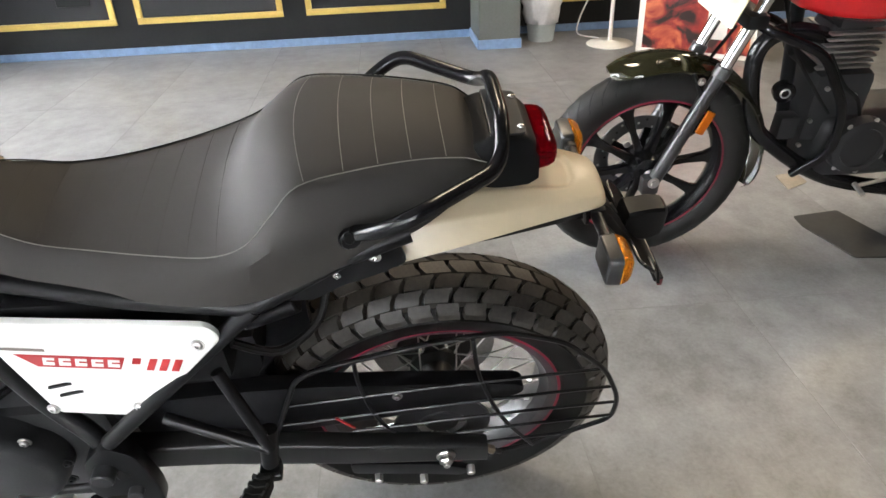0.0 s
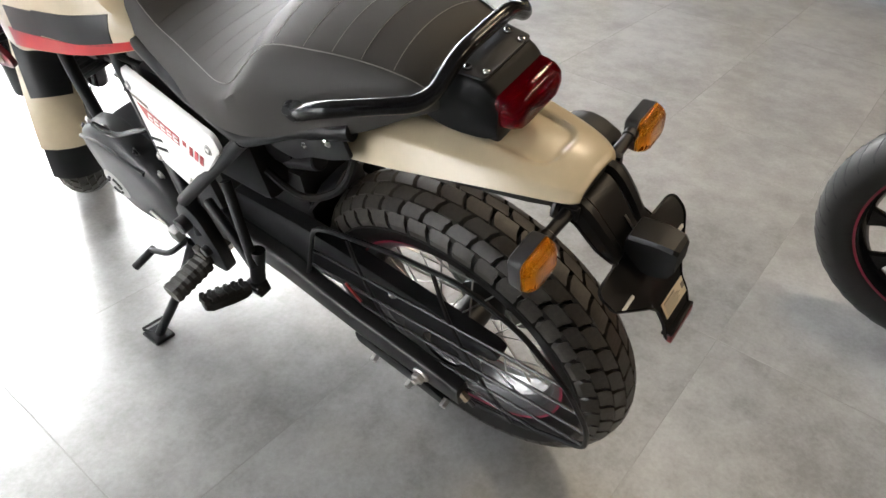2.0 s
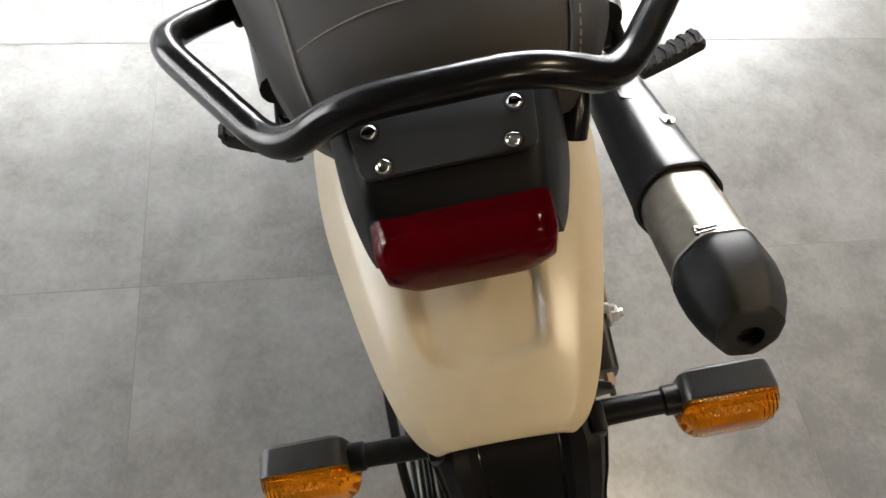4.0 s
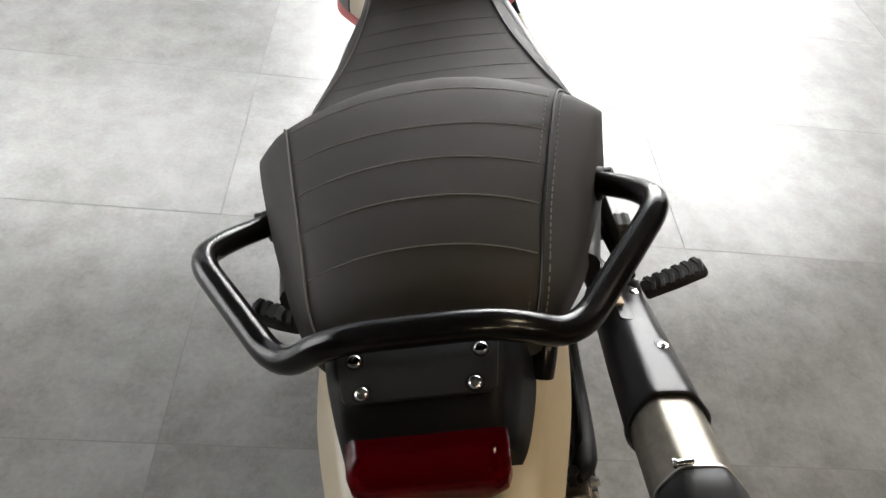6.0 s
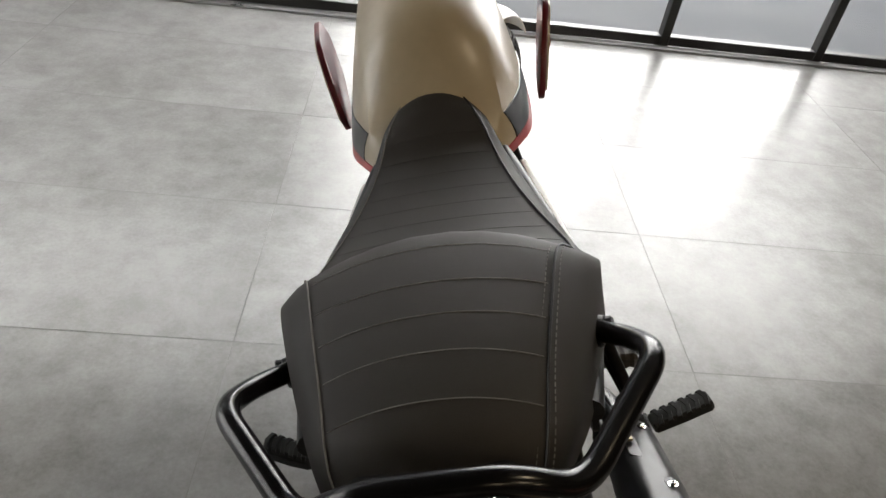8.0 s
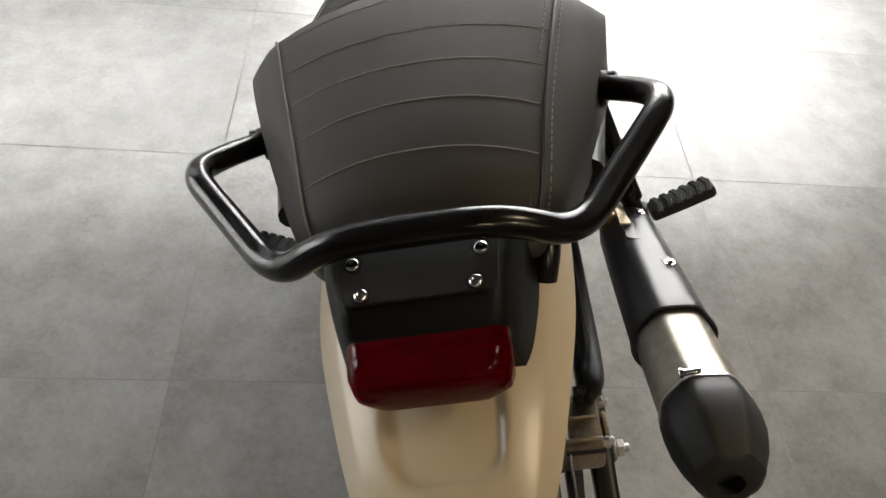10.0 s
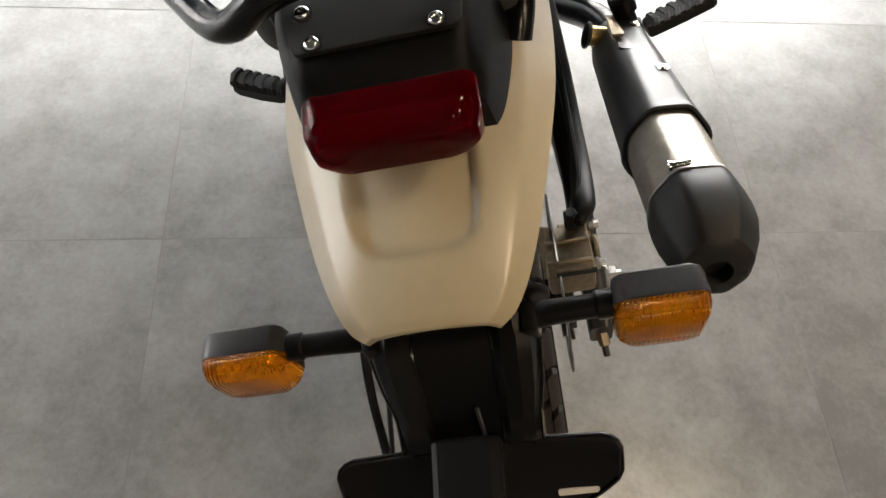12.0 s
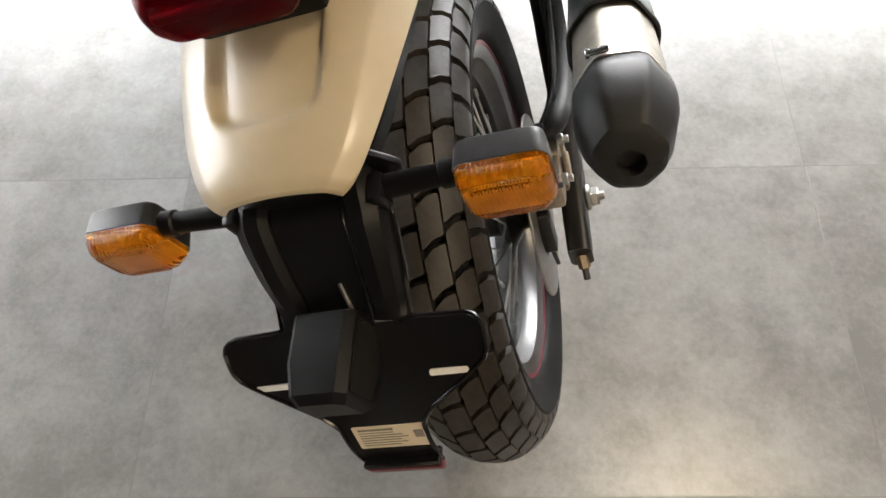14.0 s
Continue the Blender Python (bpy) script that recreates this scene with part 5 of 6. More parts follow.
# ---- silencer ----
def silencer():
    d = V((0.0, -1, 0.43)).normalized()
    o = V((0.207, 0.010, 0.590))
    up = V((0.10, 0.42, 0.90))
    up = (up - d * up.dot(d)).normalized()
    sd = d.cross(up)
    if sd.x < 0:
        sd = -sd

    def at(y, u=0.0, v=0.0):
        return o + d * ((y - 0.010) / d.y) + up * u + sd * v

    def ring(y, w, h, lift=0.0, sh=0.0, soft=0.010):
        pts = [(-0.50, 1), (0.42, 1), (1, 0.30), (0.92, -0.45), (0.35, -1), (-0.45, -0.95), (-1, -0.35), (-1, 0.35)]
        return fillet([at(y, lift, sh) + sd * (w * x) + up * (h * z) for x, z in pts], soft, 3, closed=True)
    can = part("silencer", loft([ring(0.275, 0.024, 0.024), ring(0.250, 0.034, 0.034), ring(0.20, 0.037, 0.039), ring(0.05, 0.039, 0.042), ring(-0.092, 0.0400, 0.0440)]), SILENCER, bike, "brushed steel silencer with black shield and end cap", 28)
    sh = part("heat_shield", loft([ring(0.236, 0.034, 0.037), ring(0.228, 0.037, 0.040), ring(0.12, 0.0405, 0.0440), ring(0.029, 0.0425, 0.0470), ring(0.015, 0.0445, 0.0495), ring(0.010, 0.0440, 0.0490), ring(0.0095, 0.0415, 0.0460), ring(0.024, 0.0400, 0.0440)]), SHIELD, can, "matt black heat shield", 28)
    part("shield_slot", plate([(-0.0085, -0.0055), (0.0085, -0.0055), (0.0085, 0.0055), (-0.0085, 0.0055)], 0.0024, at(0.094, 0.0448, 0.011), d, sd, 0.005), DECAL_BLACK, sh)
    part("shield_screw", bolt(at(0.090, 0.0452, 0.013), up, 0.0040, 0.004), CHROME, sh)
    part("shield_screw", bolt(at(0.212, 0.0408, 0.010), up, 0.0040, 0.004), CHROME, sh)
    part("shield_notch", plate([(-0.036, -0.006), (0.030, -0.009), (0.036, 0.006), (-0.030, 0.005)], 0.003, at(0.178, 0.0418, -0.012), d, sd, 0.005), DECAL_BLACK, sh, "dark notch in the shield by the hanger")
    part("end_cap", loft([ring(-0.0855, 0.0403, 0.0443), ring(-0.0880, 0.0418, 0.0458, soft=0.006), ring(-0.102, 0.0422, 0.0462, soft=0.006), ring(-0.118, 0.0408, 0.0440, lift=-0.001, soft=0.006), ring(-0.134, 0.0362, 0.0385, lift=-0.004, soft=0.006), ring(-0.148, 0.0290, 0.0300, lift=-0.008, soft=0.006), ring(-0.1505, 0.0245, 0.0250, lift=-0.009), ring(-0.1508, 0.0125, 0.0125, lift=-0.012, soft=0.006), ring(-0.138, 0.0118, 0.0118, lift=-0.012, soft=0.006)]), CAP, can, "matt black faceted end cap with a small outlet", 28)
    part("clamp_band", loft([ring(-0.0812, 0.0403, 0.0443), ring(-0.0816, 0.0420, 0.0460), ring(-0.0846, 0.0422, 0.0462), ring(-0.0850, 0.0405, 0.0445)]), STEEL, can, "steel clamp band")
    part("clamp_screw", join(rod(at(-0.0830, 0.0475, -0.026), at(-0.0830, 0.0500, -0.010), 0.0032, 10), rod(at(-0.0830, 0.0472, -0.029), at(-0.0830, 0.0477, -0.025), 0.0048, 12)), CHROME, can)
    # hanger: rubber bush with a brass-coloured sleeve, strap down to the can
    part("hanger_strap", plate([(-0.004, -0.030), (0.004, -0.030), (0.007, 0.030), (-0.007, 0.030)], 0.004, at(0.200, 0.048, -0.018), sd, d, 0.003, 0.001), CAST, can, "bolted silencer hanger")
    part("hanger_bush", rod((0.168, 0.236, 0.527), (0.204, 0.230, 0.518), 0.0125, 16), BRASS, can, "yellowish metal hanger sleeve")
    part("bush_washer", rod((0.203, 0.230, 0.518), (0.209, 0.229, 0.5165), 0.0165, 18), PEG_RUBBER, can)
    part("bush_washer", rod((0.162, 0.237, 0.529), (0.168, 0.236, 0.527), 0.0165, 18), PEG_RUBBER, can)
    part("bush_bolt", rod((0.209, 0.229, 0.5165), (0.217, 0.228, 0.514), 0.0075, 6), STEEL, can)
    part("link_pipe", tube(smooth_line([at(0.27), (0.195, 0.36, 0.43), (0.155, 0.50, 0.34), (0.11, 0.72, 0.24), (0.06, 0.95, 0.26), (0.03, 1.0, 0.42), (0.03, 0.93, 0.60)], 6), 0.021, 14), BLACK_PAINT, bike, "black exhaust pipe under the engine")


silencer()

# ---- engine ----
eng = part("crankcase", join(box((0, 0.70, 0.40), (0.24, 0.36, 0.24), 0.03), box((0, 0.60, 0.50), (0.20, 0.2, 0.12), 0.02)), ENGINE_BLACK, bike, "black engine crankcase")
cov = fillet([V((0, y, z)) for y, z in ((0.905, 0.44), (0.895, 0.52), (0.80, 0.565), (0.68, 0.53), (0.60, 0.47), (0.60, 0.38), (0.70, 0.30), (0.85, 0.295), (0.90, 0.35))], 0.06, 5, closed=True)
rows = []
for k, x in ((1.0, -0.115), (1.0, -0.150), (0.965, -0.165), (0.90, -0.172), (0.5, -0.176), (0.05, -0.177)):
    rows.append([V((x, 0.765 + (p.y - 0.765) * k, 0.425 + (p.z - 0.425) * k)) for p in cov])
cover = part("engine_cover", loft(rows), ENGINE_BLACK, eng, "rounded black engine side cover", 40)
part("cover_badge", lathe([(0.040, 0), (0.040, 0.004), (0.036, 0.006), (0, 0.006)], (-0.172, 0.845, 0.382), (-1, 0, 0), 32), BADGE_GREY, cover, "pale round badge")
for a0, a1 in ((0.2, 1.3), (1.9, 3.2), (3.9, 5.6)):
    part("badge_stroke", tube([(-0.1785, 0.845 + 0.022 * math.cos(t), 0.382 + 0.022 * math.sin(t)) for t in np.linspace(a0, a1, 8)], 0.004, 6), ENGINE_BLACK, cover)
for i in range(13):
    p = cov[int(i * len(cov) / 13)]
    part("cover_screw", bolt((-0.150, 0.765 + (p.y - 0.765) * 1.02, 0.425 + (p.z - 0.425) * 1.02), (-1, 0, 0), 0.007, 0.006), STEEL if i % 3 == 0 else FRAME_BLACK, cover)
part("cover_rib", tube(smooth_line([(-0.168, 0.89, 0.50), (-0.174, 0.78, 0.525), (-0.170, 0.66, 0.50)], 5), 0.006, 8), ENGINE_BLACK, cover)
cyl = part("cylinder", box((0, 0.745, 0.66), (0.125, 0.13, 0.26), 0.02), ENGINE_BLACK, eng, "black finned cylinder")
for i in range(8):
    part("cooling_fin", box((0, 0.735 + 0.004 * i, 0.545 + 0.036 * i), (0.138, 0.15, 0.010), 0.003, 1), ENGINE_BLACK, cyl)
part("intake_box", box((0, 0.62, 0.70), (0.17, 0.10, 0.14), 0.02), BLACK_PLASTIC, bike, "black intake box ahead of the panels")
part("coil_cover", join(box((0, 0.885, 0.70), (0.16, 0.11, 0.12), 0.025)), BLACK_PLASTIC, bike, "black cover under the tank")
part("cylinder_head", box((0, 0.765, 0.80), (0.16, 0.17, 0.05), 0.015), ENGINE_BLACK, eng)
part("head_bolt", rod((-0.08, 0.70, 0.77), (-0.10, 0.70, 0.77), 0.008, 6), STEEL, eng)
part("sump_guard", plate([(0.60, 0.235), (0.98, 0.240), (1.05, 0.32), (1.04, 0.34), (0.95, 0.272), (0.60, 0.262)], 0.24, (0, 0, 0), (0, 1, 0), (0, 0, 1), 0.02, 0.004), STEEL, bike, "bare metal sump guard")
part("crash_tube", tube(fillet([(-0.12, 0.585, 0.62), (-0.178, 0.66, 0.605), (-0.178, 0.74, 0.600)], 0.02, 4), 0.006, 8), BLACK_PAINT, bike)
for s in (-1, 1):
    part("down_tube", tube(fillet([(s * 0.03, 1.02, 0.86), (s * 0.09, 0.96, 0.60), (s * 0.11, 0.93, 0.30), (s * 0.11, 0.60, 0.27)], 0.05, 5), 0.014, 12), FRAME_BLACK, bike, "black frame down tube")
oc = part("oil_cooler", box((0, 1.005, 0.60), (0.16, 0.03, 0.12), 0.006), ENGINE_BLACK, bike, "black oil cooler")
for i in range(8):
    part("cooler_fin", box((0, 0.988, 0.555 + 0.012 * i), (0.14, 0.012, 0.003)), ENGINE_BLACK, oc)
part("throttle_body", join(rod((-0.02, 0.60, 0.70), (-0.02, 0.68, 0.74), 0.028, 16), box((-0.06, 0.63, 0.70), (0.05, 0.05, 0.05), 0.008)), ENGINE_BLACK, bike)
part("cable_loom", tube(smooth_line([(-0.10, 0.56, 0.74), (-0.12, 0.70, 0.76), (-0.11, 0.85, 0.77), (-0.06, 0.98, 0.82)], 5), 0.006, 8), RUBBER, bike)
part("breather_hose", tube(smooth_line([(-0.11, 0.30, 0.64), (-0.10, 0.24, 0.60), (-0.06, 0.18, 0.62), (-0.02, 0.16, 0.70)], 5), 0.007, 8), RUBBER, bike)
part("rear_inner_cover", box((0, 0.36, 0.52), (0.15, 0.17, 0.17), 0.03), BLACK_PLASTIC, bike, "black inner cover behind the swingarm pivot")
part("shock_reservoir", rod((-0.070, 0.285, 0.640), (-0.070, 0.205, 0.672), 0.016, 16), FRAME_BLACK, bike, "black shock reservoir")
# bright disc added to give the reservoir's end its glint
part("reservoir_glint", rod((-0.070, 0.290, 0.638), (-0.070, 0.284, 0.641), 0.014, 16), STEEL, bike, "small steel disc standing in for a glint on the reservoir")

# ---- tank: y, half width at the bottom, at the crease, crease height, top height, bottom height
TANK = lerp_rows([
    (0.565, 0.102, 0.086, 0.812, 0.838, 0.776), (0.600, 0.120, 0.101, 0.838, 0.862, 0.770), (0.646, 0.142, 0.099, 0.872, 0.909, 0.764), (0.690, 0.152, 0.104, 0.902, 0.962, 0.756),
    (0.750, 0.158, 0.109, 0.922, 0.986, 0.744), (0.830, 0.164, 0.113, 0.936, 1.000, 0.728), (0.920, 0.166, 0.112, 0.938, 1.001, 0.704), (1.000, 0.150, 0.101, 0.928, 0.986, 0.715), (1.045, 0.095, 0.068, 0.905, 0.955, 0.760)], 4)


def tank_side(r, z):
    y, wb, wc, zc, zt, zb = r
    u = min(1.0, max(0.0, (z - zb) / (zc - zb)))
    return wb + (wc - wb) * u + 0.006 * math.sin(math.pi * u)


rows = []
for r in TANK:
    y, wb, wc, zc, zt, zb = r
    right = [V((tank_side(r, zb + (zc - zb) * u), y, zb + (zc - zb) * u)) for u in (0, 0.2, 0.4, 0.6, 0.8, 1.0)]
    for f in (0.93, 0.82, 0.68, 0.5, 0.3, 0.1):
        right.append(V((wc * f, y, zc + (zt - zc) * (1 - f ** 2.1) / 0.99)))
    rows.append(right + [V((-p.x, p.y, p.z)) for p in right[::-1]])
tank = part("fuel_tank", loft(rows), CREAM, bike, "cream painted fuel tank with black and red bands", 26)


def band(name, za, zb_, y0, y1, mat, label, s):
    """A coloured band laid on the tank's side between two heights, which may rise with y."""
    sel = [r for r in TANK if y0 <= r[0] <= y1]
    rws = []
    for r in sel:
        t = (r[0] - y0) / (y1 - y0)
        a, b = za[0] + (za[1] - za[0]) * t, zb_[0] + (zb_[1] - zb_[0]) * t
        a = max(a, r[5] + 0.001)
        out = [V((s * (tank_side(r, a + (b - a) * k) + 0.0018), r[0], a + (b - a) * k)) for k in (0, 0.33, 0.66, 1)]
        rws.append(out + [V((p.x - s * 0.004, p.y, p.z)) for p in out[::-1]])
    return part(name, loft(rws), mat, tank, label)


for s in (-1, 1):
    band("black_band", (0.785, 0.768), (0.834, 0.812), 0.599, 0.800, DECAL_BLACK, "black tank band", s)
    band("black_band", (0.768, 0.750), (0.812, 0.796), 0.780, 0.90, DECAL_BLACK, "black tank band", s)
    band("red_band", (0.778, 0.757), (0.793, 0.777), 0.565, 0.691, RED, "red tank band", s)
    band("red_band", (0.757, 0.712), (0.777, 0.748), 0.689, 0.93, RED, "red tank band", s)
    # shroud plates standing out beside the tank
    pl = part("tank_shroud", plate([(0.862, 0.742), (0.850, 0.768), (0.885, 0.850), (0.935, 0.905), (1.04, 0.915), (1.10, 0.86), (1.07, 0.78), (0.96, 0.735)], 0.012, (s * 0.006, 0.052, -0.050), (s * 0.10, 1, 0), (s * 0.14, 0, 1), 0.025, 0.003), MAROON, bike, "dark maroon shroud plate beside the tank", 35)
    part("shroud_face", plate([(0.872, 0.755), (0.864, 0.772), (0.896, 0.842), (0.942, 0.893), (1.03, 0.902), (1.08, 0.855), (1.055, 0.79), (0.955, 0.748)], 0.004, (s * 0.0145, 0.052, -0.050), (s * 0.10, 1, 0), (s * 0.14, 0, 1), 0.022, 0.001), CREAM, pl, "cream outer face of the shroud plate", 35)
    part("shroud_badge", lathe([(0.024, 0), (0.024, 0.004), (0, 0.004)], V((s * 0.015, 0.052, -0.050)) + V((s * 0.10, 1, 0)).normalized() * 0.96 + V((s * 0.14, 0, 1)).normalized() * 0.83, (s, 0, 0), 20), RED, pl, "round red badge")
cap = part("filler_cap", lathe([(0.047, -0.004), (0.047, 0.006), (0.043, 0.010), (0.030, 0.011), (0.028, 0.009), (0, 0.009)], (0, 0.880, 0.996), (0, 0.03, 1), 36), STEEL, tank, "bright round filler cap")
part("cap_flap", box((0, 0.875, 1.008), (0.020, 0.030, 0.006), 0.002), FRAME_BLACK, cap)
for i in range(5):
    a = 2 * math.pi * i / 5
    part("cap_screw", bolt((0.037 * math.cos(a), 0.880 + 0.037 * math.sin(a), 1.0055), (0, 0.03, 1), 0.003, 0.002), FRAME_BLACK, cap)

# ---- front end, turned a little to the left ----
STEER = -31.0
FAX = V((0, 1.455, 0.330))
sa, sd_ = V((0, 1.13, 0.88)), V((0, 0.46, -0.89)).normalized()
TURN = Matrix.Translation(sa) @ Matrix.Rotation(radians(-STEER), 4, sd_) @ Matrix.Translation(-sa)


def fpart(name, bm, mat, label="", parent=None, angle=38):
    return part(name, moved(bm, TURN), mat, parent or bike, label, angle)


# front carcass likewise coloured dark for the shaded gaps
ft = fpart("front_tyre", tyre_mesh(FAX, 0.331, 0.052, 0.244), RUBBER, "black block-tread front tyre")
blocks = []
for s0, s1, ln, sl, ph, sides in KINDS:
    for sgn in sides:
        for i in range(BLOCKS):
            blocks.append(moved(tread_block(0.331, s0 * 0.85, s1 * 0.85, ln, sl, sgn), Matrix.Translation(FAX) @ pose(0, 0, 0, 360 * (i + ph + (0.0 if sgn > 0 else 0.1)) / BLOCKS)))
tagged(fpart("tread", join(*blocks), TREAD, "", ft, 30), kind="stuff")
fpart("front_rim", lathe([(0.248, -0.036), (0.248, 0.036), (0.238, 0.038), (0.222, 0.026), (0.214, 0), (0.222, -0.026), (0.238, -0.038)], FAX, (1, 0, 0), 64, closed=True), RIM_GREY, "dark alloy front rim")
fpart("front_hub", lathe([(0.02, -0.07), (0.045, -0.05), (0.045, -0.04), (0.03, -0.03), (0.03, 0.03), (0.045, 0.04), (0.045, 0.05), (0.02, 0.07)], FAX, (1, 0, 0), 24), ENGINE_BLACK, "black front hub")
for i in range(36):
    s = 1 if i % 2 else -1
    a = 2 * math.pi * i / 36
    ln = 0.5 if (i // 2) % 2 else -0.5
    fpart("spoke", tube([ring_point(FAX, s * 0.045, 0.043, a + ln), ring_point(FAX, s * 0.01, 0.217, a)], 0.0016, 5), STEEL)
for s in (-1, 1):
    leg = fpart("fork_leg", join(rod((s * 0.095, 1.440, 0.315), (s * 0.095, 1.345, 0.520), 0.027, 16), rod((s * 0.095, 1.345, 0.520), (s * 0.095, 1.13, 0.960), 0.021, 16)), BLACK_PAINT, "black telescopic fork leg")
    rows = []
    fpart("fork_gaiter", lathe([(0.036 if i % 2 else 0.029, 0.013 * i) for i in range(17)], (s * 0.095, 1.345, 0.520), (0, -0.44, 0.898), 18), RUBBER, "ribbed rubber fork gaiter", leg)


def arc_sheet(r, w0, w1, a0, a1, th=0.004, n=22, drop=0.018):
    rws = []
    for i in range(n + 1):
        t = i / n
        a = radians(a0 + (a1 - a0) * t)
        w = w0 + (w1 - w0) * t
        out = []
        for f in (-1, -0.8, -0.4, 0, 0.4, 0.8, 1):
            out.append(ring_point(FAX, w * f, r - drop * abs(f) ** 2.5, a))
        rws.append(out + [FAX + (p - FAX) * (1 - th / r) for p in out[::-1]])
    return loft(rws)


fpart("front_mudguard", arc_sheet(0.372, 0.058, 0.060, 40, 181), CREAM, "cream front mudguard", None, 50)
fpart("mudguard_flap", arc_sheet(0.369, 0.055, 0.057, 180, 197), BLACK_PLASTIC, "black plastic mudguard flap", None, 50)
fpart("fork_shield", arc_sheet(0.382, 0.068, 0.046, 112, 160, 0.006), BLACK_PLASTIC, "black plastic shield on the mudguard", None, 50)
fpart("fork_crown", join(box((0, 1.155, 0.905), (0.25, 0.06, 0.03), 0.01), box((0, 1.215, 0.78), (0.24, 0.06, 0.035), 0.01)), FRAME_BLACK, "black fork yokes")
fpart("handlebar", tube(fillet([(-0.39, 1.00, 1.10), (-0.20, 1.07, 1.10), (-0.10, 1.13, 1.02), (0.10, 1.13, 1.02), (0.20, 1.07, 1.10), (0.39, 1.00, 1.10)], 0.06, 6), 0.011, 12), BLACK_PAINT, "black tubular handlebar")
for s in (-1, 1):
    fpart("hand_grip", rod((s * 0.29, 1.037, 1.10), (s * 0.40, 0.996, 1.10), 0.017, 14), PEG_RUBBER, "black rubber hand grip")
fpart("headlamp", lathe([(0.03, -0.10), (0.075, -0.06), (0.092, 0.0), (0.090, 0.02), (0.0, 0.022)], (0, 1.27, 0.92), (0, 1, -0.05), 32), BLACK_PLASTIC, "black round headlamp")

# ---- the second motorcycle, parked parallel, leaning to its left ----
roadster = thing("motorcycle", "black roadster motorcycle with red tank and cast wheels", "motorcycle", pose(0.898, -0.738, 0.0, 0, -9.0, 0))
FA, RA = V((0, 0, 0.334)), V((0, -1.37, 0.330))


def rpart(name, bm, mat, label="", parent=None, angle=38):
    return part(name, bm, mat, parent or roadster, label, angle)


def road_tyre(c, R, half, rim_r):
    prof = [(rim_r, half * 0.66), (rim_r + 0.010, half * 0.86), (rim_r + (R - rim_r) * 0.42, half), (R - 0.040, half * 0.97), (R - 0.022, half * 0.80), (R - 0.009, half * 0.52), (R - 0.002, half * 0.24), (R, 0)]
    return lathe(prof + [(r, -h) for r, h in prof[-2::-1]] + [(rim_r - 0.002, -half * 0.5), (rim_r - 0.002, half * 0.5)], c, (1, 0, 0), 72, closed=True)


def tyre_groove(R, half, sgn):
    """A slanting dark groove across the shoulder, as a shallow sunk strip at the top of the tyre."""
    pts = []
    for i in range(9):
        u = i / 8
        x = half * (0.10 + 0.82 * u)
        r = R - float(np.interp(x / half, (0, 0.24, 0.52, 0.80, 0.97), (0, 0.002, 0.009, 0.022, 0.040))) + 0.0012
        a = (0.055 * u) / R
        pts.append(V((sgn * x, math.sin(a) * r, math.cos(a) * r)))
    rings = []
    for i, p in enumerate(pts):
        w = 0.0032 * (1 - 0.5 * abs(i / 4 - 1))
        t = V((0, p.z, -p.y)).normalized()
        n = V((0, p.y, p.z)).normalized()
        rings.append([p - t * w, p + t * w, p + t * w - n * 0.004, p - t * w - n * 0.004])
    return loft(rings)


def cast_wheel(c, R, half, rim_r, count):
    ty = rpart("tyre", road_tyre(c, R, half, rim_r), ROAD_RUBBER, "black grooved road tyre")
    for sgn in (-1, 1):
        me = finish(tyre_groove(R, half, sgn), "tyre_groove", DECAL_BLACK)
        for i in range(44):
            g = new("tyre_groove", me)
            g.parent = ty
            g.matrix_basis = Matrix.Translation(c) @ pose(0, 0, 0, 360 * (i + 0.25 * sgn) / 44)
    rr = rim_r
    rim = rpart("rim", lathe([(rr + 0.004, -0.034), (rr + 0.004, 0.034), (rr - 0.006, 0.036), (rr - 0.012, 0.030), (rr - 0.020, 0.012), (rr - 0.024, 0), (rr - 0.020, -0.012), (rr - 0.012, -0.030), (rr - 0.006, -0.036)], c, (1, 0, 0), 72, closed=True), BLACK_PAINT, "black cast alloy rim")
    for s in (-1, 1):
        part("pinstripe", lathe([(rr + 0.003, s * 0.0355), (rr + 0.003, s * 0.0372), (rr - 0.003, s * 0.0372), (rr - 0.003, s * 0.0355)], c, (1, 0, 0), 72, closed=True), PINSTRIPE, rim, "thin red rim stripe")
    rpart("hub", lathe([(0.015, -0.055), (0.046, -0.045), (0.050, -0.020), (0.050, 0.020), (0.046, 0.045), (0.015, 0.055)], c, (1, 0, 0), 24), BLACK_PAINT, "black wheel hub")
    rows = []
    for t in (0, 0.15, 0.5, 0.85, 1.0):
        r = 0.040 + (rr - 0.020 - 0.040) * t
        w = 0.014 - 0.006 * math.sin(math.pi * min(t * 1.2, 1)) + (0.010 if t == 1.0 else 0)
        d = 0.014 - 0.004 * t
        rows.append([V((-d, -w, r)), V((-d * 0.3, -w * 1.25, r)), V((d, -w, r)), V((d, w, r)), V((-d * 0.3, w * 1.25, r)), V((-d, w, r))])
    me = finish(loft(rows), "wheel_spoke", BLACK_PAINT, 30)
    for i in range(count):
        k = new("wheel_spoke", me)
        k.parent = roadster
        k.matrix_basis = Matrix.Translation(c) @ pose(0, 0, 0, 360 * (i + 0.35) / count)


cast_wheel(FA, 0.334, 0.050, 0.238, 10)
cast_wheel(RA, 0.325, 0.062, 0.222, 10)

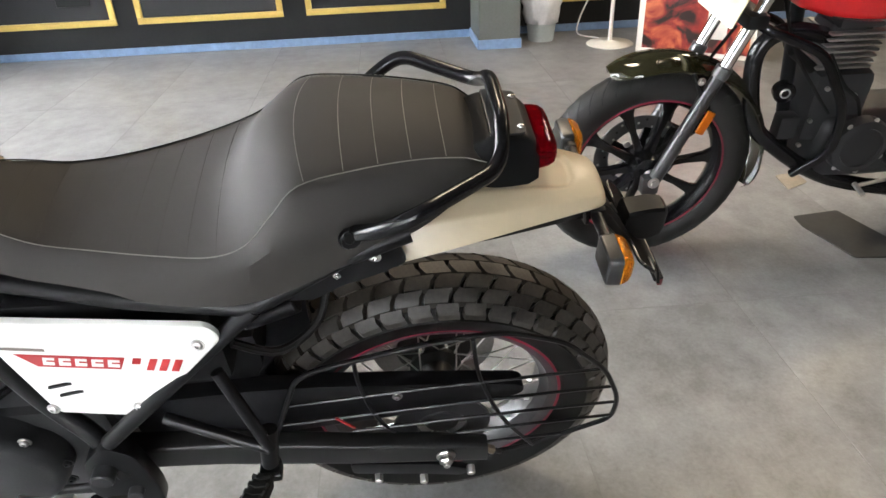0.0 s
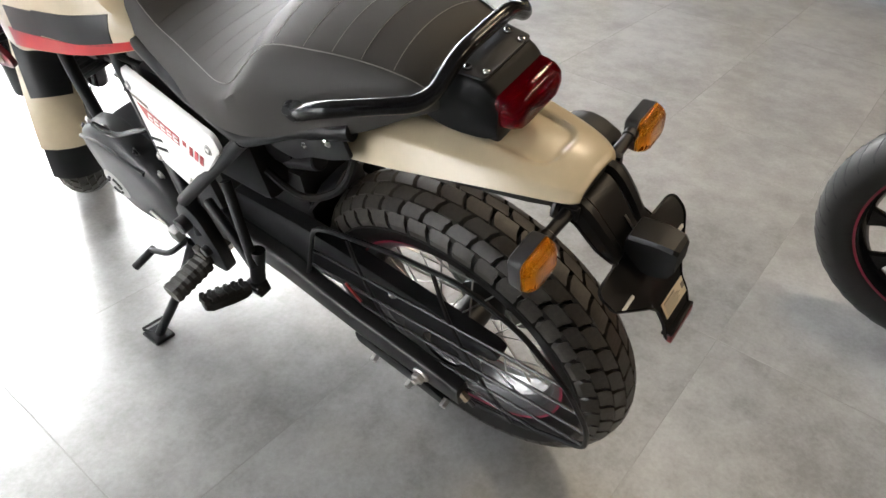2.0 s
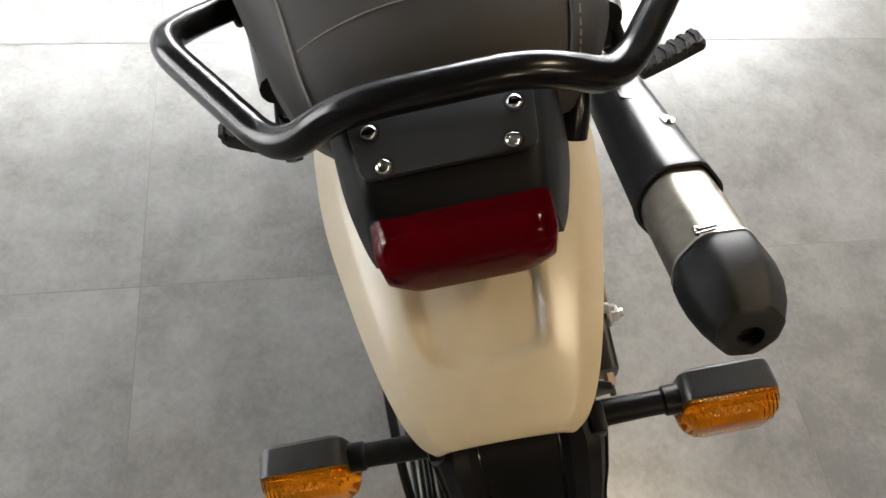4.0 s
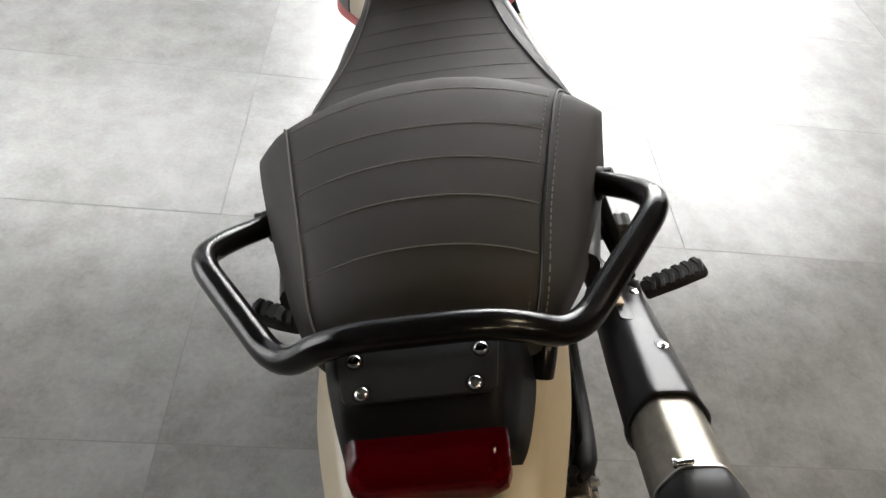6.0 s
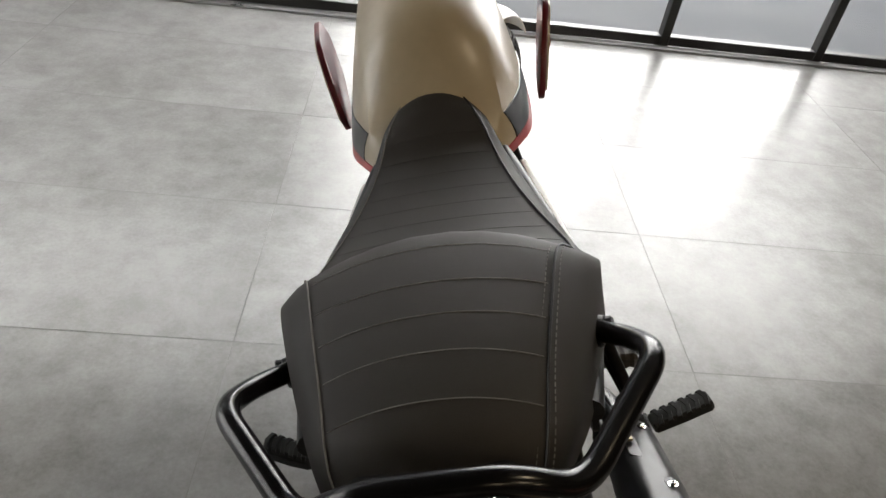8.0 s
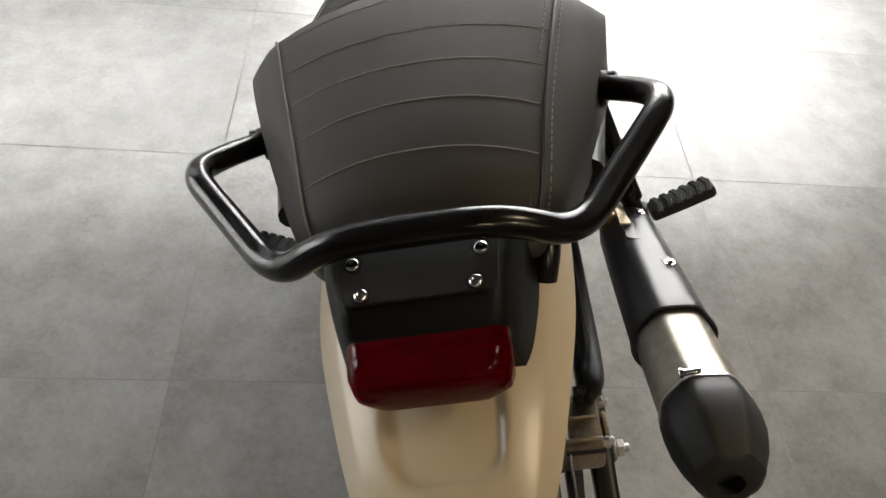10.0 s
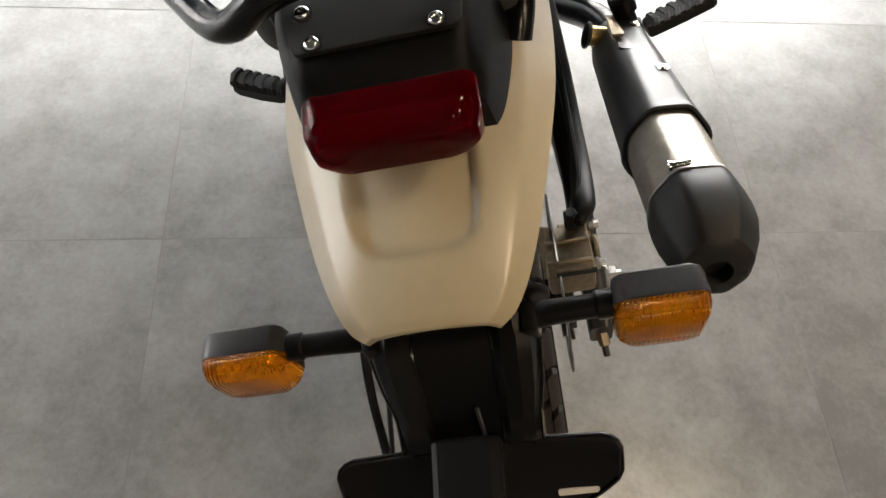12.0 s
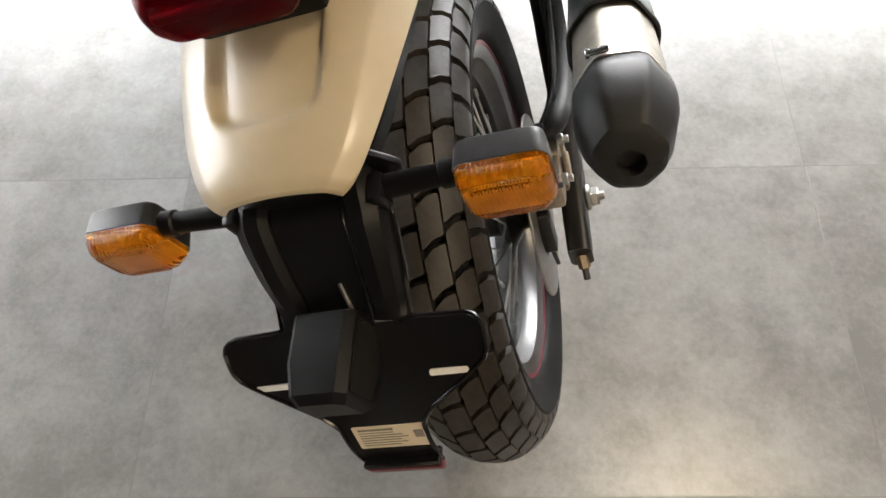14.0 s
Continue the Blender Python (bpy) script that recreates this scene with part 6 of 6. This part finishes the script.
# front brake
disc = rpart("front_disc", lathe([(0.094, 0.066), (0.141, 0.066), (0.142, 0.064), (0.141, 0.062), (0.094, 0.062)], FA, (1, 0, 0), 60, closed=True), RIM_GREY, "drilled dark steel brake disc")
for i in range(30):
    a = 2 * math.pi * i / 30
    p = ring_point(FA, 0.0619, 0.106 + 0.022 * (i % 3) / 2, a)
    part("disc_hole", rod(p, p + V((-0.0008, 0, 0)), 0.0042, 10), STEEL if i % 2 else DECAL_BLACK, disc)
part("disc_carrier", lathe([(0.022, 0.066), (0.044, 0.066), (0.044, 0.056), (0.022, 0.056)], FA, (1, 0, 0), 20, closed=True), BLACK_PAINT, disc, "black disc carrier")
for i in range(5):
    part("carrier_arm", moved(box((0, 0, 0.070), (0.007, 0.024, 0.062), 0.003, 1), Matrix.Translation(FA + V((0.062, 0, 0))) @ pose(0, 0, 0, 72 * i + 12)), BLACK_PAINT, disc)
    p = ring_point(FA, 0.0575, 0.062, radians(72 * i + 48))
    part("carrier_bolt", lathe([(0.011, 0), (0.011, 0.004), (0.006, 0.006), (0, 0.006)], p, (-1, 0, 0), 14), STEEL, disc)
part("axle_end", lathe([(0.020, 0), (0.020, 0.004), (0.016, 0.007), (0.010, 0.008), (0, 0.004)], FA + V((-0.058, 0, 0)), (-1, 0, 0), 20), STEEL, disc, "bright axle end")
rpart("brake_caliper", join(box((0.070, -0.105, 0.375), (0.052, 0.070, 0.105), 0.012, 2, pose(0, 0, 0, 28)), rod((0.040, -0.10, 0.395), (0.046, -0.10, 0.395), 0.020, 16), rod((0.040, -0.118, 0.352), (0.046, -0.118, 0.352), 0.020, 16)), BLACK_PAINT, "black front brake caliper")
# fork: dark lower legs, bright upper tubes
FD = V((0, -0.36, 0.933))
for s in (-1, 1):
    lo = FA + V((s * 0.084, -0.005, -0.004))
    leg = rpart("fork_leg", join(rod(lo - FD * 0.02, lo + FD * 0.36, 0.0205, 18), rod(lo + FD * 0.35, lo + FD * 0.385, 0.0235, 18), box(tuple(lo + V((0, 0.012, -0.012))), (0.036, 0.055, 0.06), 0.010)), LEG_GREY, "dark grey fork lower leg")
    part("stanchion", rod(lo + FD * 0.37, lo + FD * 0.70, 0.0175, 18), CHROME, leg, "bright plated fork tube")
    part("axle_nut", join(rod(lo + V((s * 0.018, 0.008, 0.004)), lo + V((s * 0.024, 0.008, 0.004)), 0.018, 18), rod(lo + V((s * 0.024, 0.008, 0.004)), lo + V((s * 0.032, 0.008, 0.004)), 0.011, 6)), STEEL, leg, "bright axle nut")
    q = lo + FD * 0.215 + V((s * 0.024, -0.030, 0))
    part("reflector", join(*[plate([(-0.036, -0.012), (0.036, -0.012), (0.036, 0.012), (-0.036, 0.012)], 0.010, q, FD, V((0, 0.89, 0.46)), 0.004, 0.002)]), AMBER_SOLID, leg, "amber side reflector")
rpart("fork_yoke", join(box(tuple(FA + FD * 0.52), (0.24, 0.06, 0.04), 0.012), box(tuple(FA + FD * 0.69), (0.24, 0.06, 0.035), 0.012)), FRAME_BLACK, "black fork yokes")
rpart("brake_line", tube(smooth_line([(0.075, -0.09, 0.43), (0.060, -0.10, 0.52), (0.070, -0.16, 0.62), (0.05, -0.22, 0.75)], 6), 0.005, 8), RUBBER, "black brake hose")


def arc_guard(c, r, w, a0, a1, mat, label, drop=0.03):
    rws = []
    for i in range(27):
        t = i / 26
        a = radians(a0 + (a1 - a0) * t)
        end = min(1.0, math.sqrt(max(0.0, min(t, 1 - t)) / 0.10)) if min(t, 1 - t) < 0.10 else 1.0
        wi = w * (0.35 + 0.65 * end)
        out = [ring_point(c, wi * f, r - drop * abs(f) ** 2.4, a) for f in (-1, -0.9, -0.7, -0.4, 0, 0.4, 0.7, 0.9, 1)]
        rws.append(out + [c + (p - c) * (1 - 0.004 / r) for p in out[::-1]])
    return rpart(name="front_mudguard" if c is FA else "rear_mudguard", bm=loft(rws), mat=mat, label=label, angle=55)


mg = arc_guard(FA, 0.374, 0.076, 64, 196, OLIVE, "glossy dark olive front mudguard")
for s in (-1, 1):
    part("guard_stay", tube([FA + V((s * 0.072, -0.06, 0.335)), FA + V((s * 0.090, -0.12, 0.230))], 0.008, 8), FRAME_BLACK, mg)
    part("stay_screw", bolt(FA + V((s * 0.086, -0.085, 0.315)), (s, 0, 0), 0.008, 0.006), STEEL, mg)
arc_guard(RA, 0.380, 0.085, 20, 160, OLIVE, "glossy dark olive rear mudguard")
# blank plate on the fork and headlamp
rpart("blank_plate", plate([(-0.11, -0.045), (0.11, -0.045), (0.11, 0.045), (-0.11, 0.045)], 0.004, (0, -0.135, 0.845), (1, 0, 0), (0, -0.35, 0.94), 0.008, 0.001), PLATE_YELLOW, "blank cream plate across the fork")
hl = rpart("headlamp", lathe([(0.02, -0.13), (0.070, -0.10), (0.095, -0.02), (0.098, 0.02), (0.092, 0.03), (0, 0.036)], (0, -0.09, 0.965), (0, 1, -0.05), 36), BLACK_PAINT, "round black headlamp")
part("rim", lathe([(0.092, 0.026), (0.100, 0.026), (0.100, 0.036), (0.092, 0.036)], (0, -0.09, 0.965), (0, 1, -0.05), 36, closed=True), CHROME, hl)
rpart("handlebar", tube(fillet([(-0.37, -0.46, 1.08), (-0.22, -0.38, 1.10), (-0.10, -0.33, 1.04), (0.10, -0.33, 1.04), (0.22, -0.38, 1.10), (0.37, -0.46, 1.08)], 0.06, 6), 0.011, 12), CHROME, "bright tubular handlebar")
for s in (-1, 1):
    rpart("hand_grip", rod((s * 0.28, -0.412, 1.09), (s * 0.385, -0.468, 1.078), 0.017, 14), PEG_RUBBER)
# crash guard, frame, exhaust pipe
for s in (-1, 1):
    rpart("crash_guard", tube(fillet([(s * 0.03, -0.21, 0.800), (s * 0.085, -0.225, 0.792), (s * 0.12, -0.400, 0.725), (s * 0.14, -0.500, 0.56), (s * 0.14, -0.510, 0.42), (s * 0.08, -0.45, 0.315)], 0.05, 6), 0.0135, 14), BLACK_PAINT, "black tubular crash guard")
rpart("down_tube", tube(fillet([(0.02, -0.36, 0.86), (0.02, -0.42, 0.50), (0.02, -0.46, 0.33)], 0.05, 5), 0.020, 14), FRAME_BLACK, "black frame down tube")
for s in (-1, 1):
    rpart("seat_rail", tube(fillet([(s * 0.03, -0.36, 0.86), (s * 0.09, -0.75, 0.80), (s * 0.12, -1.10, 0.74), (s * 0.12, -1.50, 0.78)], 0.06, 5), 0.014, 12), FRAME_BLACK)
    rpart("swingarm", tube([(s * 0.11, -0.90, 0.36), (s * 0.115, -1.39, 0.33)], 0.022, 12), FRAME_BLACK, "black tubular swingarm")
    rpart("rear_shock", join(rod((s * 0.135, -1.30, 0.36), (s * 0.13, -1.16, 0.72), 0.014, 12), *[lathe([(0.026, 0), (0.030, 0.004), (0.026, 0.008)], (s * 0.134, -1.28 + 0.0105 * k, 0.41 + 0.027 * k), (0, 0.14, 0.36), 14) for k in range(10)]), BLACK_PAINT, "black twin rear shock")
rpart("header_pipe", tube(smooth_line([(-0.02, -0.50, 0.72), (-0.02, -0.34, 0.755), (-0.02, -0.262, 0.690), (-0.044, -0.287, 0.515), (-0.060, -0.360, 0.420), (-0.078, -0.590, 0.285), (-0.10, -0.95, 0.215)], 6), 0.0240, 14), BLACK_PAINT, "black exhaust header pipe")
rpart("silencer", lathe([(0.022, 0), (0.045, 0.08), (0.050, 0.12), (0.050, 0.60), (0.044, 0.66), (0.020, 0.665)], (0.15, -0.95, 0.24), (0.04, -1, 0.10), 24), BLACK_PAINT, "black silencer")
# engine
eng2 = rpart("crankcase", join(box((0, -0.68, 0.40), (0.20, 0.38, 0.22), 0.05, 3), box((0, -0.53, 0.53), (0.15, 0.18, 0.22), 0.03)), ENGINE_BLACK, "black engine crankcase")
for y, z, r, x in ((-0.60, 0.43, 0.090, -0.145), (-0.78, 0.40, 0.075, -0.140)):
    part("engine_cover", lathe([(r, 0), (r, 0.022), (r * 0.94, 0.034), (r * 0.72, 0.040), (r * 0.68, 0.034), (0, 0.036)], (x + 0.040, y, z), (-1, 0, 0), 32), ENGINE_BLACK, eng2, "round black engine cover")
    for i in range(7):
        a = 2 * math.pi * i / 7
        part("cover_screw", bolt((x + 0.012, y + r * 0.97 * math.cos(a), z + r * 0.97 * math.sin(a)), (-1, 0, 0), 0.006, 0.005), STEEL, eng2)
cyl2 = part("cylinder", box((0.01, -0.515, 0.69), (0.10, 0.13, 0.17), 0.02), ENGINE_BLACK, eng2, "dark finned cylinder")
for i in range(7):
    part("cooling_fin", box((0.01, -0.515 - 0.002 * i, 0.650 + 0.0165 * i), (0.140, 0.165, 0.007), 0.003, 1), FIN_METAL, cyl2, "dull metal cooling fin")
part("cylinder_head", box((0, -0.53, 0.785), (0.12, 0.14, 0.045), 0.015), ENGINE_BLACK, eng2)
rpart("regulator", box((-0.045, -0.40, 0.47), (0.05, 0.06, 0.075), 0.010), ENGINE_BLACK, "black regulator box")
rpart("cooling_duct", join(rod((-0.03, -0.36, 0.70), (-0.03, -0.44, 0.64), 0.016, 12)), RUBBER)
rpart("clutch_cable", tube(smooth_line([(-0.05, -0.28, 0.86), (-0.07, -0.34, 0.72), (-0.085, -0.43, 0.60), (-0.08, -0.50, 0.52)], 5), 0.005, 8), RUBBER)
for y, z in ((-0.47, 0.60), (-0.45, 0.50), (-0.52, 0.44), (-0.56, 0.575), (-0.44, 0.42)):
    rpart("engine_bolt", rod((-0.076, y, z), (-0.088, y, z), 0.007, 6), STEEL)
horn = rpart("horn", lathe([(0.014, -0.03), (0.028, -0.02), (0.031, 0), (0.031, 0.010), (0.027, 0.013), (0.020, 0.008), (0.013, 0.010), (0.009, 0.016), (0, 0.016)], (-0.062, -0.352, 0.590), (-1, 0.15, 0), 28), BLACK_PAINT, "round black horn")
part("horn_ring", lathe([(0.011, 0.013), (0.015, 0.012), (0.015, 0.0145), (0.011, 0.016)], (-0.062, -0.352, 0.590), (-1, 0.15, 0), 24, closed=True), STEEL, horn)
rpart("ignition_lead", tube(smooth_line([(-0.05, -0.46, 0.70), (-0.10, -0.50, 0.62), (-0.10, -0.56, 0.57), (-0.09, -0.60, 0.50)], 5), 0.006, 8), RUBBER)
rpart("side_stand", join(tube([(-0.14, -0.80, 0.28), (-0.25, -0.84, 0.055)], 0.010, 10), box((-0.255, -0.842, 0.0450), (0.05, 0.06, 0.008), 0.002, 1, pose(0, 0, 0, 0, 9, 0))), STEEL, "bare metal side stand resting on the floor")
rpart("rider_peg", rod((-0.15, -0.78, 0.32), (-0.26, -0.79, 0.325), 0.016, 12), PEG_RUBBER)
rpart("gear_lever", join(tube(fillet([(-0.135, -0.76, 0.34), (-0.165, -0.74, 0.335), (-0.17, -0.61, 0.315)], 0.02, 4), 0.006, 8), rod((-0.16, -0.61, 0.316), (-0.215, -0.605, 0.312), 0.008, 10)), STEEL, "bright gear lever")
# tank and seat
rws = []
for y, w, zb, zt in lerp_rows([(-0.33, 0.06, 0.83, 0.93), (-0.40, 0.115, 0.815, 0.985), (-0.50, 0.140, 0.805, 1.015), (-0.66, 0.145, 0.800, 1.015), (-0.80, 0.125, 0.778, 0.985), (-0.90, 0.095, 0.785, 0.92), (-0.94, 0.07, 0.795, 0.87)], 4):
    h = zt - zb
    right = [V((w * 0.80, y, zb)), V((w * 0.95, y, zb + h * 0.12)), V((w, y, zb + h * 0.35)), V((w * 0.97, y, zb + h * 0.6)), V((w * 0.80, y, zb + h * 0.85)), V((w * 0.45, y, zb + h * 0.98))]
    rws.append(right + [V((-p.x, p.y, p.z)) for p in right[::-1]])
rpart("fuel_tank", loft(rws), GLOSS_RED, "glossy red teardrop fuel tank", None, 60)
rws = []
for y, w, zb, zt in lerp_rows([(-0.88, 0.08, 0.80, 0.86), (-0.96, 0.13, 0.78, 0.855), (-1.12, 0.155, 0.775, 0.85), (-1.26, 0.14, 0.78, 0.875), (-1.45, 0.11, 0.80, 0.89), (-1.56, 0.08, 0.815, 0.88)], 4):
    right = [V((w * 0.9, y, zb)), V((w, y, zb + (zt - zb) * 0.5)), V((w * 0.85, y, zt - 0.012)), V((w * 0.4, y, zt))]
    rws.append(right + [V((-p.x, p.y, p.z)) for p in right[::-1]])
rpart("seat", loft(rws), SEAT_BLACK, "black vinyl dual seat", None, 60)
rpart("tail_lamp", lathe([(0.045, 0), (0.045, 0.03), (0.036, 0.042), (0, 0.045)], (0, -1.72, 0.66), (0, -1, 0.1), 24), TAIL_RED)
for s in (-1, 1):
    rpart("side_cover", join(box((s * 0.13, -1.02, 0.60), (0.05, 0.24, 0.20), 0.022, 3)), OLIVE, "dark olive side cover")


# ---- clutter ----
def floor_sheet(name, pts, mat, label, cat):
    return solid(name, plate(pts, 0.004, (0, 0, 0.0022), (1, 0, 0), (0, 1, 0), 0.01, 0.0008), mat, label, cat)


# thin dark six-cornered sheet flat on the floor
floor_sheet("floor_sheet", [(0.715, -1.445), (0.945, -1.400), (1.025, -1.410), (1.045, -1.590), (0.80, -1.64), (0.70, -1.55)], DARK_SHEET, "thin dark sheet on the floor under the roadster's stand", "mat")
floor_sheet("cardboard_sheet", [(1.385, -1.537), (1.402, -1.631), (1.302, -1.628), (1.246, -1.515)], CARD, "small beige cardboard sheet on the floor", "cardboard")

# bin with a bag
bin_ = thing("waste_bin", "pale plastic waste bin with a bulging clear bag", "waste bin", pose(4.06, -1.15, 0))
part("bucket", lathe([(0.085, 0.004), (0.090, 0.0), (0.094, 0.006), (0.122, 0.235), (0.128, 0.240), (0.128, 0.252), (0.120, 0.252), (0.116, 0.245), (0.088, 0.012), (0, 0.010)], (0, 0, 0), (0, 0, 1), 36), BUCKET, bin_, "pale ribbed bucket")
bag = lathe([(0.118, 0.130), (0.133, 0.190), (0.138, 0.250), (0.150, 0.285), (0.135, 0.330), (0.098, 0.352), (0.060, 0.340), (0.02, 0.318)], (0, 0, 0), (0, 0, 1), 40)
for v in bag.verts:
    k = noise.noise(v.co * 16) * 0.022 + noise.noise(v.co * 45) * 0.008
    v.co += V((v.co.x, v.co.y, 0.05)).normalized() * k
part("bag", bag, BAG, bin_, "crumpled clear plastic bag", 80)

# round-footed stand and poster panel
st = thing("display_stand", "white display stand with a round foot", "display stand", pose(3.80, -1.60, 0))
part("foot", lathe([(0.165, 0), (0.168, 0.006), (0.155, 0.016), (0.03, 0.024), (0.015, 0.030), (0, 0.030)], (0, 0, 0), (0, 0, 1), 40), STAND_WHITE, st)
part("pole", rod((0, 0, 0.028), (0, 0, 1.30), 0.014, 14), STAND_WHITE, st)
part("holder", box((-0.01, 0, 1.36), (0.02, 0.24, 0.32), 0.004), STAND_WHITE, st)
pu = V((3.14 - 3.56, -2.31 + 1.73, 0)).normalized()
pn = thing("poster_panel", "upright panel with an abstract red and black print", "poster panel")
part("board", plate([(-0.02, 0), (0.74, 0), (0.74, 1.30), (-0.02, 1.30)], 0.020, (3.56, -1.73, 0.0), pu, (0, 0, 1), 0, 0.002), STAND_WHITE, pn, "white edged board")
side = pu.cross(V((0, 0, 1)))
side = side if side.dot(V((-1, 1, 0))) > 0 else -side
part("print", plate([(0.02, 0.03), (0.71, 0.03), (0.71, 1.27), (0.02, 1.27)], 0.002, V((3.56, -1.73, 0)) + side * 0.0115, pu, (0, 0, 1)), POSTER, pn)
part("card", plate([(0.43, 0.12), (0.56, 0.12), (0.56, 0.30), (0.43, 0.30)], 0.002, V((3.56, -1.73, 0)) + side * 0.0140, pu, (0, 0, 1)), STAND_WHITE, pn, "small pale card")

# wall socket with a white cable
so = thing("wall_socket", "white wall socket with a plugged-in white cable", "wall socket")
part("socket_plate", box((X1 - 0.006, -1.62, 0.42), (0.012, 0.15, 0.085), 0.004), WHITE, so)
part("plug", box((X1 - 0.03, -1.60, 0.42), (0.04, 0.04, 0.04), 0.006), WHITE, so)
part("cable", tube(smooth_line([(X1 - 0.05, -1.60, 0.415), (X1 - 0.10, -1.56, 0.30), (X1 - 0.11, -1.48, 0.12), (X1 - 0.15, -1.46, 0.012), (X1 - 0.30, -1.55, 0.008), (X1 - 0.42, -1.62, 0.010)], 8), 0.006, 8), WHITE, so)
